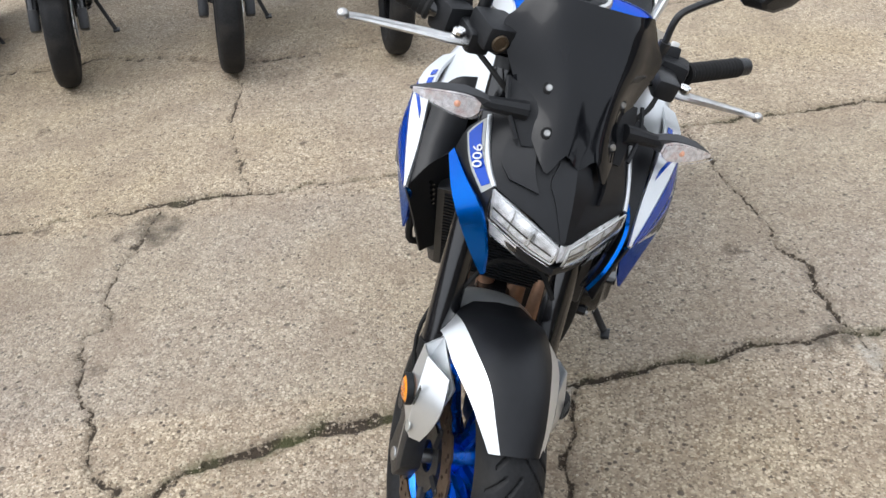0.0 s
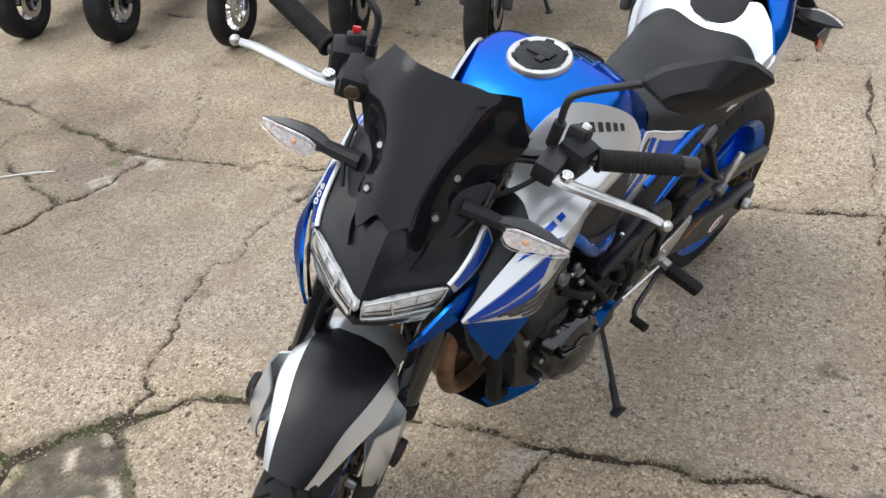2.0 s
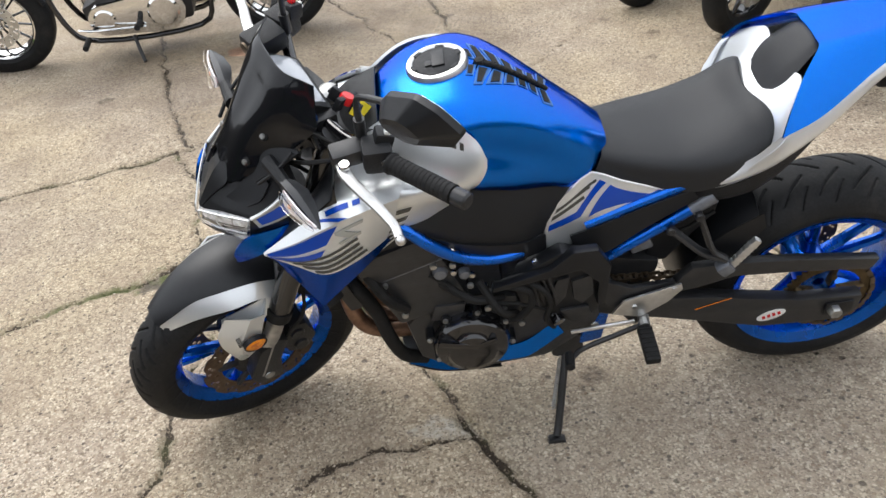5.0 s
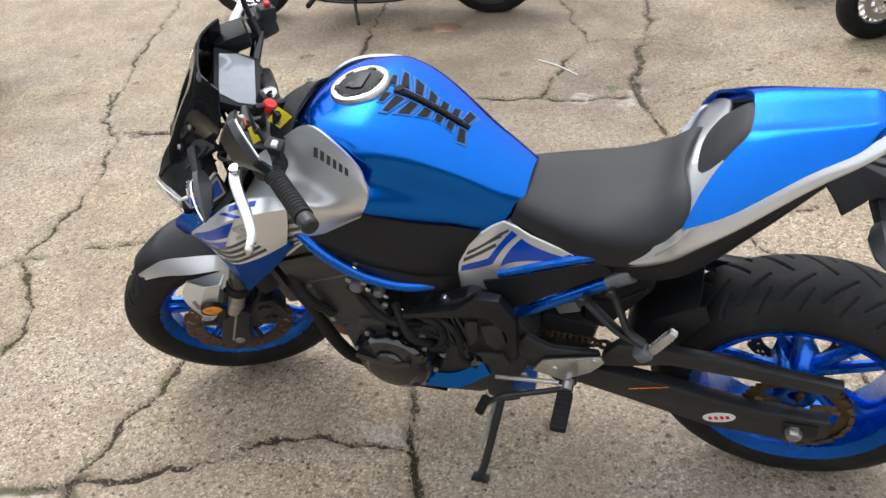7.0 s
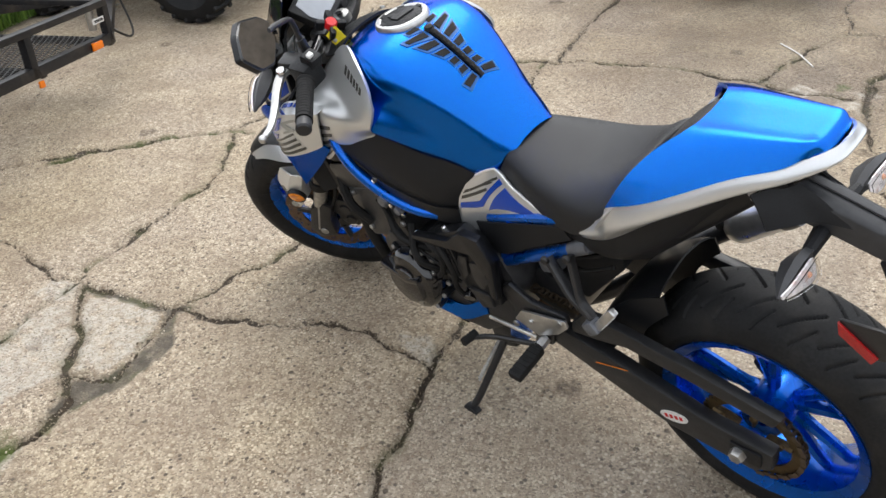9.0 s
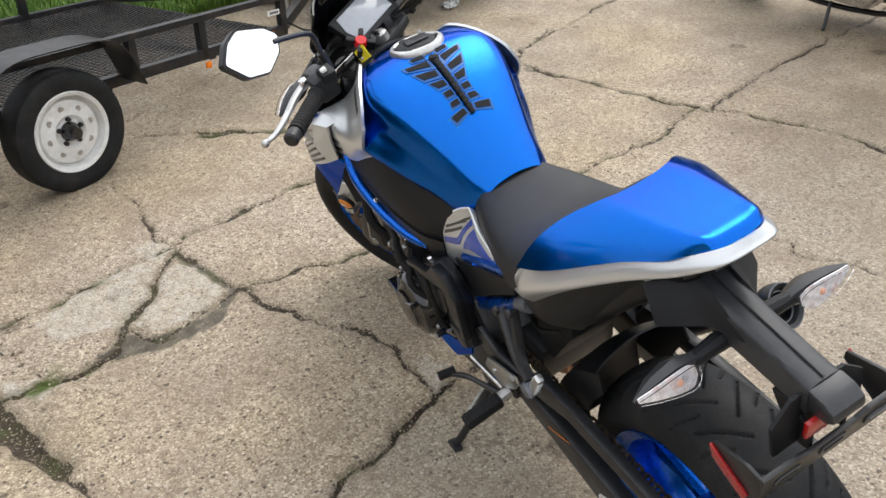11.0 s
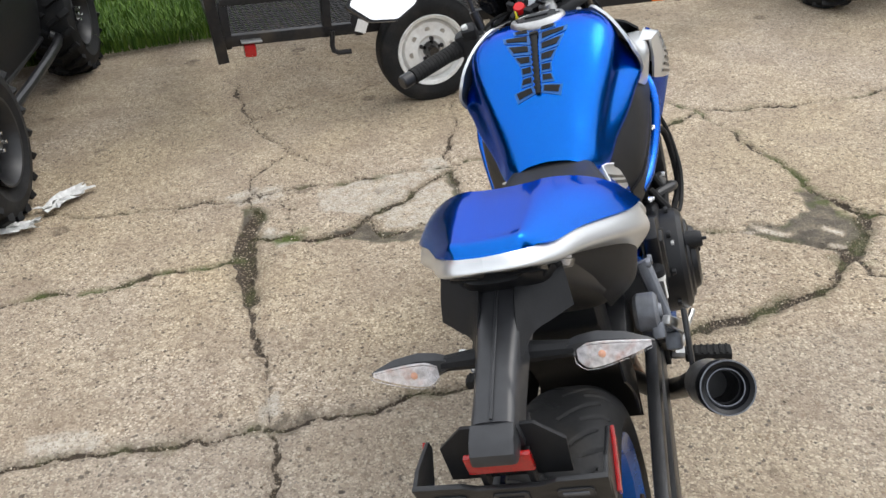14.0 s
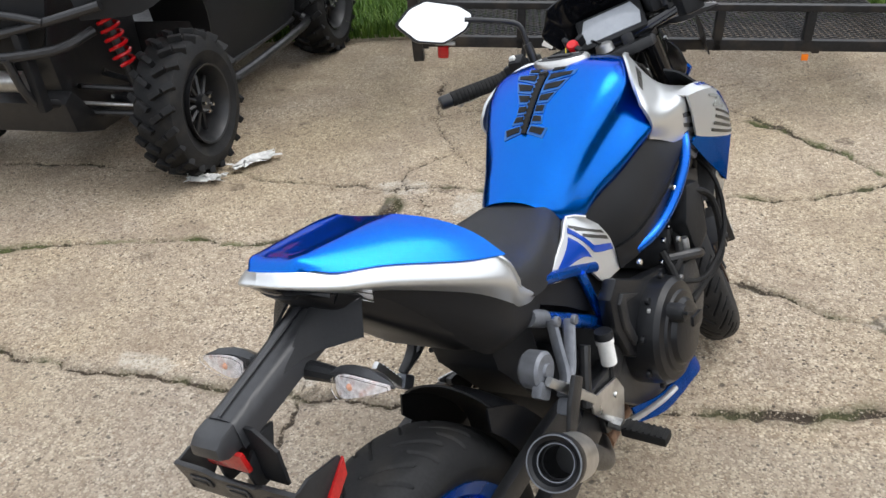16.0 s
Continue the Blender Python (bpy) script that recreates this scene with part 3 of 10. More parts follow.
# broken plates and hollows with edges of their own: (sort, corners)
PLATES = [("pale", ((0.44, 0.30), (0.56, 0.42), (0.70, 0.55), (0.87, 0.45), (0.88, 0.30), (0.71, 0.23), (0.53, 0.22))), ("pale", ((0.40, 0.34), (0.35, 0.45), (0.37, 0.61), (0.50, 0.67), (0.63, 0.64), (0.68, 0.57), (0.59, 0.47), (0.46, 0.37))),
          ("pale", ((0.43, 0.15), (0.35, 0.14), (0.36, 0.22), (0.42, 0.29), (0.47, 0.25))), ("pale", ((0.73, 0.66), (0.68, 0.68), (0.69, 0.72), (0.74, 0.69))), ("pale", ((1.07, 0.51), (1.0, 0.58), (0.96, 0.67), (1.02, 0.69), (1.08, 0.59))),
          ("pale", ((1.23, 0.23), (1.13, 0.16), (1.04, 0.22), (1.02, 0.30), (1.11, 0.32), (1.19, 0.31))), ("pale", ((1.67, 1.50), (1.52, 1.50), (1.48, 1.53), (1.51, 1.58), (1.66, 1.58))), ("pale", ((1.07, 1.47), (1.02, 1.45), (1.01, 1.53), (1.06, 1.57))),
          ("pale", ((-2.02, 2.23), (-1.93, 2.32), (-1.85, 2.24), (-1.90, 2.16))), ("pale", ((0.17, 1.45), (0.21, 1.52), (0.31, 1.54), (0.29, 1.45), (0.21, 1.37))),
          ("hollow", ((0.35, 0.60), (0.36, 0.67), (0.47, 0.75), (0.65, 0.745), (0.80, 0.67), (0.84, 0.61), (0.72, 0.59), (0.64, 0.665), (0.50, 0.69), (0.40, 0.66))), ("hollow", ((0.345, 0.22), (0.345, 0.32), (0.335, 0.62), (0.30, 0.69), (0.365, 0.67), (0.362, 0.60), (0.38, 0.33))),
          ("hollow", ((1.17, 0.34), (1.09, 0.35), (1.075, 0.50), (1.11, 0.60), (1.10, 0.72), (1.095, 0.96), (1.13, 0.97), (1.14, 0.80), (1.17, 0.61), (1.18, 0.45))),
          ("hollow", ((-0.96, 1.03), (-0.84, 1.17), (-0.83, 1.24), (-0.78, 1.23), (-0.75, 1.17), (-0.60, 1.03), (-0.53, 1.00), (-0.61, 0.93), (-0.70, 0.98), (-0.83, 0.92), (-0.84, 0.86), (-0.88, 0.78), (-0.94, 0.82), (-0.91, 0.90), (-0.91, 0.98))),
          ("fleck", ((-0.87, 1.06), (-0.84, 1.09), (-0.80, 1.05), (-0.82, 1.03))), ("fleck", ((-0.82, 1.15), (-0.81, 1.19), (-0.76, 1.16), (-0.76, 1.13), (-0.78, 1.12))), ("fleck", ((-0.70, 1.03), (-0.68, 1.06), (-0.60, 0.99), (-0.59, 0.95), (-0.65, 0.98))), ("fleck", ((-0.59, 1.0), (-0.56, 1.02), (-0.53, 0.99), (-0.55, 0.98)))]


def inside(X, Y, corners):
    """How far each place lies within a polygon, in metres; below nought outside."""
    far = np.full(X.shape, 9.0)
    odd = np.zeros(X.shape, bool)
    for (ax, ay), (bx, by) in zip(corners, corners[1:] + corners[:1]):
        dx, dy = bx - ax, by - ay
        t = np.clip(((X - ax) * dx + (Y - ay) * dy) / (dx * dx + dy * dy), 0, 1)
        far = np.minimum(far, np.hypot(X - ax - t * dx, Y - ay - t * dy))
        if dy:
            odd ^= ((ay > Y) != (by > Y)) & (X < (Y - ay) * dx / dy + ax)
    return np.where(odd, far, -far)


def hash_noise(x, y, scale, seed):
    """Smooth value noise over whole arrays."""
    rs = np.random.RandomState(seed)
    table = rs.rand(256, 256)
    fx, fy = x * scale, y * scale
    ix, iy = np.floor(fx).astype(int), np.floor(fy).astype(int)
    tx, ty = fx - ix, fy - iy
    tx, ty = tx * tx * (3 - 2 * tx), ty * ty * (3 - 2 * ty)
    g = lambda a, b: table[a & 255, b & 255]
    return (g(ix, iy) * (1 - tx) + g(ix + 1, iy) * tx) * (1 - ty) + (g(ix, iy + 1) * (1 - tx) + g(ix + 1, iy + 1) * tx) * ty


def lawn_line(x):
    return -2.15 + 0.167 * x


def ground_axis(lo, hi, fine, mid_lo, mid_hi, mid, far):
    a = np.arange(lo, hi, fine)
    below, above = np.arange(mid_lo, lo, mid), np.arange(hi, mid_hi, mid)
    steps = np.cumsum(mid * 1.33 ** np.arange(34))
    steps = steps[steps < far]
    return np.concatenate([(mid_lo - steps)[::-1], below, a, above, mid_hi + steps])


def build_ground():
    xs = ground_axis(-2.6, 2.4, 0.0105, -5.2, 4.2, 0.032, 700)
    ys = ground_axis(-1.1, 3.0, 0.0105, -3.2, 5.2, 0.032, 700)
    X, Y = np.meshgrid(xs, ys, indexing="ij")
    wob_x = (hash_noise(X, Y, 9, 1) - 0.5) * 0.05 + (hash_noise(X, Y, 34, 2) - 0.5) * 0.022
    wob_y = (hash_noise(X, Y, 9, 3) - 0.5) * 0.05 + (hash_noise(X, Y, 34, 4) - 0.5) * 0.022
    wide = 0.35 + 1.5 * hash_noise(X, Y, 6, 5) ** 1.4
    QX, QY = X + wob_x, Y + wob_y
    marks = {k: np.zeros(X.shape) for k in ("moss", "pale", "grime", "grass", "tone", "damp", "hollow")}
    edge = np.full(X.shape, 9.0)
    depth = np.zeros(X.shape)
    for width, moss, grime, pts in CRACKS:
        for (ax, ay), (bx, by) in zip(pts, pts[1:]):
            i0, i1 = np.searchsorted(xs, [min(ax, bx) - 0.2, max(ax, bx) + 0.2])
            j0, j1 = np.searchsorted(ys, [min(ay, by) - 0.2, max(ay, by) + 0.2])
            s = (slice(i0, i1), slice(j0, j1))
            px, py = QX[s] - ax, QY[s] - ay
            dx, dy = bx - ax, by - ay
            t = np.clip((px * dx + py * dy) / (dx * dx + dy * dy), 0, 1)
            d = np.hypot(px - t * dx, py - t * dy)
            w = width * wide[s]
            c = np.clip(1.2 - d / np.maximum(w * 0.8, 0.006), 0, 1)
            c = c * c * (3 - 2 * c)
            edge[s] = np.minimum(edge[s], (d - 0.66 * w) * 200)
            depth[s] = np.maximum(depth[s], c * np.minimum(0.018, 0.004 + 0.8 * w) + 0.002 * np.clip(1 - d / 0.04, 0, 1))
            marks["grime"][s] = np.maximum(marks["grime"][s], grime * np.clip(1 - d / (0.012 + 1.5 * w), 0, 1))
            marks["moss"][s] = np.maximum(marks["moss"][s], moss * np.clip(1.3 - d / (0.012 + 1.1 * w), 0, 1))
    for cx, cy, r, sort in PATCHES:
        d = np.hypot(X + wob_x * 1.8 - cx, Y + wob_y * 1.8 - cy)
        marks[sort] = np.maximum(marks[sort], np.clip((r - d) / 0.03 + 0.4, 0, 1))
    flecks = np.zeros(X.shape)
    for sort, corners in PLATES:
        xy = np.array(corners)
        i0, i1 = np.searchsorted(xs, [xy[:, 0].min() - 0.1, xy[:, 0].max() + 0.1])
        j0, j1 = np.searchsorted(ys, [xy[:, 1].min() - 0.1, xy[:, 1].max() + 0.1])
        w = (slice(i0, i1), slice(j0, j1))
        d = inside(X[w] + 0.7 * wob_x[w], Y[w] + 0.7 * wob_y[w], corners)
        m = np.clip(d / 0.010 + 0.5, 0, 1)
        if sort == "hollow":
            marks["hollow"][w] = np.maximum(marks["hollow"][w], m)
            depth[w] = np.maximum(depth[w], 0.006 * np.clip(d / 0.02 + 0.3, 0, 1))
            marks["moss"][w] = np.maximum(marks["moss"][w], 0.55 * m * np.clip(1 - d / 0.03, 0, 1))
        elif sort == "fleck":
            flecks[w] = np.maximum(flecks[w], m)
        else:
            marks["pale"][w] = np.maximum(marks["pale"][w], m)
    marks["hollow"] *= 1 - flecks
    marks["moss"] *= 1 - flecks
    marks["pale"] = np.maximum(marks["pale"], flecks)
    lawn = np.clip((lawn_line(X) + wob_y * 4 - Y) / 0.08, 0, 1)
    marks["grass"] = lawn
    marks["tone"] = np.clip((Y - 1.53) / 0.04, 0, 1) * np.clip((2.62 + 0.1 * X - Y) / 0.06, 0, 1)
    marks["edge"] = edge
    # rain has not dried off the west of the yard
    shore = np.hypot((X + 2.8) / 1.3, (Y - 1.7) / 1.0) + 0.7 * (hash_noise(X, Y, 1.1, 11) - 0.5) + 0.3 * (hash_noise(X, Y, 4.3, 12) - 0.5)
    marks["damp"] = np.clip((1.35 - shore) / 0.5, 0, 1)
    Z = (hash_noise(X, Y, 1.3, 6) - 0.5) * 0.010 * np.exp(-((X / 6) ** 2 + (Y / 6) ** 2)) - depth * (1 - lawn) + 0.03 * lawn
    Z += (hash_noise(X, Y, 60, 7) - 0.5) * 0.0016
    nx, ny = X.shape
    co = np.stack([X, Y, Z], axis=2).reshape(-1, 3)
    idx = np.arange(nx * ny).reshape(nx, ny)
    quads = np.stack([idx[:-1, :-1], idx[1:, :-1], idx[1:, 1:], idx[:-1, 1:]], axis=2).reshape(-1, 4)
    me = bpy.data.meshes.new("ground")
    me.vertices.add(len(co))
    me.vertices.foreach_set("co", co.ravel())
    me.loops.add(quads.size)
    me.loops.foreach_set("vertex_index", quads.ravel().astype(np.int32))
    me.polygons.add(len(quads))
    me.polygons.foreach_set("loop_start", np.arange(0, quads.size, 4, dtype=np.int32))
    me.update(calc_edges=True)
    for k, v in marks.items():
        at = me.attributes.new(k, "FLOAT", "POINT")
        at.data.foreach_set("value", v.ravel().astype(np.float32))
    me.shade_smooth()
    me.materials.append(CONCRETE)
    return tagged(new("ground", me), "cracked tan exposed-aggregate concrete yard with moss in the joints", "ground", kind="structure")


build_ground()


# ---- unseen walls behind the lawn and round about, added to darken low reflections ----
def unseen_wall(name, x0, y0, x1, y1, height):
    ob = part(name, box((math.hypot(x1 - x0, y1 - y0), 0.24, height + 0.2), pose((x0 + x1) / 2, (y0 + y1) / 2, height / 2 - 0.1, 0, 0, math.degrees(math.atan2(y1 - y0, x1 - x0))), 0.02), UNSEEN_WALL_DARK)
    return tagged(ob, "plain dark wall added out of view to darken low reflections", "wall", kind="structure")


unseen_wall("unseen_wall_south", -9.0, -7.2, 8.2, -5.6, 1.8)
unseen_wall("unseen_wall_east", 8.2, -5.6, 8.0, 12.0, 1.8)
unseen_wall("unseen_wall_west", -9.0, -7.2, -9.2, 12.0, 2.2)
unseen_wall("unseen_wall_north", -9.2, 12.0, 8.0, 12.0, 2.2)


# ---- the blue and silver naked motorcycle: x ahead, y to its left, z up, leaning on its side stand ----
BIKE = thing("motorcycle", "blue and silver naked sport motorcycle leaning on its side stand", "motorcycle", pose(0.131, 1.725, 0, -13, 0, 251.3))
RAKE = radians(24.9)
HEAD = Vector((0.651, 0, 0.30))
STEER = Matrix.Translation(HEAD) @ Matrix.Rotation(radians(27.1), 4, Vector((-math.sin(RAKE), 0, math.cos(RAKE)))) @ Matrix.Translation(-HEAD)
NOSE = STEER @ Matrix.Translation((0, -0.008, 0))  # the headlamp sits a little to the right
GUARD = STEER @ Matrix.Translation((0, -0.010, 0))
FRONT, REAR = (0.672, 0, 0.293), (-0.72, 0, 0.303)


# wheels
def tyre_mesh(centre, radius, rim, half, repeats, seed):
    """A road tyre with a rounded tread and long slanting cut grooves."""
    prof = []
    for a in np.linspace(-1, 1, 57):
        y = half * math.sin(a * 1.45) / math.sin(1.45)
        r = radius - (radius - rim) * 0.92 * (1 - math.cos(a * 1.40)) ** 1.25
        prof.append((r, y))
    prof = np.array([(rim - 0.012, -half * 0.72), (rim, -half * 0.86)] + prof + [(rim, half * 0.86), (rim - 0.012, half * 0.72)])
    n = 980
    per = 2 * math.pi / repeats
    th = np.linspace(0, 2 * math.pi, n, endpoint=False)[:, None]
    r, y = prof[None, :, 0], prof[None, :, 1]
    v = np.abs(y) / half
    cut = np.zeros((n, len(prof)))
    for side, lag, slope, lo, hi in ((1, 0.0, 1.25, 0.05, 0.70), (-1, 0.5, 1.25, 0.05, 0.70), (1, 0.5, 0.9, 0.42, 0.84), (-1, 1.0, 0.9, 0.42, 0.84)):
        d = np.abs((th / per + lag + slope * (v - 0.45)) % 1.0 - 0.5) * per * radius / math.hypot(1, slope * per * radius / half)
        hit = (np.sign(y) == side) & (v > lo) & (v < hi)
        cut = np.maximum(cut, np.where(hit, np.clip(1.6 * (1 - d / 0.0032), 0, 1), 0))
    rr = r - 0.005 * cut
    pts = np.stack([centre[0] + rr * np.cos(th), centre[1] + y + 0 * rr, centre[2] + rr * np.sin(th)], -1)
    m = len(prof)
    a = np.arange(n)[:, None] * m + np.arange(m - 1)[None, :]
    b = ((np.arange(n) + 1) % n)[:, None] * m + np.arange(m - 1)[None, :]
    quads = np.stack([a, a + 1, b + 1, b], -1).reshape(-1, 4)
    me = bpy.data.meshes.new("tread")
    me.from_pydata(pts.reshape(-1, 3).tolist(), [], quads.tolist())
    bm = bmesh.new()
    bm.from_mesh(me)
    bpy.data.meshes.remove(me)
    bmesh.ops.recalc_face_normals(bm, faces=bm.faces)
    return bm


def rim_mesh(centre, r, half, hub):
    """A cast wheel: barrel with two lips."""
    bm = lathe([(r - 0.002, -half), (r + 0.004, -half - 0.004), (r + 0.006, -half + 0.004), (r - 0.012, -half + 0.014), (r - 0.026, -half * 0.35), (r - 0.026, half * 0.35), (r - 0.012, half - 0.014), (r + 0.006, half - 0.004), (r + 0.004, half + 0.004), (r - 0.002, half), (r - 0.02, half - 0.010), (r - 0.034, half * 0.4), (r - 0.036, 0), (r - 0.034, -half * 0.4), (r - 0.02, -half + 0.010)], centre, 96)
    return bm


def spoke_parts(wheel, centre, r, spokes, lag, hub, turn):
    """The hub and the forked spokes of a cast wheel."""
    part("hub", lathe([(0.014, -hub), (0.042, -hub), (0.05, -hub * 0.6), (0.045, 0), (0.05, hub * 0.6), (0.042, hub), (0.014, hub)], centre, 40), BLUE_FRAME, wheel, "", turn)
    c = Vector(centre)
    for k in range(spokes):
        a = 2 * math.pi * k / spokes + lag
        for side in (-1, 1):
            pts = []
            for f, spread in ((0.035, 0.05), (0.09, 0.10), (0.15, 0.15), (r - 0.03, 0.17)):
                ang = a + side * spread * (0.16 / max(f, 0.12))
                pts.append(c + Vector((f * math.cos(ang), side * 0.006, f * math.sin(ang))))
            part("spoke", tube([list(p) for p in pts], 0.017, 8, 3, end=0.0125, flat=0.75), BLUE_FRAME, wheel, "", turn)


def disc_mesh(centre, r0, r1, y, petals=12):
    """A wavy brake disc with drilled holes."""
    bm = bmesh.new()
    n, k = petals * 8, 5
    rows = {}
    for s, yy in ((0, y - 0.0022), (1, y + 0.0022)):
        for i in range(n):
            a = 2 * math.pi * i / n
            wave = 0.5 + 0.5 * math.cos(a * petals)
            for j in range(k + 1):
                f = j / k
                r = r0 + (r1 - r0) * f
                if j == k:
                    r -= 0.006 * (wave < 0.25)
                rows[s, i, j] = bm.verts.new((centre[0] + r * math.cos(a), yy, centre[2] + r * math.sin(a)))
    hole = lambda i, j: (j == 1 and i % 8 in (1,)) or (j == 3 and i % 8 in (3, 6)) or (j == 2 and i % 8 == 5)
    for i in range(n):
        i2 = (i + 1) % n
        for j in range(k):
            ring = [(i, j), (i2, j), (i2, j + 1), (i, j + 1)]
            if hole(i, j):
                for (a, b), (c2, d) in zip(ring, ring[1:] + ring[:1]):
                    bm.faces.new((rows[0, a, b], rows[0, c2, d], rows[1, c2, d], rows[1, a, b]))
            else:
                bm.faces.new([rows[0, a, b] for a, b in ring])
                bm.faces.new([rows[1, a, b] for a, b in ring[::-1]])
        for j in (0, k):
            bm.faces.new((rows[0, i, j], rows[0, i2, j], rows[1, i2, j], rows[1, i, j]))
    bmesh.ops.recalc_face_normals(bm, faces=bm.faces)
    return bm


front_wheel = part("front_wheel", rim_mesh(FRONT, 0.212, 0.046, 0.045), BLUE_FRAME, BIKE, "blue cast front wheel", STEER)
spoke_parts(front_wheel, FRONT, 0.212, 5, 0.3, 0.045, STEER)
part("tyre", tyre_mesh(FRONT, 0.291, 0.214, 0.060, 26, 1), TYRE, front_wheel, "", STEER, 40)
for s in (-1, 1):
    part("brake_disc", disc_mesh(FRONT, 0.098, 0.143, s * 0.064), DISC, front_wheel, "rusty petal brake disc", STEER)
    carrier = lathe([(0.03, s * 0.05), (0.062, s * 0.052), (0.066, s * 0.06), (0.03, s * 0.058)], FRONT, 40)
    for k in range(6):
        a = k * math.pi / 3 + 0.2
        tube([(FRONT[0] + 0.058 * math.cos(a), s * 0.058, FRONT[2] + 0.058 * math.sin(a)), (FRONT[0] + 0.104 * math.cos(a + 0.1), s * 0.064, FRONT[2] + 0.104 * math.sin(a + 0.1))], 0.009, 6, 1, carrier)
        bolt((FRONT[0] + 0.101 * math.cos(a + 0.1), s * 0.067, FRONT[2] + 0.101 * math.sin(a + 0.1)), (0, s, 0), 0.007, 0.003, carrier)
    part("disc_carrier", carrier, BLACK_METAL, front_wheel, "", STEER)
    part("axle_nut", lathe([(0.0, s * 0.125), (0.012, s * 0.125), (0.014, s * 0.12), (0.014, s * 0.03), (0.0, s * 0.03)], FRONT, 14, closed=False), STEEL, front_wheel, "", STEER)
rear_wheel = part("rear_wheel", rim_mesh(REAR, 0.212, 0.078, 0.07), BLUE_FRAME, BIKE, "blue cast rear wheel")
spoke_parts(rear_wheel, REAR, 0.212, 5, 0.1, 0.07, None)
part("tyre", tyre_mesh(REAR, 0.304, 0.214, 0.090, 24, 2), TYRE, rear_wheel, "", None, 40)
part("brake_disc", disc_mesh(REAR, 0.075, 0.112, -0.095, 10), DISC, rear_wheel)


def sprocket_mesh():
    bm = bmesh.new()
    n = 43
    lo, hi, inn, inn2 = [], [], [], []
    for i in range(n * 2):
        a = math.pi * i / n
        r = 0.101 if i % 2 else 0.109
        for lst, rr, y in ((lo, r, 0.104), (hi, r, 0.110), (inn, 0.083, 0.104), (inn2, 0.083, 0.110)):
            lst.append(bm.verts.new((REAR[0] + rr * math.cos(a), y, REAR[2] + rr * math.sin(a))))
    m = 2 * n
    for i in range(m):
        j = (i + 1) % m
        bm.faces.new((lo[i], lo[j], hi[j], hi[i]))
        bm.faces.new((hi[i], hi[j], inn2[j], inn2[i]))
        bm.faces.new((lo[j], lo[i], inn[i], inn[j]))
        bm.faces.new((inn[j], inn[i], inn2[i], inn2[j]))
    bmesh.ops.recalc_face_normals(bm, faces=bm.faces)
    for k in range(5):
        a = k * 2 * math.pi / 5 + 0.4
        tube([(REAR[0] + 0.03 * math.cos(a), 0.100, REAR[2] + 0.03 * math.sin(a)), (REAR[0] + 0.088 * math.cos(a), 0.107, REAR[2] + 0.088 * math.sin(a))], 0.011, 6, 1, bm, flat=0.4)
        bolt((REAR[0] + 0.062 * math.cos(a), 0.112, REAR[2] + 0.062 * math.sin(a)), (0, 1, 0), 0.008, 0.005, bm)
    return bm


part("sprocket", sprocket_mesh(), GOLD, rear_wheel, "worn rear chain sprocket")


def chain_mesh():
    bm = bmesh.new()
    path = []
    for f in np.linspace(0, 1, 44):
        path.append((-0.155 + f * (-0.72 + 0.155), 0.452 + f * (0.412 - 0.452)))
    for a in np.linspace(math.pi / 2, math.pi * 1.45, 22)[1:]:
        path.append((REAR[0] + 0.108 * math.cos(a), REAR[2] + 0.108 * math.sin(a)))
    for f in np.linspace(0, 1, 40)[1:]:
        path.append((-0.738 + f * (-0.155 + 0.738), 0.197 + f * (0.375 - 0.197)))
    for i, ((x0, z0), (x1, z1)) in enumerate(zip(path, path[1:])):
        w = 0.0085 if i % 2 else 0.0055
        a = math.atan2(z1 - z0, x1 - x0)
        for s in (-1, 1):
            box((0.0175, 0.0022, 0.0105), Matrix.Translation(((x0 + x1) / 2, 0.107 + s * w, (z0 + z1) / 2)) @ Matrix.Rotation(-a, 4, "Y"), 0, bm)
        box((0.006, 0.012, 0.006), Matrix.Translation((x0, 0.107, z0)) @ Matrix.Rotation(-a, 4, "Y"), 0, bm)
    return bm


part("chain", chain_mesh(), CHAIN, BIKE, "oily steel drive chain")

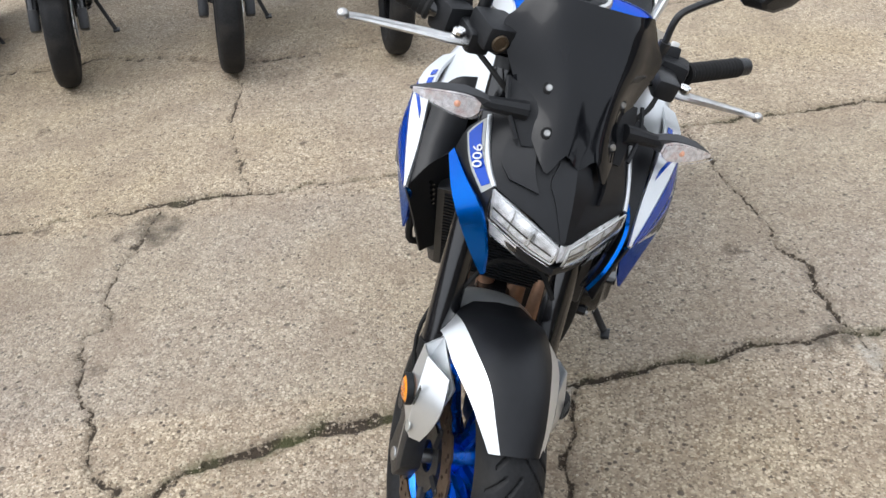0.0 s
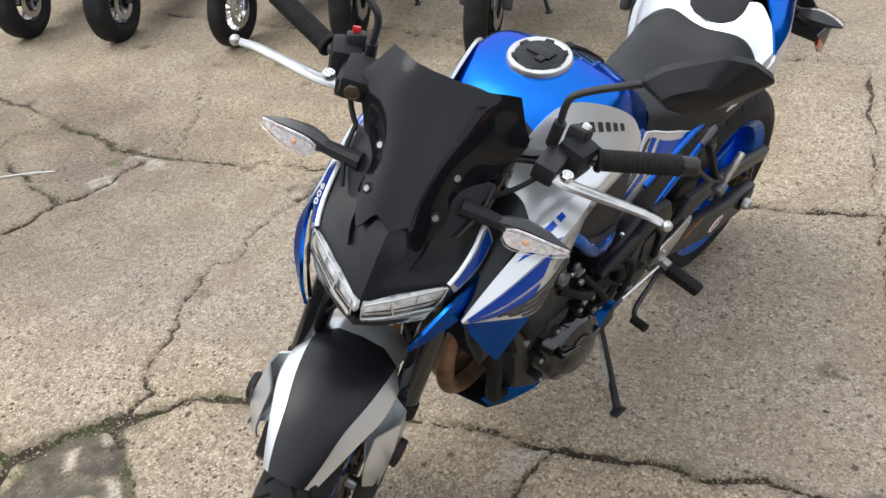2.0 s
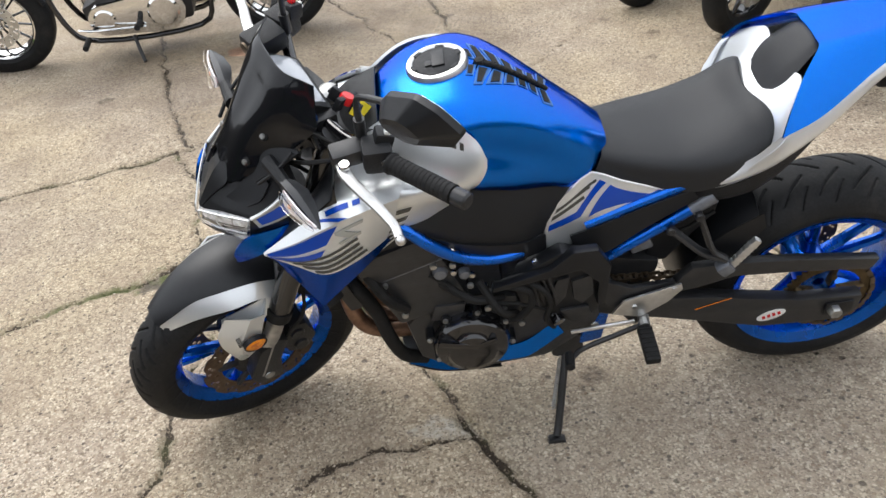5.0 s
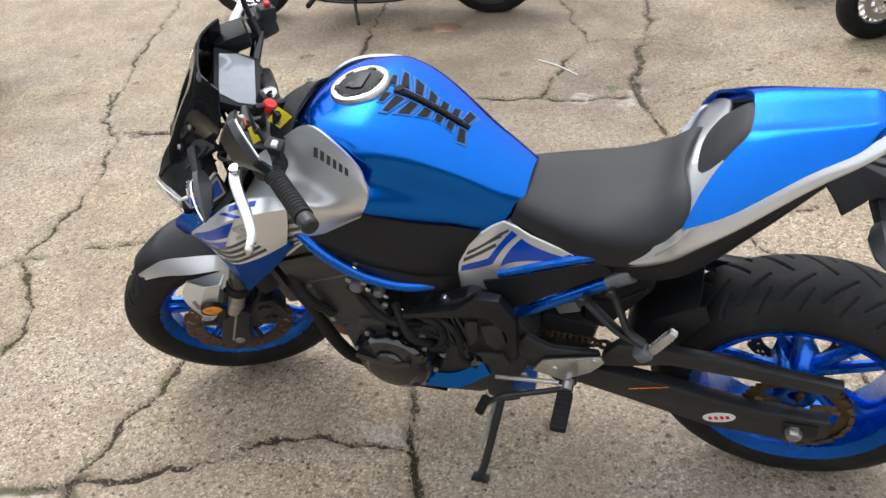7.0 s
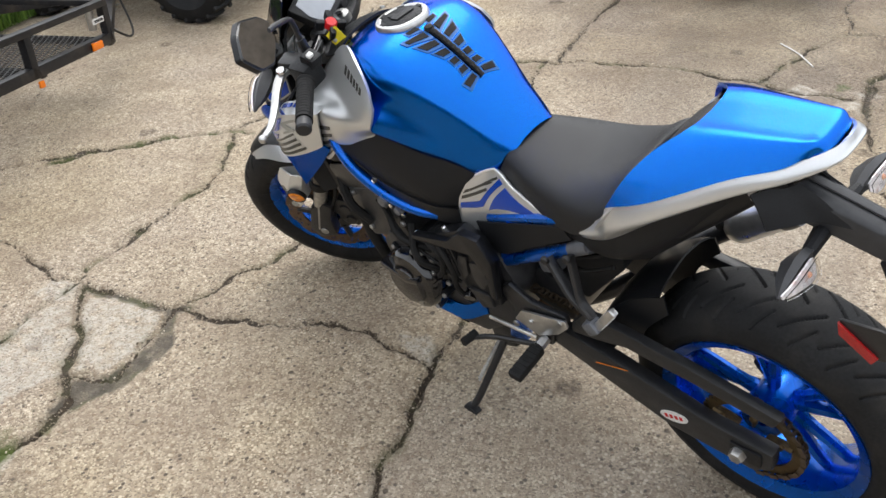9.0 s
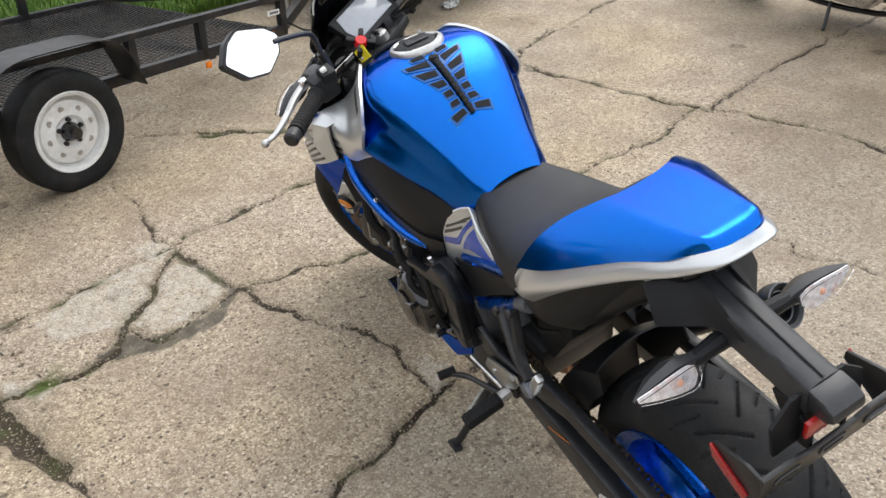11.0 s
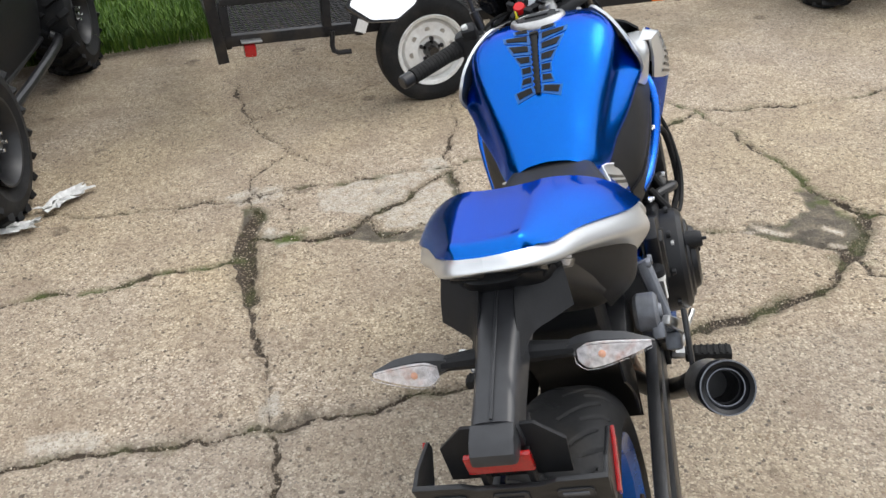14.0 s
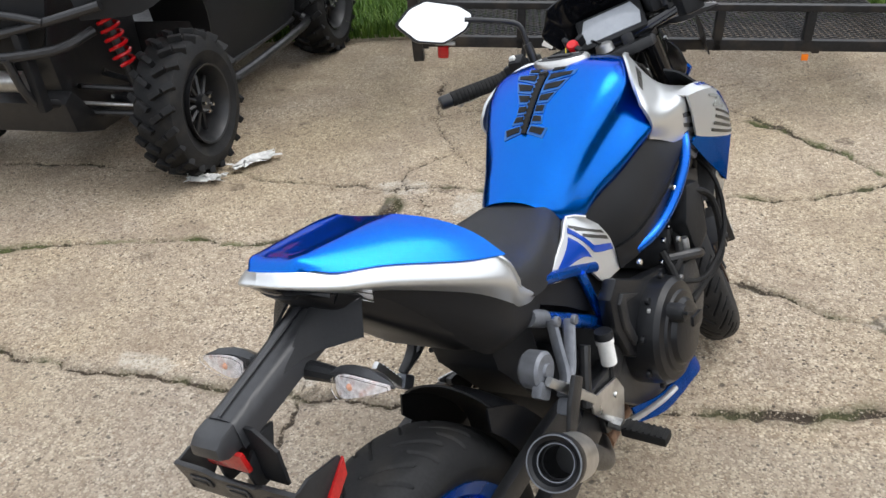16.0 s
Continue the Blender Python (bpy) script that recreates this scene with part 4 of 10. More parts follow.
# fork, bars and everything that turns with them
FORK = lambda z, y: (0.685 - 0.464 * (z - 0.305), y, z)
for s in (-1, 1):
    fork_leg = part("fork_leg", tube([FORK(0.50, s * 0.103), FORK(0.52, s * 0.103), FORK(0.945, s * 0.098)], 0.0265, 20, 1), BLACK_GLOSS, BIKE, "gloss black upside-down fork tube", STEER)
    part("fork_slider", tube([FORK(0.30, s * 0.103), FORK(0.51, s * 0.103)], 0.0205, 18, 1), STEEL, fork_leg, "", STEER)
    collar = tube([FORK(0.487, s * 0.103), FORK(0.512, s * 0.103)], 0.030, 20, 1)
    part("dust_seal", collar, RUBBER, fork_leg, "", STEER)
    foot = prism([(0.64, 0.27), (0.70, 0.265), (0.715, 0.31), (0.67, 0.40), (0.62, 0.42), (0.60, 0.40), (0.63, 0.34)], s * 0.103 - 0.020, s * 0.103 + 0.020, 0.006)
    part("fork_foot", foot, BLACK_METAL, fork_leg, "", STEER)
    part("fork_cap", tube([FORK(0.945, s * 0.098), FORK(0.962, s * 0.098)], 0.024, 18, 1), BLACK_METAL, fork_leg, "", STEER)
    caliper = prism([(0.53, 0.33), (0.56, 0.29), (0.605, 0.305), (0.62, 0.37), (0.585, 0.415), (0.545, 0.40)], s * 0.064 - 0.035, s * 0.064 + 0.038, 0.010)
    for z in (0.325, 0.375):
        lathe([(0.0, s * 0.108), (0.016, s * 0.108), (0.019, s * 0.10), (0.019, s * 0.06), (0, s * 0.06)], (0.573, 0, z), 16, caliper, closed=False)
    part("brake_caliper", caliper, BLACK_METAL, BIKE, "black brake caliper", STEER)
    # silver guard on the slider, with its round amber reflector
    guard_net = [[(0.606, s * 0.090, 0.545), (0.626, s * 0.128, 0.538), (0.660, s * 0.130, 0.546), (0.708, s * 0.100, 0.546)],
                 [(0.636, s * 0.100, 0.492), (0.652, s * 0.139, 0.488), (0.695, s * 0.137, 0.492), (0.737, s * 0.102, 0.502)],
                 [(0.652, s * 0.102, 0.450), (0.666, s * 0.139, 0.445), (0.706, s * 0.135, 0.445), (0.740, s * 0.106, 0.455)],
                 [(0.690, s * 0.104, 0.408), (0.699, s * 0.128, 0.404), (0.716, s * 0.124, 0.401), (0.728, s * 0.108, 0.406)]]
    g = surface(guard_net, 3, 1)
    guard = part("fork_guard", shell(g, 0.004, (0.3, s, 0)), SILVER, BIKE, "silver fork guard", GUARD, 20)
    SPOT = Matrix.Translation((0.672, s * 0.1415, 0.474)) @ Matrix.Rotation(radians(-s * 8), 4, "X")
    rim_ring = lathe([(0.0235, s * 0.004), (0.0245, s * 0.008), (0.0265, s * 0.008), (0.0275, s * 0.004), (0.0275, -s * 0.004), (0.0235, -s * 0.004)], (0, 0, 0), 28)
    bmesh.ops.transform(rim_ring, matrix=SPOT, verts=rim_ring.verts)
    part("reflector_ring", rim_ring, BLACK_TEX, guard, "", GUARD)
    amber = lathe([(0.0, s * 0.010), (0.018, s * 0.0095), (0.0235, s * 0.006), (0.0235, 0), (0, 0)], (0, 0, 0), 28, closed=False)
    bmesh.ops.transform(amber, matrix=SPOT, verts=amber.verts)
    reflector = part("reflector", amber, AMBER, guard, "round amber side reflector", GUARD)
    for k in (0, 2):
        pie = []
        for r in (0.001, 0.009, 0.0165):
            pie.append([SPOT @ Vector((r * math.cos(a), s * 0.0107, r * math.sin(a))) for a in np.linspace(k * math.pi / 2 + 0.5, (k + 1) * math.pi / 2 + 0.5, 6)])
        part("prism_field", shell(np.array([[list(p) for p in row] for row in pie]), 0.0006, (0, s, 0)), AMBER_DARK, reflector, "", GUARD)
    emblem = lathe([(0, s * 0.002), (0.010, s * 0.002), (0.012, 0), (0, 0)], (0.708, s * 0.131, 0.422), 20, closed=False)
    part("emblem", emblem, DECAL_GREY, guard, "", GUARD)
    bars = bmesh.new()
    for i in range(7):
        box((0.003, 0.0014, 0.010), pose(0.702, s * 0.1375, 0.512 - i * 0.006, 0, 90, 0), 0, bars)
    part("lettering", bars, DECAL_DARK, guard, "", GUARD)

# front mudguard
FENDER = [[(0.558, 0, 0.590), (0.560, 0.045, 0.587), (0.575, 0.078, 0.572), (0.585, 0.098, 0.538)],
          [(0.620, 0, 0.612), (0.620, 0.046, 0.608), (0.620, 0.076, 0.592), (0.630, 0.102, 0.564)],
          [(0.685, 0, 0.616), (0.685, 0.044, 0.611), (0.685, 0.067, 0.597), (0.685, 0.098, 0.566)],
          [(0.750, 0, 0.602), (0.750, 0.034, 0.598), (0.748, 0.052, 0.588), (0.752, 0.077, 0.557)],
          [(0.805, 0, 0.570), (0.804, 0.028, 0.567), (0.802, 0.042, 0.559), (0.800, 0.059, 0.538)],
          [(0.845, 0, 0.540), (0.843, 0.022, 0.539), (0.838, 0.032, 0.533), (0.829, 0.047, 0.523)]]
fender_grid = surface(mirrored(FENDER), 6, 1)
mud = part("front_mudguard", shell(fender_grid, 0.004, (0, 0, 1)), SILVER, BIKE, "silver front mudguard with a satin black top", GUARD, 20)
black_top = fender_grid.copy()
mid = fender_grid.shape[1] // 2
sub = black_top[:, mid - 2:mid + 3]
part("centre_panel", shell(sub + grid_normals(sub) * side_of(sub, (0, 0, 1)) * 0.0025, 0.003, (0, 0, 1)), BLACK_SATIN, mud, "satin black mudguard panel", GUARD)
# rear tail of the mudguard behind the fork
FENDER_TAIL = [[(0.560, 0, 0.590), (0.560, 0.045, 0.586), (0.575, 0.080, 0.568)], [(0.515, 0, 0.578), (0.515, 0.045, 0.572), (0.520, 0.084, 0.550)], [(0.475, 0, 0.548), (0.475, 0.042, 0.542), (0.480, 0.080, 0.525)]]
part("rear_panel", shell(surface(mirrored(FENDER_TAIL), 4, 4), 0.004, (0, 0, 1)), SILVER, mud, "", GUARD)
for s in (-1, 1):
    stay = shell(surface([[(0.592, s * 0.090, 0.545), (0.60, s * 0.110, 0.520)], [(0.650, s * 0.094, 0.545), (0.655, s * 0.118, 0.500)], [(0.715, s * 0.088, 0.532), (0.735, s * 0.106, 0.482)]], 4, 3), 0.004, (0, s, 0))
    part("mudguard_stay", stay, SILVER, mud, "", GUARD)
    line = tube([(0.60, s * 0.11, 0.40), (0.54, s * 0.12, 0.50), (0.52, s * 0.07, 0.66), (0.50, s * 0.03, 0.75)], 0.0045, 6, 5)
    part("brake_hose", line, RUBBER, BIKE, "", STEER)
arc = tube([(0.56, -0.085, 0.62), (0.535, -0.04, 0.665), (0.535, 0.04, 0.665), (0.56, 0.085, 0.62)], 0.0045, 6, 5)
part("brake_hose", arc, RUBBER, BIKE, "", STEER)

# yokes, bars, grips, switches, levers
yoke = prism([(0.345, -0.105), (0.335, -0.06), (0.33, 0), (0.335, 0.06), (0.345, 0.105), (0.40, 0.125), (0.42, 0.10), (0.41, 0), (0.42, -0.10), (0.40, -0.125)], 0, 0.026, 0.006)
bmesh.ops.transform(yoke, matrix=Matrix.Translation((0.0, 0, 0.925)) @ Matrix.Rotation(radians(90), 4, "X") @ Matrix.Rotation(0, 4, "Y"), verts=yoke.verts)
part("top_yoke", yoke, BLACK_METAL, BIKE, "", STEER)
lower = prism([(0.385, -0.13), (0.375, 0), (0.385, 0.13), (0.46, 0.14), (0.475, 0.08), (0.45, 0), (0.475, -0.08), (0.46, -0.14)], 0, 0.035, 0.006)
bmesh.ops.transform(lower, matrix=Matrix.Translation((0.06, 0, 0.745)) @ Matrix.Rotation(radians(90), 4, "X"), verts=lower.verts)
part("lower_yoke", lower, BLACK_METAL, BIKE, "", STEER)
bar = [(0.273, -0.385, 1.008), (0.335, -0.235, 0.992), (0.362, -0.15, 0.975), (0.378, -0.075, 0.962), (0.380, 0, 0.960), (0.378, 0.075, 0.962), (0.362, 0.15, 0.975), (0.335, 0.235, 0.992), (0.273, 0.385, 1.008)]
bar_part = part("handlebar", tube(bar, 0.0125, 14, 4), BLACK_GLOSS, BIKE, "", STEER)
for s in (-1, 1):
    part("bar_clamp", box((0.045, 0.03, 0.05), pose(0.38, s * 0.055, 0.952), 0.008), BLACK_METAL, BIKE, "", STEER)
for s in (-1, 1):
    a, b = Vector((0.335, s * 0.238, 0.992)), Vector((0.281, s * 0.366, 1.006))
    d = (b - a).normalized()
    rot = d.to_track_quat("Z", "Y").to_matrix().to_4x4()
    L = (b - a).length
    prof = [(0.0, 0.0), (0.020, 0.0), (0.021, 0.005)]
    for k in range(13):
        z0 = 0.010 + k * (L - 0.02) / 13
        prof += [(0.0175, z0), (0.0182, z0 + 0.0015), (0.0182, z0 + 0.007), (0.0172, z0 + 0.008)]
    prof += [(0.0185, L), (0.0, L)]
    grip = lathe(prof, (0, 0, 0), 22, axis="z", closed=False)
    bmesh.ops.transform(grip, matrix=Matrix.Translation(a) @ rot, verts=grip.verts)
    part("grip", grip, RUBBER, bar_part, "ribbed black rubber grip", STEER)
    weight = lathe([(0, 0), (0.016, 0), (0.0165, 0.004), (0.0165, 0.026), (0.013, 0.03), (0, 0.03)], (0, 0, 0), 18, axis="z", closed=False)
    bmesh.ops.transform(weight, matrix=Matrix.Translation(b + d * 0.002) @ rot, verts=weight.verts)
    part("bar_end", weight, BLACK_METAL, bar_part, "", STEER)
    sw = box((0.055, 0.052, 0.058), pose(0.344, s * 0.205, 0.990, 0, 0, -s * 22), 0.012)
    box((0.035, 0.034, 0.03), pose(0.325, s * 0.197, 1.015, 10, -20, -s * 22), 0.006, sw)
    switch = part("switch_housing", sw, BLACK_TEX, bar_part, "", STEER)
    btn = box((0.012, 0.014, 0.010), pose(0.318, s * 0.203, 1.032, 0, -20, -s * 22), 0.003)
    if s < 0:
        part("kill_switch", btn, REDKEY, switch, "red stop switch", STEER)
    else:
        part("turn_switch", btn, PAPER, switch, "", STEER)
    # master cylinder or clutch perch, and lever
    perch = box((0.07, 0.04, 0.036), pose(0.385, s * 0.175, 0.988, 0, 0, -s * 10), 0.008)
    part("lever_perch", perch, BLACK_METAL, bar_part, "", STEER)
    lev = [(0.405, s * 0.178, 0.985), (0.412, s * 0.215, 0.985), (0.406, s * 0.255, 0.982), (0.395, s * 0.30, 0.976), (0.388, s * 0.345, 0.972), (0.392, s * 0.372, 0.972)]
    lever = tube(lev, 0.0135, 10, 4, end=0.0080, flat=0.62)
    bmesh.ops.create_uvsphere(lever, u_segments=12, v_segments=8, radius=0.0095, matrix=Matrix.Translation((0.393, s * 0.380, 0.972)))
    part("lever", lever, ALLOY, bar_part, "silver alloy hand lever", STEER)
    part("lever_bolt", bolt((0.408, s * 0.205, 0.996), (0, 0, 1), 0.011, 0.006), CHROME, bar_part, "", STEER)
res = box((0.075, 0.062, 0.042), pose(0.405, -0.150, 1.012, 0, 0, 12), 0.010)
part("brake_fluid_reservoir", res, BLACK_TEX, BIKE, "", STEER)
sight = lathe([(0, 0.004), (0.009, 0.004), (0.010, 0.006), (0.013, 0.006), (0.014, 0), (0, 0)], (0, 0, 0), 20, axis="x", closed=False)
bmesh.ops.transform(sight, matrix=pose(0.4415, -0.150, 1.010, 0, 0, 12), verts=sight.verts)
part("sight_glass", sight, CHAIN, BIKE, "", STEER)
for s in (-1, 1):
    cable = tube([(0.40, s * 0.17, 0.975), (0.45, s * 0.13, 0.955), (0.47, s * 0.06, 0.90), (0.44, s * 0.02, 0.82), (0.38, s * 0.03, 0.72)], 0.0045, 7, 5)
    part("cable", cable, RUBBER, BIKE, "", STEER)
    cable = tube([(0.37, s * 0.19, 0.98), (0.42, s * 0.10, 0.985), (0.45, s * 0.03, 0.95), (0.41, 0.0, 0.88), (0.36, -s * 0.03, 0.80)], 0.0038, 7, 5)
    part("cable", cable, RUBBER, BIKE, "", STEER)


# mirrors
def rounded(outline, r):
    """An outline whose corners are cut round."""
    res = []
    k = len(outline)
    for i in range(k):
        a, b, c = (np.array(outline[(i + d) % k], float) for d in (-1, 0, 1))
        p, q = b + (a - b) / np.linalg.norm(a - b) * r, b + (c - b) / np.linalg.norm(c - b) * r
        for f in (0, 0.25, 0.5, 0.75, 1):
            res.append(tuple((1 - f) ** 2 * p + 2 * f * (1 - f) * b + f * f * q))
    return res


def mirror(s):
    stem = tube([(0.352, s * 0.162, 1.000), (0.352, s * 0.162, 1.045)], 0.0105, 12, 1)
    tube([(0.352, s * 0.162, 1.040), (0.350, s * 0.160, 1.085), (0.345, s * 0.178, 1.108), (0.330, s * 0.240, 1.143), (0.322, s * 0.270, 1.158)], 0.0062, 10, 4, stem)
    arm = part("mirror_stem", stem, BLACK_METAL, BIKE, "", STEER)
    # head: a five-cornered shell, glass facing the rider
    c = Vector((0.312, s * 0.330, 1.178))
    ax = Vector((-0.25, s * 0.93, 0.34)).normalized()
    face = Vector((-0.93, -s * 0.20, 0.22)).normalized()
    upv = face.cross(ax).normalized()
    if upv.z < 0:
        upv = -upv
    face = ax.cross(upv).normalized() if ax.cross(upv).x < 0 else upv.cross(ax).normalized()
    out = [(-0.082, 0.010), (-0.052, 0.032), (0.022, 0.050), (0.060, 0.036), (0.092, 0.004), (0.050, -0.036), (-0.010, -0.046), (-0.062, -0.022)]
    edge_line = rounded([(1.1 * u, 1.1 * v) for u, v in out], 0.009)
    rings = []
    for depth, k, slide in ((0.006, 0.93, 0), (0.006, 1.0, 0), (-0.006, 1.0, 0), (-0.036, 0.52, -0.018), (-0.040, 0.30, -0.028)):
        rings.append([c + face * depth + ax * (u * k + slide) + upv * (v * k) for u, v in edge_line])
    shell_part = part("mirror_shell", solid_append(rings), BLACK_SATIN, arm, "black mirror housing", STEER, 18)
    glass = []
    for depth in (0.004, 0.0085):
        glass.append([c + face * depth + ax * (u * 0.92) + upv * (v * 0.92) for u, v in edge_line])
    part("mirror_glass", solid_append(glass), MIRROR, arm, "mirror glass reflecting white sky", STEER, 20)


mirror(1)
mirror(-1)

# dash
dash = box((0.16, 0.098, 0.022), None, 0.008)
DASH = Matrix.Translation((0.402, -0.030, 0.996)) @ Matrix.Rotation(radians(90), 4, "Z") @ Matrix.Rotation(radians(-38), 4, "X")
bmesh.ops.transform(dash, matrix=DASH, verts=dash.verts)
dash_part = part("dash", dash, BLACK_TEX, BIKE, "dash display unit", STEER)
disp = prism([(-0.066, -0.036), (0.066, -0.036), (0.072, 0.0), (0.058, 0.038), (-0.058, 0.038), (-0.072, 0.0)], -0.0015, 0.0015, 0.0008)
bmesh.ops.transform(disp, matrix=DASH @ Matrix.Translation((0, 0, 0.0115)) @ Matrix.Rotation(radians(90), 4, "X"), verts=disp.verts)
part("display", disp, SCREEN, dash_part, "blank grey display", STEER)
knob = lathe([(0, 0.016), (0.012, 0.016), (0.0145, 0.012), (0.0145, 0), (0, 0)], (0, 0, 0), 20, axis="z", closed=False)
bmesh.ops.transform(knob, matrix=Matrix.Translation((0.338, 0.065, 0.993)) @ Matrix.Rotation(radians(-35), 4, "Y"), verts=knob.verts)
mount = part("phone_mount", knob, REDKEY, BIKE, "round red phone mount button", STEER)
for a in (0.5, 2.1, 3.7, 5.3):
    claw = box((0.02, 0.012, 0.026), Matrix.Translation((0.338, 0.065, 0.993)) @ Matrix.Rotation(radians(-35), 4, "Y") @ Matrix.Rotation(a, 4, "Z") @ Matrix.Translation((0.024, 0, 0.002)), 0.003)
    part("claw", claw, BLACK_TEX, mount, "", STEER)
ign = lathe([(0, 0.022), (0.012, 0.022), (0.020, 0.018), (0.022, 0), (0, 0)], (0.345, 0, 0.955), 20, axis="z", closed=False)
part("ignition_lock", ign, STEEL, BIKE, "", STEER)
tag = box((0.034, 0.0012, 0.046), pose(0.316, 0.090, 0.978, 25, 30, 20), 0)
part("key_tag", tag, YELLOW, BIKE, "yellow plastic key tag", STEER)
key = tube([(0.343, 0.005, 0.975), (0.335, 0.02, 0.992)], 0.008, 8, 1, flat=0.4)
part("key", key, BLACK_TEX, BIKE, "", STEER)

# headlamp cowl
COWL = [[(0.470, 0.0, 0.985), (0.475, 0.055, 0.975), (0.480, 0.100, 0.938), (0.480, 0.124, 0.908)],
        [(0.545, 0.0, 0.932), (0.540, 0.045, 0.922), (0.530, 0.092, 0.896), (0.522, 0.122, 0.876)],
        [(0.598, 0.0, 0.882), (0.590, 0.032, 0.874), (0.575, 0.078, 0.864), (0.555, 0.118, 0.857)],
        [(0.635, 0.0, 0.836), (0.628, 0.022, 0.834), (0.610, 0.060, 0.842), (0.572, 0.114, 0.848)],
        [(0.652, 0.0, 0.811), (0.647, 0.014, 0.813), (0.622, 0.050, 0.828), (0.580, 0.112, 0.845)]]
cowl_grid = surface(mirrored(COWL), 3, 1)
cowl = part("headlamp_cowl", shell(cowl_grid, 0.005, (0.5, 0, 1)), BLACK_SATIN, BIKE, "satin black headlamp cowl", NOSE, 14)
ridge = [[(0.570, 0.0, 0.914), (0.572, 0.026, 0.906)], [(0.594, 0.0, 0.894), (0.592, 0.036, 0.880)], [(0.618, 0.0, 0.866), (0.614, 0.024, 0.858)], [(0.651, 0.0, 0.817), (0.649, 0.008, 0.817)]]
part("cowl_ridge", shell(surface(mirrored(ridge), 3, 1), 0.006, (0.5, 0, 1)), BLACK_SATIN, cowl, "raised nose panel", NOSE, 14)
AHEAD = lambda s: (1, s * 0.4, 0.2)
for s in (-1, 1):
    # raised field beside the nose panel, with its bent joint line
    field = [[(0.528, s * 0.060, 0.922), (0.522, s * 0.102, 0.898)], [(0.572, s * 0.062, 0.882), (0.548, s * 0.108, 0.872)], [(0.600, s * 0.052, 0.858), (0.574, s * 0.096, 0.858)]]
    fg = surface(field, 3, 3)
    part("cowl_field", shell(fg + np.array((0.003, 0, 0.005)), 0.006, (0.5, 0, 1)), BLACK_SATIN, cowl, "", NOSE, 14)
    # lamp: dark bowl with bright reflectors, clear lens, thin silver edging
    base = surface([[(0.576, s * 0.112, 0.841), (0.618, s * 0.055, 0.823), (0.648, s * 0.006, 0.806)], [(0.585, s * 0.109, 0.820), (0.627, s * 0.052, 0.802), (0.652, s * 0.006, 0.790)], [(0.586, s * 0.102, 0.797), (0.626, s * 0.048, 0.782), (0.649, s * 0.006, 0.774)]], 5, 6)
    lamp = part("headlamp", shell(base, 0.010, AHEAD(s)), HEADLAMP_BACK, BIKE, "headlamp with clear lens and bright reflectors", NOSE)
    for u0, u1 in ((0.04, 0.30), (0.33, 0.60), (0.63, 0.92)):
        part("reflector_bowl", on_surface(base, [(0.06, u0), (0.55, u0 + 0.02), (0.55, u1), (0.06, u1)], 0.002, AHEAD(s), 6), HEADLAMP_BACK, lamp, "", NOSE)
    for u0 in (0.315, 0.615):
        part("bowl_edge", on_surface(base, [(0.05, u0 - 0.012), (0.95, u0 - 0.075), (0.95, u0 - 0.055), (0.05, u0 + 0.008)], 0.004, AHEAD(s), 4), DECAL_GREY, lamp, "", NOSE)
    part("bowl_edge", on_surface(base, [(0.55, 0.03), (0.55, 0.95), (0.60, 0.95), (0.60, 0.03)], 0.004, AHEAD(s), 6), DECAL_DARK, lamp, "", NOSE)
    part("reflector_bowl", on_surface(base, [(0.62, 0.55), (0.94, 0.52), (0.94, 0.95), (0.62, 0.96)], 0.002, AHEAD(s), 5), HEADLAMP_BACK, lamp, "", NOSE)
    part("reflector_bowl", on_surface(base, [(0.62, 0.04), (0.94, 0.06), (0.94, 0.46), (0.62, 0.50)], 0.002, AHEAD(s), 5), HEADLAMP_BACK, lamp, "", NOSE)
    part("divider", on_surface(base, [(0.02, 0.60), (0.98, 0.47), (0.98, 0.50), (0.02, 0.63)], 0.007, AHEAD(s), 5), SILVER, lamp, "", NOSE)
    nn = grid_normals(base) * side_of(base, AHEAD(s))
    lens = part("lens", shell(base + nn * 0.012, 0.0025, AHEAD(s)), CLEAR, lamp, "clear headlamp lens", NOSE)
    lens.visible_shadow = False
    outline = [base[0, j] for j in range(0, base.shape[1], 2)] + [base[i2, -1] for i2 in range(2, base.shape[0], 2)] + [base[-1, j] for j in range(base.shape[1] - 3, -1, -2)] + [base[i2, 0] for i2 in range(base.shape[0] - 3, -1, -2)]
    part("edge_line", tube([list(np.array(p) + np.array((0.009, s * 0.003, 0.003))) for p in outline], 0.0016, 6, 1), SILVER, lamp, "thin silver edging", NOSE)
    # small position lamp below the outer half of the lens
    low = surface([[(0.586, s * 0.105, 0.792), (0.622, s * 0.060, 0.778)], [(0.592, s * 0.098, 0.772), (0.620, s * 0.058, 0.762)]], 3, 5)
    pos = part("position_lamp", shell(low + np.array((0.006, 0, 0)), 0.008, AHEAD(s)), HEADLAMP_BACK, BIKE, "small position lamp below the headlamp", NOSE)
    cover_lens = part("lens", shell(low + np.array((0.011, 0, 0)), 0.002, AHEAD(s)), CLEAR, pos, "", NOSE)
    cover_lens.visible_shadow = False
    edge = tube([(0.482, s * 0.126, 0.910), (0.523, s * 0.126, 0.878), (0.556, s * 0.121, 0.858), (0.580, s * 0.114, 0.846)], 0.0042, 8, 4, flat=0.7)
    part("edge_line", edge, SILVER, cowl, "silver edging", NOSE)
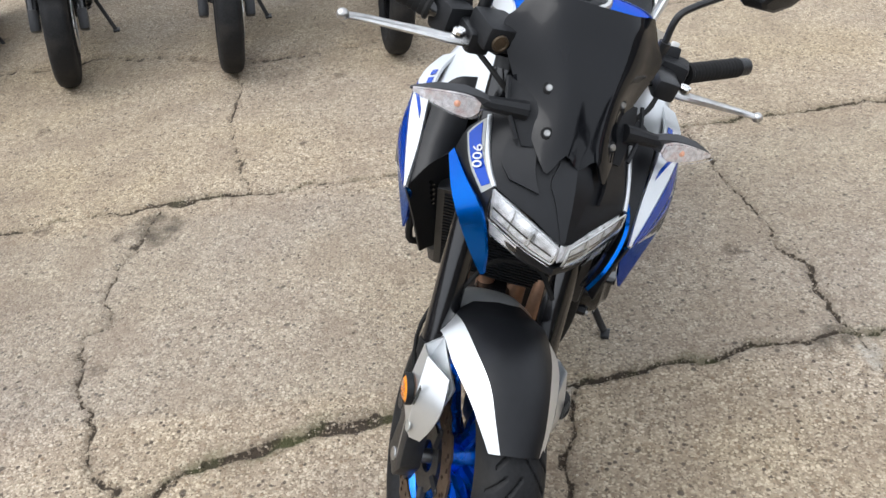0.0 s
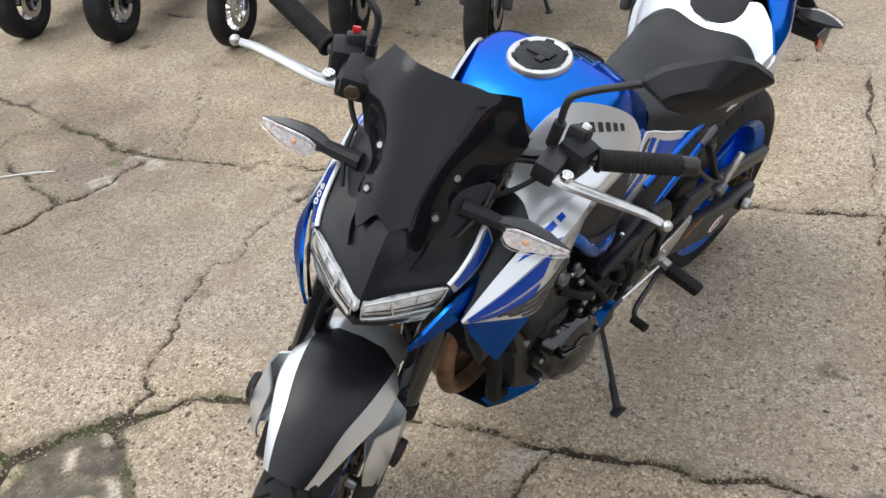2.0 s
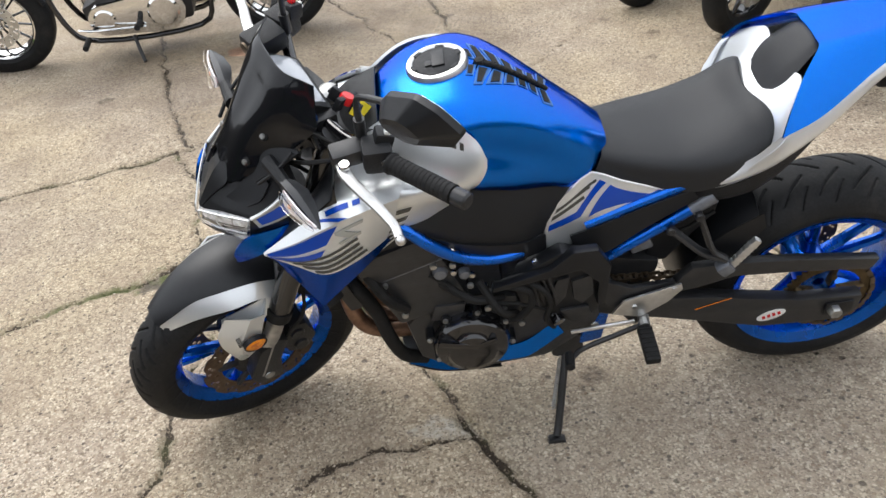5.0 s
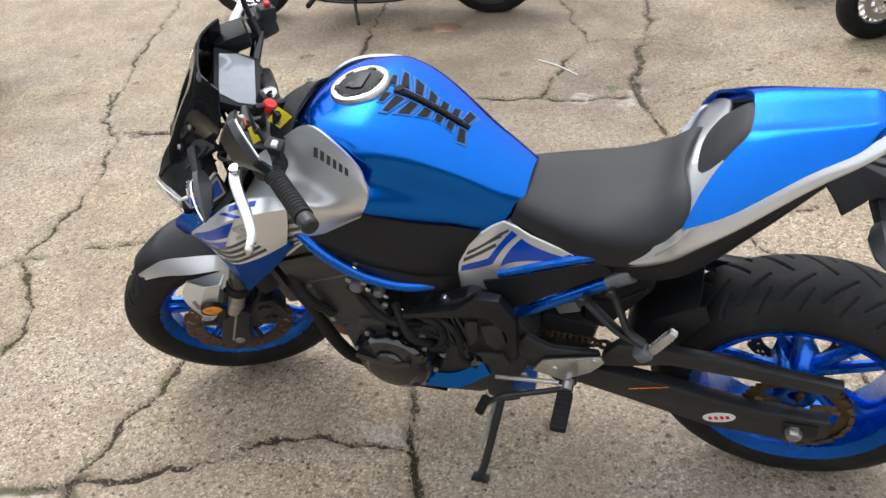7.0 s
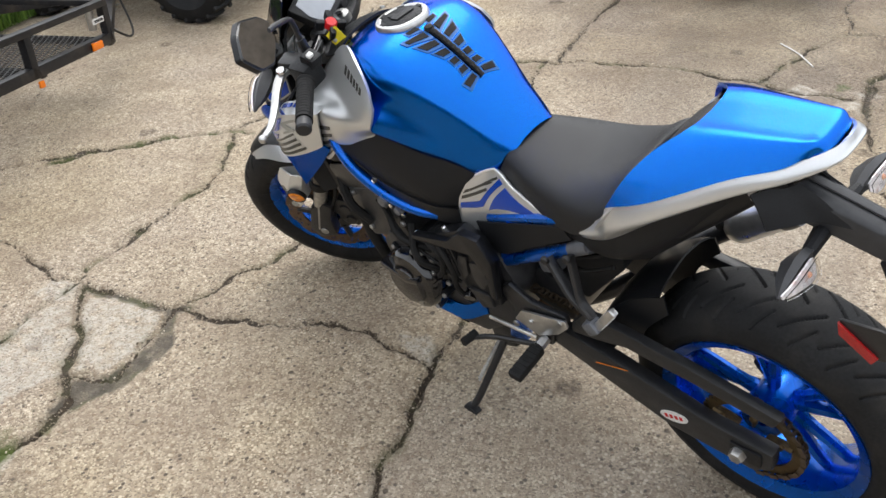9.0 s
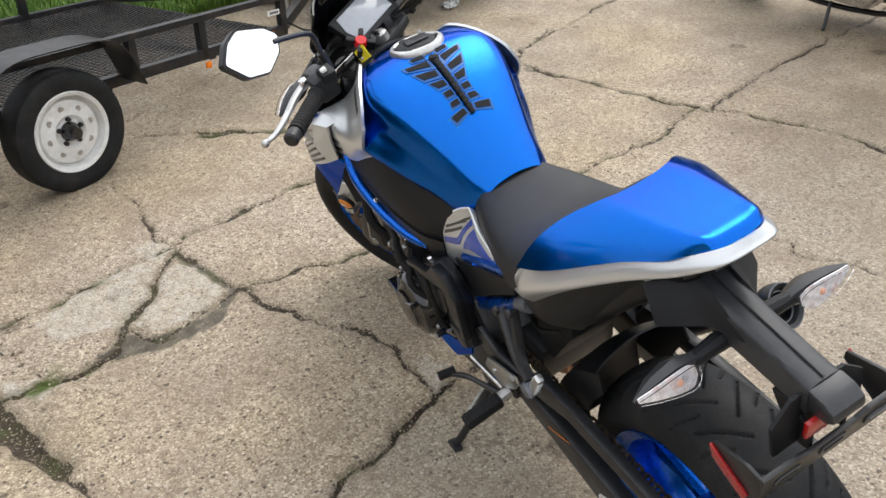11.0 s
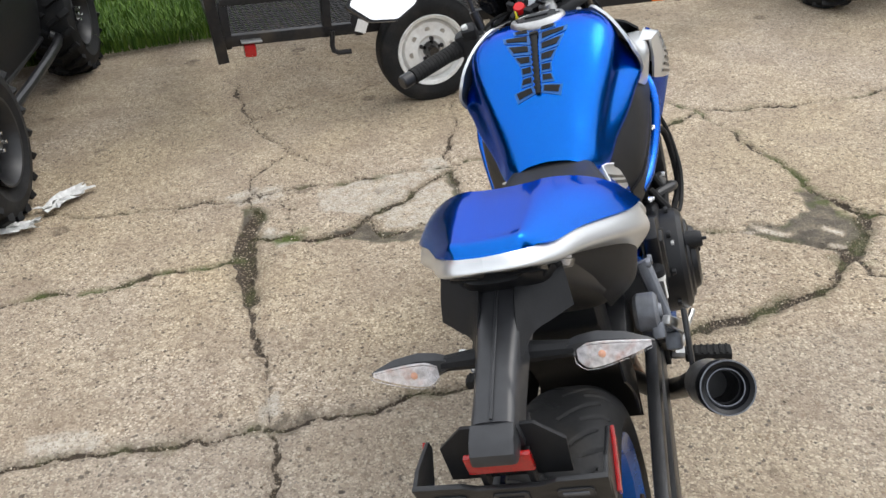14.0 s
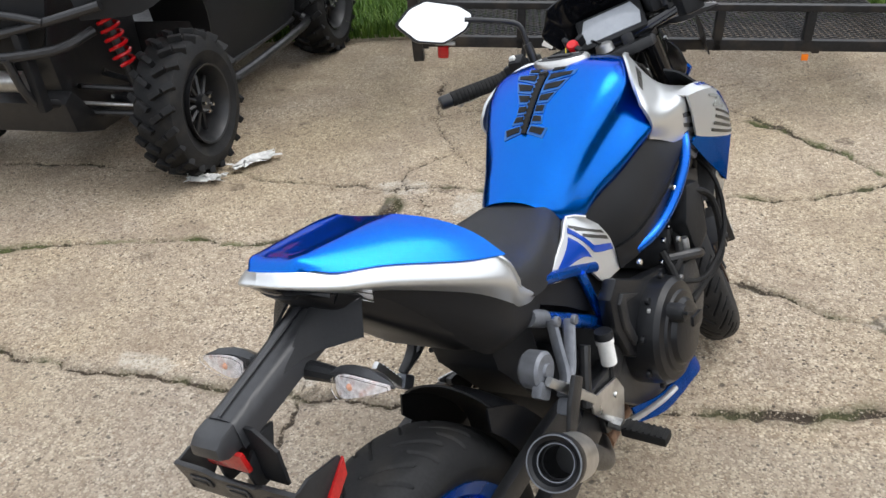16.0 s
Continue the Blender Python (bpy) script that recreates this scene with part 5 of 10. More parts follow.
    chin = shell(surface([[(0.592, s * 0.104, 0.794), (0.634, s * 0.050, 0.778), (0.658, 0.0, 0.768)], [(0.594, s * 0.092, 0.768), (0.632, s * 0.045, 0.754), (0.655, 0.0, 0.752)], [(0.550, s * 0.080, 0.738), (0.580, s * 0.04, 0.735), (0.590, 0.0, 0.730)]], 4, 4), 0.004, (0.6, s * 0.2, -0.5))
    part("chin", chin, BLACK_SATIN, cowl, "", NOSE)
    # side of the cowl: blue decal panel and blue winglet
    side_net = [[(0.480, s * 0.126, 0.908), (0.470, s * 0.147, 0.872), (0.468, s * 0.153, 0.832)], [(0.522, s * 0.127, 0.876), (0.525, s * 0.143, 0.838), (0.532, s * 0.143, 0.795)], [(0.582, s * 0.114, 0.845), (0.592, s * 0.118, 0.812), (0.598, s * 0.112, 0.772)]]
    sg = surface(side_net, 5, 4)
    side = part("cowl_side", shell(sg, 0.004, (0, s, 0)), BLACK_SATIN, cowl, "", NOSE)
    part("decal", on_surface(sg, [(0.02, 0.04), (0.06, 0.50), (0.86, 0.42), (0.97, 0.03)], 0.0012, (0, s, 0), 7), DECAL_GREY, side, "", NOSE)
    part("decal", on_surface(sg, [(0.06, 0.12), (0.10, 0.44), (0.82, 0.35), (0.90, 0.10)], 0.0022, (0, s, 0), 7), DECAL_BLUE, side, "blue decal stripe", NOSE)
    wing = [[(0.468, s * 0.155, 0.830), (0.468, s * 0.160, 0.818)], [(0.540, s * 0.148, 0.828), (0.535, s * 0.161, 0.800)], [(0.600, s * 0.128, 0.813), (0.580, s * 0.147, 0.774)], [(0.632, s * 0.108, 0.765), (0.610, s * 0.120, 0.738)], [(0.634, s * 0.094, 0.716), (0.629, s * 0.096, 0.711)]]
    part("winglet", shell(surface(wing, 5, 3), 0.006, (0.4, s, 0.3)), BLUE, cowl, "blue side winglet", NOSE)
    inner_w = [[(0.560, s * 0.132, 0.776), (0.562, s * 0.134, 0.756)], [(0.598, s * 0.114, 0.768), (0.592, s * 0.112, 0.736)], [(0.622, s * 0.094, 0.722), (0.618, s * 0.091, 0.708)]]
    part("winglet_inset", shell(surface(inner_w, 4, 3), 0.005, (0.4, s, 0)), SMOKE, cowl, "grey smoked inset", NOSE)
# "900" on the right-hand decal
p0, p1, p2 = Vector((0.497, -0.1365, 0.881)), Vector((0.552, -0.1345, 0.838)), Vector((0.530, -0.1250, 0.873))
along = (p1 - p0).normalized()
outward = Vector((0.25, -0.85, 0.46))
outward = (outward - along * outward.dot(along)).normalized()
across = outward.cross(along)
frame_900 = Matrix(((along.x, across.x, outward.x, 0), (along.y, across.y, outward.y, 0), (along.z, across.z, outward.z, 0), (0, 0, 0, 1)))
frame_900.translation = (p0 + p1) / 2 + outward * 0.0035
lettering("900", 0.026, NOSE @ frame_900, DECAL_WHITE, cowl, "number_decal", 0.0008, 0.15)

# windscreen
SCREEN_NET = [[(0.583, 0.0, 0.905), (0.576, 0.026, 0.922), (0.588, 0.048, 0.892), (0.570, 0.060, 0.900)],
              [(0.557, 0.0, 0.945), (0.557, 0.032, 0.944), (0.543, 0.060, 0.932), (0.528, 0.078, 0.924)],
              [(0.515, 0.0, 1.000), (0.515, 0.044, 0.999), (0.484, 0.082, 0.970), (0.466, 0.104, 0.966)],
              [(0.478, 0.0, 1.047), (0.478, 0.057, 1.046), (0.448, 0.106, 1.028), (0.424, 0.140, 1.030)],
              [(0.452, 0.0, 1.086), (0.450, 0.059, 1.085), (0.424, 0.100, 1.072), (0.412, 0.124, 1.060)],
              [(0.438, 0.0, 1.104), (0.434, 0.052, 1.103), (0.414, 0.086, 1.099), (0.400, 0.104, 1.094)]]
ws = surface(mirrored(SCREEN_NET), 4, 3)
windscreen = part("windscreen", shell(ws, 0.004, (1, 0, 0.6)), SMOKE, BIKE, "dark smoked windscreen", NOSE, 40)
for s in (-1, 1):
    for p, nrm in (((0.5005, s * 0.063, 0.986), (0.75, s * 0.35, 0.55)), ((0.5455, s * 0.056, 0.935), (0.75, s * 0.35, 0.55))):
        screw = part("screw", bolt(p, nrm, 0.0055, 0.005), STEEL, windscreen, "chrome screw in a rubber washer", NOSE)
        part("washer", bolt(Vector(p) - Vector(nrm) * 0.0015, nrm, 0.0098, 0.003), RUBBER, screw, "", NOSE)
    base = shell(surface([[(0.555, s * 0.040, 0.915), (0.545, s * 0.086, 0.905)], [(0.512, s * 0.066, 0.955), (0.500, s * 0.108, 0.942)], [(0.470, s * 0.080, 0.975), (0.458, s * 0.118, 0.968)]], 4, 3), 0.012, (1, s * 0.3, 0.5))
    part("screen_mount", base, BLACK_TEX, windscreen, "", NOSE)
    part("mount_rib", tube([(0.470, s * 0.118, 0.975), (0.505, s * 0.116, 0.946), (0.542, s * 0.098, 0.912)], 0.004, 6, 3), BLACK_TEX, windscreen, "", NOSE)


# indicators: arm, housing, clear lens with an orange bulb behind it
def indicator(name, root, tip, back, turn):
    """A stalk from root to tip; the lens faces away from back."""
    root, tip, back = Vector(root), Vector(tip), Vector(back).normalized()
    ax = (tip - root).normalized()
    back = (back - ax * back.dot(ax)).normalized()
    up = ax.cross(back) if ax.cross(back).z > 0 else back.cross(ax)
    L = (tip - root).length
    arm = part(name, tube([root, root + ax * L * 0.45], 0.0155, 10, 1, end=0.0105), BLACK_TEX, BIKE, "front turn indicator" if turn is not None else "rear turn indicator", turn)

    def ring(f, wid, hi, lo, depth):
        c = root + ax * (f * L)
        return [c + up * hi, c + up * hi * 0.5 + back * depth, c - up * lo * 0.4 + back * depth, c - up * lo, c - up * lo * 0.5 - back * wid, c + up * hi * 0.6 - back * wid]

    housing = solid_append([ring(0.34, 0.010, 0.011, 0.011, 0.011), ring(0.43, 0.011, 0.017, 0.016, 0.018), ring(0.58, 0.011, 0.021, 0.015, 0.024), ring(0.80, 0.009, 0.017, 0.008, 0.018), ring(0.97, 0.004, 0.007, 0.002, 0.006), ring(1.02, 0.002, 0.003, 0.002, 0.002)])
    part("housing", housing, HOUSING, arm, "satin dark grey indicator housing", turn)
    front = [[root + ax * (f * L) - back * b + up * h for h in (h0, (h0 + h1) / 2, h1)] for f, b, h0, h1 in ((0.42, 0.013, 0.002, -0.013), (0.50, 0.017, 0.010, -0.022), (0.64, 0.018, 0.012, -0.019), (0.84, 0.014, 0.009, -0.010), (1.0, 0.006, 0.004, -0.002))]
    g = surface([[list(p) for p in r] for r in front], 4, 3)
    ahead = tuple(-back)
    part("reflector", shell(g, 0.003, ahead), INDICATOR_BACK, arm, "", turn)
    bulb = bmesh.new()
    bmesh.ops.create_uvsphere(bulb, u_segments=10, v_segments=8, radius=0.0055, matrix=Matrix.Translation(root + ax * (0.62 * L) - back * 0.0165 - up * 0.004))
    part("bulb", bulb, BULB, arm, "", turn)
    lens = part("lens", shell(g + grid_normals(g) * side_of(g, ahead) * 0.0075, 0.0018, ahead), CLEAR, arm, "clear indicator lens", turn)
    lens.visible_shadow = False


for s in (-1, 1):
    indicator("front_indicator", (0.510, s * 0.085, 0.945), (0.492, s * 0.262, 0.931), (-1, 0, -0.20), NOSE)
    indicator("rear_indicator", (-0.790, 0.010 + s * 0.028, 0.828), (-0.800, 0.010 + s * 0.190, 0.828), (1, 0, -0.30), None)

# tank
TANK = [[(0.290, 0, 0.928), (0.290, 0.030, 0.926), (0.290, 0.055, 0.918), (0.290, 0.068, 0.904), (0.290, 0.073, 0.888), (0.290, 0.075, 0.870), (0.290, 0.074, 0.855), (0.290, 0.070, 0.840)],
        [(0.250, 0, 0.964), (0.250, 0.050, 0.960), (0.250, 0.080, 0.948), (0.250, 0.098, 0.930), (0.250, 0.106, 0.905), (0.250, 0.109, 0.880), (0.250, 0.108, 0.860), (0.250, 0.100, 0.845)],
        [(0.190, 0, 0.990), (0.190, 0.062, 0.986), (0.190, 0.104, 0.979), (0.190, 0.128, 0.958), (0.190, 0.137, 0.925), (0.190, 0.146, 0.895), (0.190, 0.148, 0.870), (0.190, 0.140, 0.848)],
        [(0.105, 0, 1.002), (0.105, 0.075, 0.997), (0.105, 0.128, 0.984), (0.105, 0.154, 0.955), (0.105, 0.166, 0.912), (0.105, 0.187, 0.880), (0.105, 0.193, 0.855), (0.105, 0.178, 0.832)],
        [(0.050, 0, 0.988), (0.050, 0.075, 0.982), (0.050, 0.128, 0.969), (0.050, 0.150, 0.937), (0.050, 0.154, 0.893), (0.050, 0.172, 0.857), (0.050, 0.178, 0.832), (0.050, 0.164, 0.808)],
        [(0.000, 0, 0.962), (0.000, 0.070, 0.956), (0.000, 0.118, 0.941), (0.000, 0.136, 0.909), (0.000, 0.140, 0.868), (0.000, 0.154, 0.834), (0.000, 0.159, 0.810), (0.000, 0.147, 0.786)],
        [(-0.055, 0, 0.924), (-0.055, 0.062, 0.917), (-0.055, 0.102, 0.899), (-0.055, 0.116, 0.870), (-0.055, 0.120, 0.834), (-0.055, 0.129, 0.804), (-0.055, 0.132, 0.784), (-0.055, 0.124, 0.765)],
        [(-0.105, 0, 0.884), (-0.105, 0.056, 0.877), (-0.105, 0.086, 0.857), (-0.106, 0.098, 0.832), (-0.107, 0.104, 0.804), (-0.107, 0.110, 0.776), (-0.107, 0.112, 0.760), (-0.107, 0.108, 0.743)],
        [(-0.150, 0, 0.847), (-0.150, 0.050, 0.840), (-0.150, 0.073, 0.824), (-0.150, 0.084, 0.806), (-0.150, 0.090, 0.790), (-0.150, 0.093, 0.777), (-0.150, 0.093, 0.767), (-0.150, 0.089, 0.757)],
        [(-0.188, 0, 0.814), (-0.188, 0.036, 0.810), (-0.187, 0.052, 0.804), (-0.186, 0.060, 0.799), (-0.184, 0.064, 0.794), (-0.182, 0.066, 0.789), (-0.180, 0.066, 0.784), (-0.178, 0.063, 0.778)]]
tank_grid = surface(mirrored(TANK), 6, 5)
tank = part("fuel_tank", shell(tank_grid, 0.006, (0, 0, 1)), BLUE, BIKE, "glossy metallic blue fuel tank", None, 60)


def tank_z(x, y):
    """Height of the tank's top at a place, smoothed over the nearest points of its net."""
    top = tank_grid[np.abs(tank_grid[..., 1]) < 0.11]
    d = np.hypot(top[:, 0] - x, top[:, 1] - y)
    k = np.argsort(d)[:12]
    fit = np.linalg.lstsq(np.column_stack([np.ones(12), top[k, 0] - x, top[k, 1] - y]), top[k, 2], rcond=None)[0]
    return fit[0]


CAP = Matrix.Translation((0.132, 0, 0.9955)) @ Matrix.Rotation(radians(6), 4, "Y")
ring = lathe([(0.046, 0.0), (0.046, 0.009), (0.049, 0.011), (0.057, 0.010), (0.060, 0.005), (0.060, -0.006), (0.046, -0.006)], (0, 0, 0), 56, axis="z")
bmesh.ops.transform(ring, matrix=CAP, verts=ring.verts)
capring = part("filler_ring", ring, ALLOY, tank, "silver filler cap ring")
plate = lathe([(0, 0.012), (0.040, 0.012), (0.045, 0.009), (0.046, 0.0), (0, 0)], (0, 0, 0), 48, axis="z", closed=False)
for k in range(6):
    a = k * math.pi / 3 + 0.3
    part("lug", box((0.010, 0.018, 0.008), CAP @ Matrix.Translation((0.0455 * math.cos(a), 0.0455 * math.sin(a), 0.008)) @ Matrix.Rotation(a, 4, "Z"), 0.004), BLACK_TEX, capring)
bmesh.ops.transform(plate, matrix=CAP, verts=plate.verts)
filler = part("filler_cap", plate, BLACK_TEX, tank, "black filler cap")
flap = box((0.024, 0.050, 0.005), pose(-0.004, 0, 0.0135), 0.002)
box((0.014, 0.016, 0.005), pose(0.014, 0.012, 0.0132), 0.002, flap)
bmesh.ops.transform(flap, matrix=CAP, verts=flap.verts)
part("lock_flap", flap, BLACK_SATIN, filler)

# rubber tank pad: spine and swept ribs, each a blue plate with a dark inlay
spine = bmesh.new()
sp = [(x, 0.003, tank_z(x, 0.003) + 0.005) for x in np.linspace(0.052, -0.076, 9)]
tube(sp, 0.0068, 10, 2, spine, end=0.0052, flat=0.8)
for i in range(10):
    x = 0.034 - 0.011 * i
    box((0.0035, 0.0150, 0.006), Matrix.Translation((x, 0.003, tank_z(x, 0.003) + 0.0075)) @ Matrix.Rotation(radians(30), 4, "Z") @ Matrix.Rotation(radians(35), 4, "Y"), 0.001, spine)
lathe([(0, 0.006), (0.010, 0.005), (0.0115, -0.004), (0, -0.004)], sp[0], 6, spine, axis="z", closed=False)
pad = part("tank_pad", spine, RUBBER, tank, "black and blue ribbed rubber tank pad")
for ribs in (((0.076, 0.012), (0.082, 0.046), (0.068, 0.044), (0.058, 0.010)), ((0.055, 0.009), (0.070, 0.070), (0.054, 0.066), (0.029, 0.009)), ((0.027, 0.009), (0.046, 0.062), (0.016, 0.049), (0.006, 0.009)), ((0.004, 0.009), (0.012, 0.046), (-0.013, 0.034), (-0.016, 0.009)),
             ((-0.018, 0.009), (-0.017, 0.032), (-0.035, 0.031), (-0.036, 0.009)), ((-0.038, 0.009), (-0.039, 0.031), (-0.055, 0.035), (-0.055, 0.009)), ((-0.057, 0.009), (-0.062, 0.050), (-0.082, 0.044), (-0.073, 0.006))):
    q = np.array(ribs)
    for s in (-1, 1):
        rib_part = pad
        for shrink, lift, mat, name in ((1.0, 0.0022, PAD_BLUE, "pad_rib"), (0.60, 0.0040, RUBBER, "pad_inlay")):
            c = q.mean(axis=0) + (q - q.mean(axis=0)) * (shrink, 0.5 + 0.5 * shrink - 0.04 * (shrink < 1))
            net = []
            for u in np.linspace(0, 1, 6):
                a, b = c[0] + (c[1] - c[0]) * u, c[3] + (c[2] - c[3]) * u
                net.append([(*p, 0) for p in (a, (a + b) / 2, b)])
            net = np.array(net)
            net[..., 1] = 0.003 + s * net[..., 1]
            for p in net.reshape(-1, 3):
                p[2] = tank_z(p[0], p[1]) + lift
            rib_part = part(name, shell(net, 0.003, (0, 0, 1)), mat, rib_part)

# black cover between tank and yoke
COVER = [[(0.255, 0, 0.974), (0.255, 0.055, 0.968), (0.255, 0.105, 0.945)], [(0.315, 0, 0.955), (0.315, 0.05, 0.948), (0.32, 0.098, 0.92)], [(0.375, 0, 0.905), (0.378, 0.045, 0.898), (0.385, 0.085, 0.87)]]
cover = part("tank_cover", shell(surface(mirrored(COVER), 4, 4), 0.005, (0, 0, 1)), BLACK_TEX, BIKE, "textured black cover before the tank")
for s in (-1, 1):
    part("screw", bolt((0.288, s * 0.075, 0.957), (0.2, s * 0.3, 1), 0.006, 0.004), STEEL, cover)

# silver shrouds beside the tank and the radiator wings, with decals
for s in (-1, 1):
    sh = [[(0.345, s * 0.088, 0.885), (0.350, s * 0.125, 0.862), (0.352, s * 0.165, 0.856), (0.345, s * 0.206, 0.850), (0.338, s * 0.204, 0.790), (0.332, s * 0.190, 0.712)],
          [(0.275, s * 0.098, 0.940), (0.285, s * 0.125, 0.897), (0.290, s * 0.165, 0.872), (0.278, s * 0.208, 0.860), (0.285, s * 0.203, 0.775), (0.308, s * 0.188, 0.696)],
          [(0.203, s * 0.112, 0.984), (0.207, s * 0.140, 0.937), (0.215, s * 0.170, 0.890), (0.205, s * 0.213, 0.864), (0.226, s * 0.203, 0.790), (0.246, s * 0.196, 0.748)],
          [(0.135, s * 0.147, 0.975), (0.137, s * 0.168, 0.932), (0.150, s * 0.188, 0.892), (0.150, s * 0.208, 0.858), (0.176, s * 0.197, 0.806), (0.190, s * 0.192, 0.780)],
          [(0.082, s * 0.176, 0.944), (0.083, s * 0.190, 0.918), (0.092, s * 0.199, 0.890), (0.110, s * 0.204, 0.856), (0.136, s * 0.190, 0.818), (0.142, s * 0.186, 0.805)],
          [(0.064, s * 0.192, 0.908), (0.066, s * 0.198, 0.893), (0.073, s * 0.201, 0.876), (0.085, s * 0.198, 0.855), (0.102, s * 0.181, 0.829), (0.106, s * 0.179, 0.821)]]
    g = surface(sh, 5, 5)
    shroud = part("tank_shroud", shell(g, 0.006, (0, s, 0.3)), SILVER, BIKE, "silver tank shroud with dark stripes", None, 40)
    bars = bmesh.new()
    for i in range(6):
        on_surface(g, [(0.46 + i * 0.045, 0.13), (0.485 + i * 0.045, 0.13), (0.485 + i * 0.045, 0.20), (0.46 + i * 0.045, 0.20)], 0.0013, (0, s, 0.3), 2, bars)
    part("lettering", bars, DECAL_DARK, shroud)
    wing = [[(0.222, s * 0.196, 0.876), (0.232, s * 0.222, 0.868), (0.245, s * 0.222, 0.820), (0.270, s * 0.214, 0.762)],
            [(0.300, s * 0.206, 0.874), (0.300, s * 0.238, 0.860), (0.315, s * 0.245, 0.803), (0.330, s * 0.238, 0.738)],
            [(0.372, s * 0.206, 0.852), (0.365, s * 0.238, 0.836), (0.376, s * 0.250, 0.782), (0.391, s * 0.248, 0.722)],
            [(0.442, s * 0.198, 0.800), (0.438, s * 0.220, 0.788), (0.443, s * 0.228, 0.757), (0.450, s * 0.222, 0.728)],
            [(0.511, s * 0.195, 0.750), (0.511, s * 0.198, 0.747), (0.510, s * 0.198, 0.744), (0.507, s * 0.197, 0.741)]]
    wg = surface(wing, 6, 1)
    wing_part = part("radiator_wing", shell(wg, 0.006, (0, s, 0)), SILVER, BIKE, "silver radiator wing with blue and dark stripes", None, 22)
    face = surface([r[1:] for r in wing], 6, 6)
    for quad, mat in (([(0.44, 0.05), (0.97, 0.06), (0.97, 0.45), (0.52, 0.33)], DECAL_BLUE), ([(0.53, 0.42), (0.96, 0.56), (0.96, 0.80), (0.56, 0.55)], DECAL_BLUE),
                      ([(0.27, 0.44), (0.86, 0.70), (0.84, 0.75), (0.26, 0.49)], DECAL_DARK), ([(0.25, 0.57), (0.78, 0.78), (0.76, 0.84), (0.24, 0.63)], DECAL_DARK), ([(0.22, 0.70), (0.70, 0.86), (0.68, 0.92), (0.21, 0.76)], DECAL_DARK), ([(0.18, 0.83), (0.60, 0.93), (0.58, 0.98), (0.17, 0.89)], DECAL_DARK),
                      ([(0.24, 0.12), (0.46, 0.16), (0.45, 0.22), (0.24, 0.18)], DECAL_GREY), ([(0.38, 0.20), (0.45, 0.22), (0.34, 0.36), (0.27, 0.34)], DECAL_GREY), ([(0.25, 0.34), (0.42, 0.38), (0.41, 0.43), (0.24, 0.40)], DECAL_GREY)):
        part("decal", on_surface(face, quad, 0.0015, (0, s, 0), 9), mat, wing_part)
    bevel = surface([r[:2] for r in wing], 6, 2)
    for quad in ([(0.36, 0.98), (0.58, 0.30), (0.63, 0.30), (0.43, 0.98)], [(0.34, 0.15), (0.50, 0.15), (0.50, 0.45), (0.34, 0.45)], [(0.26, 0.15), (0.31, 0.15), (0.31, 0.45), (0.26, 0.45)]):
        part("decal", on_surface(bevel, quad, 0.0015, (0, 0, 1), 5), DECAL_BLUE, wing_part)
    sgr = bmesh.new()
    for v0 in (0.70, 0.76, 0.82, 0.88, 0.94):
        on_surface(g, [(0.10, v0 + 0.012), (0.40 - 0.14 * (v0 - 0.7), v0 - 0.020), (0.39 - 0.14 * (v0 - 0.7), v0 + 0.006), (0.10, v0 + 0.036)], 0.0015, (0, s, 0.3), 7, sgr)
    part("decal", sgr, DECAL_DARK, shroud, "dark stripes")
    # blue lower edge of the wing
    low = [[(0.268, s * 0.214, 0.764), (0.262, s * 0.204, 0.750)], [(0.330, s * 0.237, 0.736), (0.318, s * 0.208, 0.690)], [(0.391, s * 0.247, 0.720), (0.422, s * 0.212, 0.594)], [(0.450, s * 0.221, 0.726), (0.452, s * 0.200, 0.640)], [(0.506, s * 0.197, 0.741), (0.500, s * 0.186, 0.726)]]
    part("wing_lower", shell(surface(low, 1, 3), 0.005, (0, s, -0.3)), BLUE, wing_part, "blue lower wing panel", None, 20)
    inner = [[(0.505, s * 0.196, 0.742), (0.36, s * 0.196, 0.862)], [(0.470, s * 0.165, 0.780), (0.35, s * 0.165, 0.89)], [(0.420, s * 0.125, 0.800), (0.35, s * 0.13, 0.90)]]
    part("inner_panel", shell(surface(inner, 4, 4), 0.005, (0.6, 0, 1)), BLACK_SATIN, wing_part, "black inner duct panel")
    duct = [[(0.505, s * 0.195, 0.740), (0.470, s * 0.165, 0.780), (0.420, s * 0.12, 0.800)], [(0.470, s * 0.180, 0.650), (0.440, s * 0.160, 0.68), (0.405, s * 0.12, 0.70)], [(0.420, s * 0.172, 0.545), (0.395, s * 0.150, 0.55), (0.375, s * 0.12, 0.56)]]
    part("radiator_shroud", shell(surface(duct, 4, 4), 0.005, (1, 0, 0.3)), BLACK_TEX, wing_part)
    vents = bmesh.new()
    for i in range(5):
        box((0.004, 0.034, 0.005), pose(0.455 - i * 0.006, s * 0.168, 0.735 - i * 0.014, 0, -20, s * 40), 0, vents)
    part("vent_slats", vents, BLACK_GLOSS, wing_part)

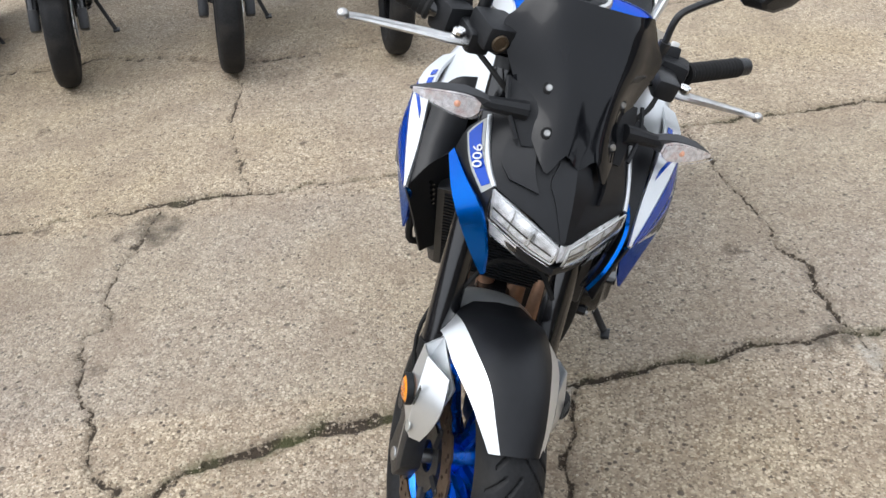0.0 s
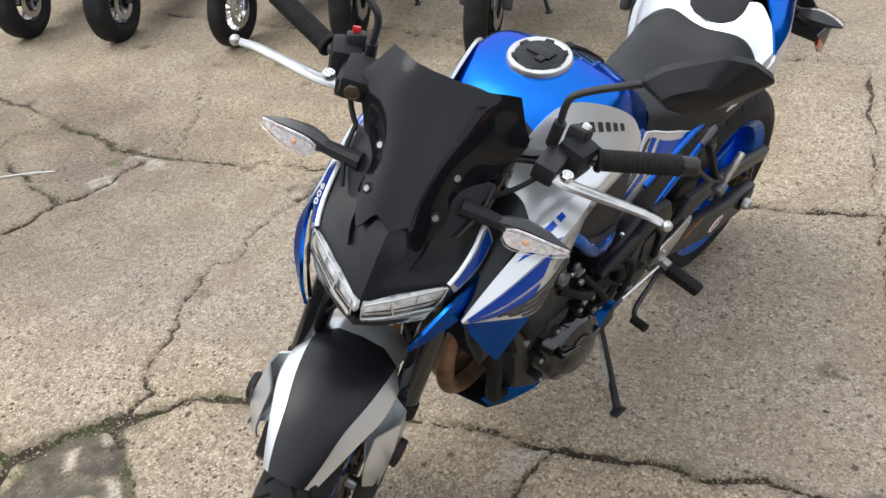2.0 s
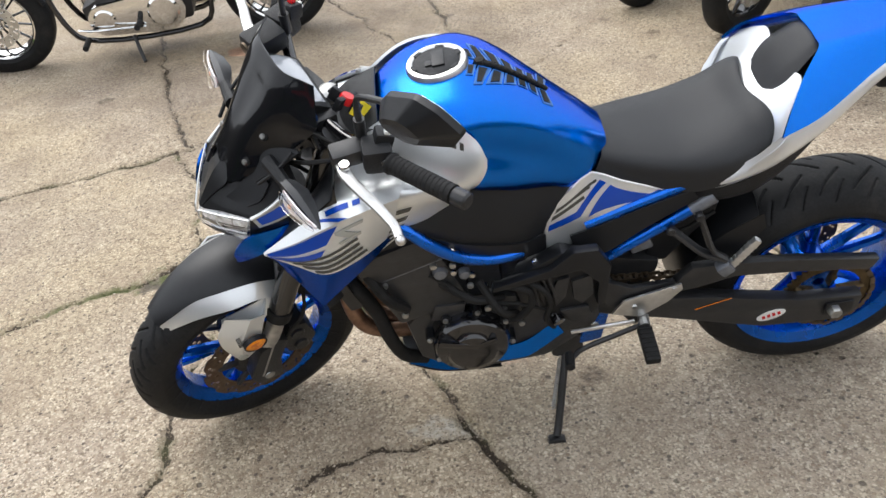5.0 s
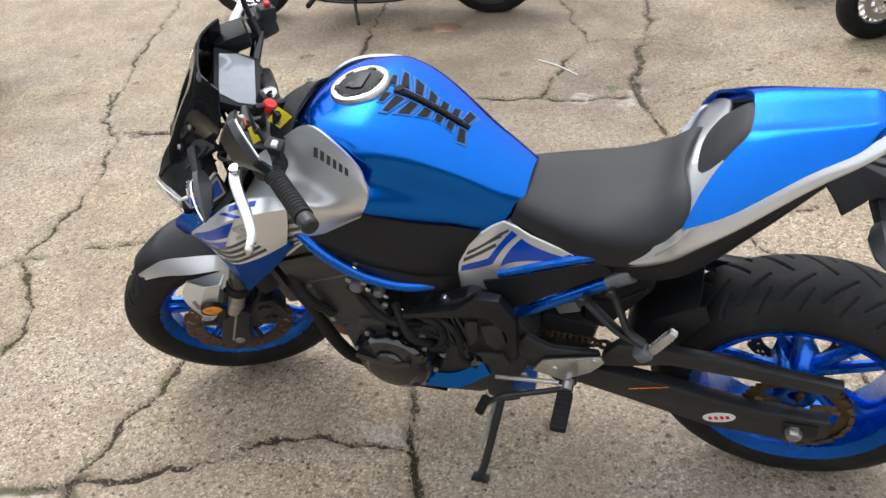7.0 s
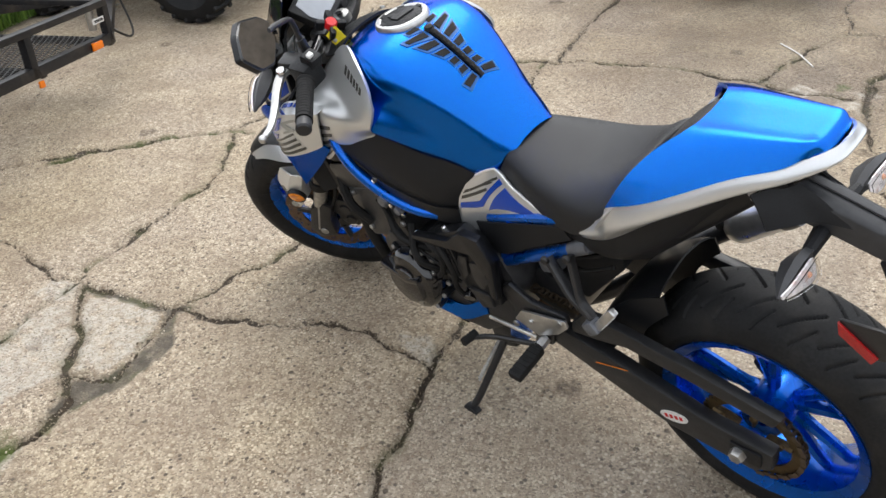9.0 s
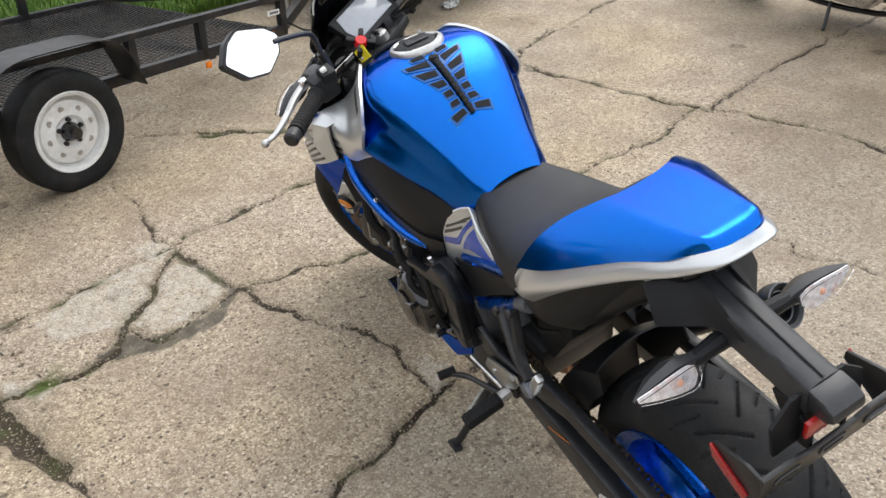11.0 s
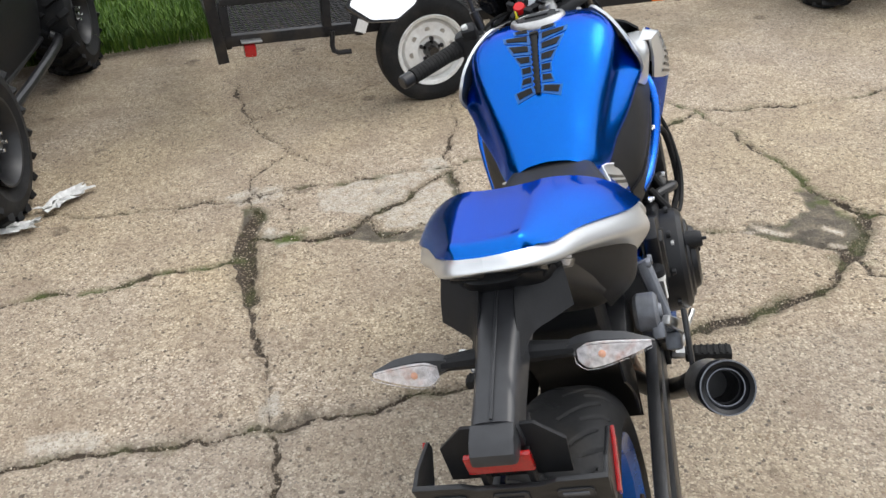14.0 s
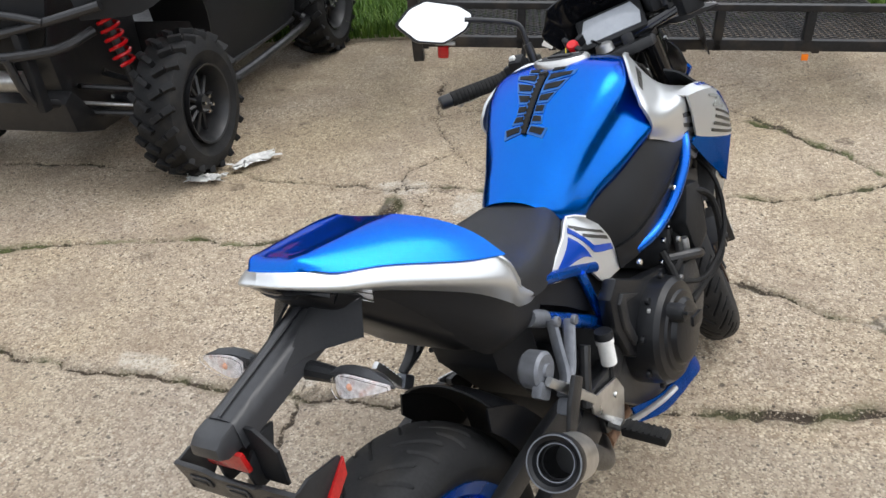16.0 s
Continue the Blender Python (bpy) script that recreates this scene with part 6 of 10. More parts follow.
# seat, backrest pad, tail
SEAT_NET = [[(-0.176, 0, 0.808), (-0.176, 0.050, 0.803), (-0.172, 0.080, 0.790), (-0.160, 0.090, 0.762)],
            [(-0.250, 0, 0.800), (-0.250, 0.075, 0.796), (-0.250, 0.112, 0.778), (-0.245, 0.118, 0.736)],
            [(-0.340, 0, 0.800), (-0.340, 0.090, 0.796), (-0.345, 0.135, 0.775), (-0.340, 0.142, 0.718)],
            [(-0.420, 0, 0.822), (-0.420, 0.090, 0.822), (-0.428, 0.145, 0.795), (-0.425, 0.155, 0.746)],
            [(-0.462, 0, 0.853), (-0.468, 0.085, 0.857), (-0.480, 0.136, 0.832), (-0.472, 0.154, 0.786)],
            [(-0.474, 0, 0.858), (-0.488, 0.080, 0.864), (-0.500, 0.123, 0.842), (-0.488, 0.144, 0.806)],
            [(-0.478, 0, 0.845), (-0.496, 0.084, 0.850), (-0.507, 0.128, 0.828), (-0.494, 0.147, 0.796)]]
seat = part("seat", shell(surface(mirrored(SEAT_NET), 6, 5), 0.02, (0, 0, 1)), SEAT, BIKE, "black vinyl rider seat", None, 60)
PAD = [[(-0.496, 0, 0.868), (-0.498, 0.035, 0.870), (-0.503, 0.058, 0.878)], [(-0.528, 0, 0.922), (-0.528, 0.042, 0.920), (-0.532, 0.070, 0.913)], [(-0.568, 0, 0.962), (-0.568, 0.036, 0.960), (-0.572, 0.057, 0.952)], [(-0.592, 0, 0.969), (-0.592, 0.028, 0.967), (-0.592, 0.044, 0.961)]]
part("backrest_pad", shell(surface(mirrored(PAD), 4, 4), 0.022, (0.6, 0, 0.8)), SEAT, BIKE, "black pad before the tail hump", None, 60)
TAIL = [[(-0.582, 0, 0.970), (-0.580, 0.035, 0.970), (-0.574, 0.064, 0.970), (-0.537, 0.107, 0.944), (-0.508, 0.148, 0.908), (-0.486, 0.180, 0.860)],
        [(-0.630, 0, 0.977), (-0.628, 0.036, 0.977), (-0.622, 0.062, 0.978), (-0.595, 0.100, 0.957), (-0.575, 0.135, 0.928), (-0.562, 0.164, 0.889)],
        [(-0.690, 0, 0.984), (-0.689, 0.034, 0.984), (-0.686, 0.056, 0.985), (-0.678, 0.076, 0.974), (-0.672, 0.095, 0.957), (-0.668, 0.112, 0.936)],
        [(-0.745, 0, 0.990), (-0.744, 0.030, 0.990), (-0.742, 0.048, 0.991), (-0.739, 0.058, 0.986), (-0.736, 0.070, 0.974), (-0.734, 0.082, 0.958)],
        [(-0.774, 0, 0.992), (-0.773, 0.026, 0.992), (-0.770, 0.043, 0.994), (-0.768, 0.050, 0.990), (-0.766, 0.055, 0.984), (-0.764, 0.061, 0.974)],
        [(-0.790, 0, 0.980), (-0.789, 0.024, 0.980), (-0.785, 0.040, 0.981), (-0.780, 0.046, 0.978), (-0.774, 0.051, 0.973), (-0.769, 0.057, 0.966)]]
tail_grid = surface(mirrored(TAIL), 6, 3)
part("tail_cowl", shell(tail_grid, 0.006, (0, 0, 1)), BLUE, BIKE, "glossy blue tail cowl with two ridges", None, 40)
REAR_BAND = [[(-0.335, 0.128, 0.724), (-0.335, 0.127, 0.714), (-0.335, 0.112, 0.702)],
             [(-0.400, 0.152, 0.754), (-0.400, 0.151, 0.735), (-0.392, 0.136, 0.713)],
             [(-0.455, 0.168, 0.802), (-0.458, 0.168, 0.770), (-0.447, 0.146, 0.738)],
             [(-0.490, 0.184, 0.858), (-0.497, 0.184, 0.812), (-0.490, 0.156, 0.775)],
             [(-0.562, 0.168, 0.887), (-0.568, 0.166, 0.852), (-0.555, 0.140, 0.826)],
             [(-0.668, 0.116, 0.934), (-0.675, 0.113, 0.905), (-0.660, 0.092, 0.888)],
             [(-0.735, 0.086, 0.956), (-0.746, 0.083, 0.936), (-0.735, 0.065, 0.924)],
             [(-0.776, 0.064, 0.975), (-0.789, 0.060, 0.959), (-0.776, 0.046, 0.949)],
             [(-0.797, 0.040, 0.985), (-0.809, 0.036, 0.971), (-0.796, 0.026, 0.961)],
             [(-0.803, 0.0, 0.987), (-0.813, 0.0, 0.974), (-0.801, 0.0, 0.965)]]
for s in (-1, 1):
    rb = np.array(REAR_BAND)
    crown = rb[:, :1] * 0.45 + rb[:, 1:2] * 0.55
    rb[:-1, :1, 1] -= 0.012
    rb[:, :1, 2] += 0.003
    rb = np.concatenate([rb[:, :1], crown, rb[:, 1:]], axis=1)
    rb[:, :, 1] *= s
    part("tail_side", shell(surface(rb, 5, 4), 0.006, (-0.3, s, 0)), SILVER, BIKE, "silver tail side panel", None, 60)
    # silver inset between seat and hump
    ins = [[(-0.440, s * 0.160, 0.775), (-0.452, s * 0.170, 0.800)], [(-0.478, s * 0.152, 0.812), (-0.492, s * 0.180, 0.858)], [(-0.494, s * 0.118, 0.848), (-0.530, s * 0.118, 0.915)], [(-0.484, s * 0.070, 0.855), (-0.540, s * 0.074, 0.925)], [(-0.472, s * 0.0, 0.845), (-0.520, s * 0.0, 0.875)]]
    part("tail_inset", shell(surface(ins, 5, 3), 0.004, (0.5, 0, 1)), SILVER, BIKE, "silver tray between the seat and the tail", None, 40)
UNDER = [[(-0.350, 0.122, 0.715), (-0.350, 0.100, 0.650), (-0.350, 0.0, 0.640)], [(-0.500, 0.130, 0.765), (-0.500, 0.105, 0.690), (-0.500, 0, 0.680)], [(-0.600, 0.108, 0.838), (-0.600, 0.090, 0.775), (-0.600, 0, 0.765)], [(-0.700, 0.074, 0.900), (-0.703, 0.058, 0.868), (-0.703, 0, 0.862)], [(-0.785, 0.040, 0.958), (-0.778, 0.034, 0.938), (-0.778, 0, 0.934)]]
under = np.array(UNDER)[:, ::-1]
undertail = part("undertail", shell(surface(mirrored(under), 4, 4), 0.005, (0, 0, -1)), BLACK_SATIN, BIKE, "black undertail")
for s in (-1, 1):
    flank = [[(-0.335, s * 0.118, 0.706), (-0.335, s * 0.116, 0.672), (-0.335, s * 0.095, 0.645)], [(-0.392, s * 0.140, 0.720), (-0.392, s * 0.132, 0.680), (-0.395, s * 0.098, 0.648)], [(-0.446, s * 0.151, 0.740), (-0.448, s * 0.140, 0.692), (-0.450, s * 0.098, 0.655)],
             [(-0.492, s * 0.160, 0.786), (-0.496, s * 0.144, 0.722), (-0.500, s * 0.098, 0.676)], [(-0.556, s * 0.145, 0.834), (-0.562, s * 0.128, 0.778), (-0.566, s * 0.100, 0.745)], [(-0.660, s * 0.097, 0.894), (-0.664, s * 0.086, 0.874), (-0.668, s * 0.072, 0.858)], [(-0.735, s * 0.070, 0.930), (-0.737, s * 0.064, 0.918), (-0.739, s * 0.056, 0.908)]]
    part("undertail_side", shell(surface(flank, 4, 4), 0.005, (-0.2, s, -0.2)), BLACK_TEX, undertail, "textured black panel below the silver band", None, 50)
core = tube([(-0.15, 0, 0.70), (-0.35, 0, 0.715), (-0.52, 0, 0.80), (-0.68, 0, 0.90)], 0.062, 12, 3, end=0.035)
part("seat_pan", core, BLACK_TEX, BIKE)
tl = shell(surface([[(-0.790, -0.040, 0.962), (-0.800, 0, 0.966), (-0.790, 0.040, 0.962)], [(-0.778, -0.058, 0.947), (-0.792, 0, 0.950), (-0.778, 0.058, 0.947)], [(-0.752, -0.066, 0.926), (-0.768, 0, 0.930), (-0.752, 0.066, 0.926)]], 4, 5), 0.006, (-1, 0, 0))
tail_lamp = part("tail_lamp", tl, SMOKE, BIKE, "dark smoked tail lamp")
for s in (-1, 1):
    lens_net = [[(-0.770, s * 0.052, 0.955), (-0.752, s * 0.046, 0.936)], [(-0.730, s * 0.072, 0.932), (-0.712, s * 0.064, 0.908)], [(-0.695, s * 0.090, 0.906), (-0.690, s * 0.082, 0.890)]]
    lg = surface(lens_net, 4, 4)
    part("reflector", shell(lg, 0.004, (-0.3, s, -0.3)), LENS_BACK, tail_lamp)
    side_lens = part("lens", shell(lg + np.array((-0.004, s * 0.004, -0.003)), 0.002, (-0.3, s, -0.3)), CLEAR, tail_lamp, "clear side of the tail lamp")
    side_lens.visible_shadow = False

# number plate hanger
HANGER_Y = Matrix.Translation((0, 0.011, 0))
arm = [[(-0.720, 0.0, 0.905), (-0.720, 0.022, 0.904), (-0.720, 0.040, 0.894), (-0.720, 0.046, 0.855)], [(-0.790, 0.0, 0.884), (-0.790, 0.018, 0.883), (-0.790, 0.030, 0.874), (-0.790, 0.035, 0.834)], [(-0.870, 0.0, 0.861), (-0.870, 0.016, 0.859), (-0.870, 0.027, 0.852), (-0.870, 0.031, 0.812)], [(-0.934, 0.0, 0.842), (-0.934, 0.019, 0.841), (-0.934, 0.028, 0.833), (-0.934, 0.032, 0.800)]]
hanger = part("plate_hanger", shell(surface(mirrored(arm), 4, 2), 0.012, (0, 0, 1)), HOUSING, BIKE, "black plastic number plate hanger", HANGER_Y, 40)
ridge = tube([(-0.735, 0.0, 0.9025), (-0.790, 0.0, 0.8865), (-0.870, 0.0, 0.8635), (-0.932, 0.0, 0.8445)], 0.0022, 6, 3)
part("ridge", ridge, HOUSING, hanger, "", HANGER_Y)
for s in (-1, 1):
    wingf = [[(-0.700, s * 0.086, 0.908), (-0.718, s * 0.091, 0.880), (-0.731, s * 0.094, 0.852)], [(-0.715, s * 0.062, 0.912), (-0.738, s * 0.064, 0.882), (-0.758, s * 0.066, 0.852)], [(-0.725, s * 0.040, 0.914), (-0.758, s * 0.040, 0.884), (-0.785, s * 0.042, 0.853)], [(-0.735, s * 0.024, 0.912), (-0.790, s * 0.026, 0.882), (-0.835, s * 0.030, 0.850)]]
    part("hanger_flange", shell(surface(wingf, 4, 4), 0.004, (-1, 0, 0.5)), BLACK_TEX, hanger, "wide black flange under the tail", HANGER_Y)
    part("bracket_arm", prism([(-0.880, 0.805), (-0.905, 0.805), (-0.945, 0.775), (-0.940, 0.735), (-0.912, 0.735), (-0.895, 0.77)], s * 0.030 - 0.004, s * 0.030 + 0.004, 0.002), BLACK_TEX, hanger, "", HANGER_Y)
    part("bracket_end", prism([(-0.944, 0.705), (-0.948, 0.758), (-0.925, 0.764), (-0.866, 0.756), (-0.862, 0.740), (-0.915, 0.692)], s * 0.121 - 0.003, s * 0.121 + 0.003, 0.002), BLACK_METAL, hanger, "", HANGER_Y)
    part("side_reflector", prism([(-0.864, 0.754), (-0.868, 0.728), (-0.920, 0.690), (-0.928, 0.706)], s * 0.1265 - 0.0025, s * 0.1265 + 0.0025, 0.001), RED, hanger, "red side reflector", HANGER_Y)
plate = prism([(-0.121, -0.036), (0.121, -0.036), (0.124, 0.022), (0.06, 0.020), (0.04, 0.012), (-0.04, 0.012), (-0.06, 0.020), (-0.124, 0.022)], -0.004, 0.004, 0.002)
PLATE = HANGER_Y @ Matrix.Translation((-0.946, 0, 0.738)) @ Matrix.Rotation(radians(-14), 4, "Y") @ Matrix.Rotation(radians(90), 4, "Z")
bmesh.ops.transform(plate, matrix=PLATE, verts=plate.verts)
part("plate_bracket", plate, BLACK_METAL, hanger, "bare black number plate bracket")
for x in (-0.080, 0.0, 0.080):
    rim_slot = prism([(x + 0.023 * c, 0.010 * d - 0.006) for c, d in ((-1, -0.6), (-0.8, -1), (0.8, -1), (1, -0.6), (1, 0.6), (0.8, 1), (-0.8, 1), (-1, 0.6))], 0.004, 0.0065, 0.001)
    bmesh.ops.transform(rim_slot, matrix=PLATE, verts=rim_slot.verts)
    slot = part("bracket_slot", rim_slot, HOUSING, hanger)
    part("slot_mark", box((0.032, 0.002, 0.007), PLATE @ Matrix.Translation((x, 0.0070, -0.006)), 0.0005), GREY_METAL if x < 0 else BLACK_SATIN, slot)
back = prism([(-0.078, 0.742), (-0.080, 0.796), (-0.046, 0.826), (0.046, 0.826), (0.080, 0.796), (0.078, 0.742)], -0.003, 0.003, 0.001)
bmesh.ops.transform(back, matrix=HANGER_Y @ Matrix.Translation((-0.922, 0, 0)) @ Matrix.Rotation(radians(90), 4, "Z"), verts=back.verts)
part("bracket_back", back, BLACK_TEX, hanger)
cap = prism([(-0.932, 0.841), (-0.958, 0.834), (-0.972, 0.824), (-0.974, 0.808), (-0.960, 0.800), (-0.932, 0.800)], -0.0285, 0.0285, 0.006)
part("end_cap", cap, HOUSING, hanger, "", HANGER_Y)
part("rear_reflector", box((0.008, 0.084, 0.032), pose(-0.945, 0.003, 0.786, 0, -8, 0), 0.003), RED, hanger, "red rear reflector", HANGER_Y)

# side panels, frame, engine
for s in (-1, 1):
    knee = [[(0.225, s * 0.172, 0.812), (0.232, s * 0.192, 0.790), (0.228, s * 0.203, 0.772), (0.208, s * 0.198, 0.748)], [(0.102, s * 0.172, 0.826), (0.110, s * 0.185, 0.775), (0.115, s * 0.190, 0.730), (0.115, s * 0.185, 0.694)], [(0.000, s * 0.143, 0.788), (0.005, s * 0.160, 0.735), (0.010, s * 0.166, 0.690), (0.010, s * 0.160, 0.654)], [(-0.107, s * 0.108, 0.745), (-0.082, s * 0.120, 0.705), (-0.060, s * 0.126, 0.668), (-0.045, s * 0.130, 0.645)]]
    part("knee_panel", shell(surface(knee, 5, 4), 0.006, (0, s, 0)), BLACK_TEX, BIKE, "matt black side panel below the tank", None, 60)
    strip = [[(0.212, s * 0.202, 0.750), (0.202, s * 0.194, 0.720)], [(0.115, s * 0.190, 0.696), (0.110, s * 0.182, 0.652)], [(0.010, s * 0.166, 0.656), (0.020, s * 0.164, 0.612)], [(-0.050, s * 0.138, 0.645), (-0.050, s * 0.140, 0.600)]]
    part("trim_bolt", bolt((0.150, s * 0.194, 0.690), (0, s, 0), 0.009, 0.005), CHROME, BIKE)
    part("lower_panel", shell(surface(strip, 5, 3), 0.006, (0, s, 0)), BLACK_SATIN, BIKE, "satin black trim below the knee panel")
    pan = [[(-0.107, s * 0.113, 0.743), (-0.060, s * 0.128, 0.690), (-0.040, s * 0.136, 0.598)], [(-0.150, s * 0.095, 0.762), (-0.122, s * 0.124, 0.690), (-0.115, s * 0.132, 0.606)], [(-0.205, s * 0.112, 0.746), (-0.184, s * 0.127, 0.702), (-0.168, s * 0.132, 0.655)], [(-0.300, s * 0.126, 0.716), (-0.296, s * 0.129, 0.706), (-0.292, s * 0.130, 0.698)]]
    pg = surface(pan, 5, 5)
    panel = part("side_panel", shell(pg, 0.006, (0, s, 0)), SILVER, BIKE, "silver side panel with blue and dark stripes", None, 60)
    for quad, mat in (([(0.05, 0.42), (0.42, 0.08), (0.44, 0.11), (0.05, 0.49)], DECAL_DARK), ([(0.04, 0.54), (0.33, 0.30), (0.36, 0.34), (0.04, 0.60)], DECAL_DARK), ([(0.20, 0.30), (0.38, 0.18), (0.38, 0.21), (0.20, 0.34)], DECAL_DARK),
                      ([(0.03, 0.66), (0.30, 0.52), (0.36, 0.60), (0.03, 0.74)], DECAL_BLUE), ([(0.30, 0.52), (0.47, 0.08), (0.55, 0.10), (0.36, 0.60)], DECAL_BLUE), ([(0.46, 0.66), (0.60, 0.12), (0.90, 0.30), (0.90, 0.55)], DECAL_BLUE)):
        part("decal", on_surface(pg, quad, 0.0013, (0, s, 0), 6), mat, panel)
    edging = tube([(-0.107, s * 0.115, 0.745), (-0.150, s * 0.097, 0.764), (-0.205, s * 0.114, 0.748), (-0.300, s * 0.128, 0.718)], 0.0024, 6, 2)
    part("edging", edging, DECAL_WHITE, panel, "white edging along the seat")
    infill = [[(-0.100, s * 0.138, 0.632), (-0.112, s * 0.138, 0.585)], [(-0.160, s * 0.142, 0.655), (-0.165, s * 0.140, 0.566)], [(-0.250, s * 0.143, 0.690), (-0.255, s * 0.140, 0.628)], [(-0.345, s * 0.142, 0.722), (-0.362, s * 0.138, 0.694)]]
    if s < 0:
        infill = [[(x, 0.84 * y, z) for x, y, z in row] for row in infill]
    part("infill_panel", shell(surface(infill, 4, 3), 0.004, (0, s, 0)), BLACK_TEX, BIKE, "black infill panel between the frame tubes")
    part("tube_cap", tube([(-0.352, s * 0.128, 0.659), (-0.398, s * 0.128, 0.688)], 0.0165, 12, 1), GREY_METAL, BIKE, "ribbed grey tube end")
    # blue trellis
    fr = bmesh.new()
    tube([(0.300, s * 0.160, 0.810), (0.240, s * 0.196, 0.775), (0.200, s * 0.206, 0.735), (0.160, s * 0.200, 0.692), (0.123, s * 0.190, 0.660), (0.080, s * 0.178, 0.636), (0.040, s * 0.167, 0.625), (0.005, s * 0.150, 0.617)], 0.0125, 12, 4, fr)
    tube([(-0.135, s * 0.126, 0.648), (-0.240, s * 0.128, 0.692), (-0.365, s * 0.128, 0.738)], 0.0115, 10, 3, fr)
    tube([(-0.124, s * 0.128, 0.512), (-0.250, s * 0.130, 0.594), (-0.385, s * 0.128, 0.680)], 0.0140, 12, 3, fr)
    tube([(-0.200, s * 0.132, 0.672), (-0.150, s * 0.130, 0.535)], 0.0095, 10, 1, fr)
    tube([(0.30, s * 0.10, 0.74), (0.17, s * 0.135, 0.76), (0.02, s * 0.12, 0.70)], 0.0125, 10, 3, fr)
    part("frame_tube", fr, BLUE_FRAME, BIKE, "blue tubular frame")
    for x, z in ((0.150, 0.600), (0.112, 0.585), (0.085, 0.545), (-0.02, 0.60)):
        part("frame_bolt", bolt((x, s * 0.166, z), (0, s, 0), 0.007, 0.006), CHROME, BIKE)

TILT_ENGINE = Matrix.Translation((0.225, 0, 0.545)) @ Matrix.Rotation(radians(20), 4, "Y")
cyl = box((0.17, 0.330, 0.150), TILT_ENGINE, 0.012)
engine = part("engine", cyl, ENGINE, BIKE, "black four-cylinder engine")
for x, z in ((0.055, 0.060), (-0.060, 0.062), (0.060, -0.045)):
    part("block_bolt", bolt(TILT_ENGINE @ Vector((x, 0.165, z)), (0, 1, 0), 0.008, 0.007), STEEL, engine)
part("gasket_seam", box((0.176, 0.336, 0.003), TILT_ENGINE @ Matrix.Translation((0, 0, 0.073)), 0.001), GREY_METAL, engine)
part("side_plug", lathe([(0, 0.176), (0.013, 0.175), (0.016, 0.170), (0.017, 0.160), (0, 0.16)], (0.178, 0, 0.602), 20, closed=False), GREY_METAL, engine)
part("side_plug", lathe([(0, 0.176), (0.010, 0.175), (0.012, 0.170), (0.013, 0.160), (0, 0.16)], (0.128, 0, 0.592), 20, closed=False), GREY_METAL, engine)
head = box((0.175, 0.350, 0.075), TILT_ENGINE @ Matrix.Translation((0, 0, 0.112)), 0.016)
part("cylinder_head", head, ENGINE, engine)
rock = box((0.15, 0.335, 0.045), TILT_ENGINE @ Matrix.Translation((0, 0, 0.168)), 0.016)
part("cam_cover", rock, BLACK_METAL, engine)
case = prism([(0.25, 0.30), (0.27, 0.42), (0.22, 0.49), (0.05, 0.50), (-0.08, 0.56), (-0.16, 0.55), (-0.20, 0.47), (-0.16, 0.34), (-0.05, 0.25), (0.15, 0.23)], -0.150, 0.150, 0.016)
part("crankcase", case, ENGINE, engine)
sump = prism([(0.22, 0.27), (0.02, 0.27), (0.0, 0.20), (0.05, 0.165), (0.17, 0.165), (0.22, 0.21)], -0.085, 0.085, 0.014)
part("sump", sump, ENGINE, engine)
stat = lathe([(0, 0.224), (0.034, 0.223), (0.052, 0.219), (0.058, 0.212), (0.066, 0.208), (0.080, 0.203), (0.087, 0.192), (0.090, 0.15), (0, 0.15)], (0.128, 0, 0.385), 44, closed=False)
prism([(0.205, 0.425), (0.198, 0.440), (0.120, 0.418), (0.075, 0.432), (0.072, 0.418), (0.118, 0.402)], 0.196, 0.2235, 0.004, stat)
cover = part("generator_cover", stat, BLACK_GLOSS, engine, "round gloss black generator cover")
for k in range(8):
    a = k * math.pi / 4 + 0.2
    part("cover_lug", prism([(0.128 + r * math.cos(a + d), 0.385 + r * math.sin(a + d)) for r, d in ((0.078, -0.13), (0.100, -0.10), (0.104, 0), (0.100, 0.10), (0.078, 0.13))], 0.150, 0.182, 0.003), BLACK_SATIN, cover)
    part("cover_bolt", bolt((0.128 + 0.095 * math.cos(a), 0.182, 0.385 + 0.095 * math.sin(a)), (0, 1, 0), 0.006, 0.005), STEEL, cover)
cl = lathe([(0, -0.250), (0.052, -0.249), (0.066, -0.244), (0.072, -0.234), (0.084, -0.231), (0.088, -0.226), (0.104, -0.222), (0.113, -0.212), (0.116, -0.19), (0.118, -0.14), (0, -0.14)], (-0.010, 0, 0.435), 48, closed=False)
box((0.055, 0.010, 0.022), pose(0.028, -0.249, 0.445, 0, 12, 0), 0.004, cl)
for k in range(9):
    a = k * math.pi / 4.5
    bolt((-0.010 + 0.119 * math.cos(a), -0.192, 0.435 + 0.119 * math.sin(a)), (0, -1, 0), 0.008, 0.006, cl)
part("clutch_cover", cl, BLACK_SATIN, engine, "round black clutch cover")
plug = lathe([(0, -0.262), (0.016, -0.260), (0.02, -0.25), (0.02, -0.2), (0, -0.2)], (-0.045, 0, 0.500), 18, closed=False)
box((0.034, 0.012, 0.007), pose(-0.045, -0.264, 0.500, 0, 30, 0), 0.002, plug)
part("oil_filler", plug, BLACK_TEX, engine)
crankR = prism([(0.18, 0.33), (0.225, 0.40), (0.20, 0.50), (0.13, 0.52), (0.09, 0.46), (0.10, 0.34)], -0.200, -0.13, 0.014)
part("pulse_cover", crankR, ENGINE, engine)
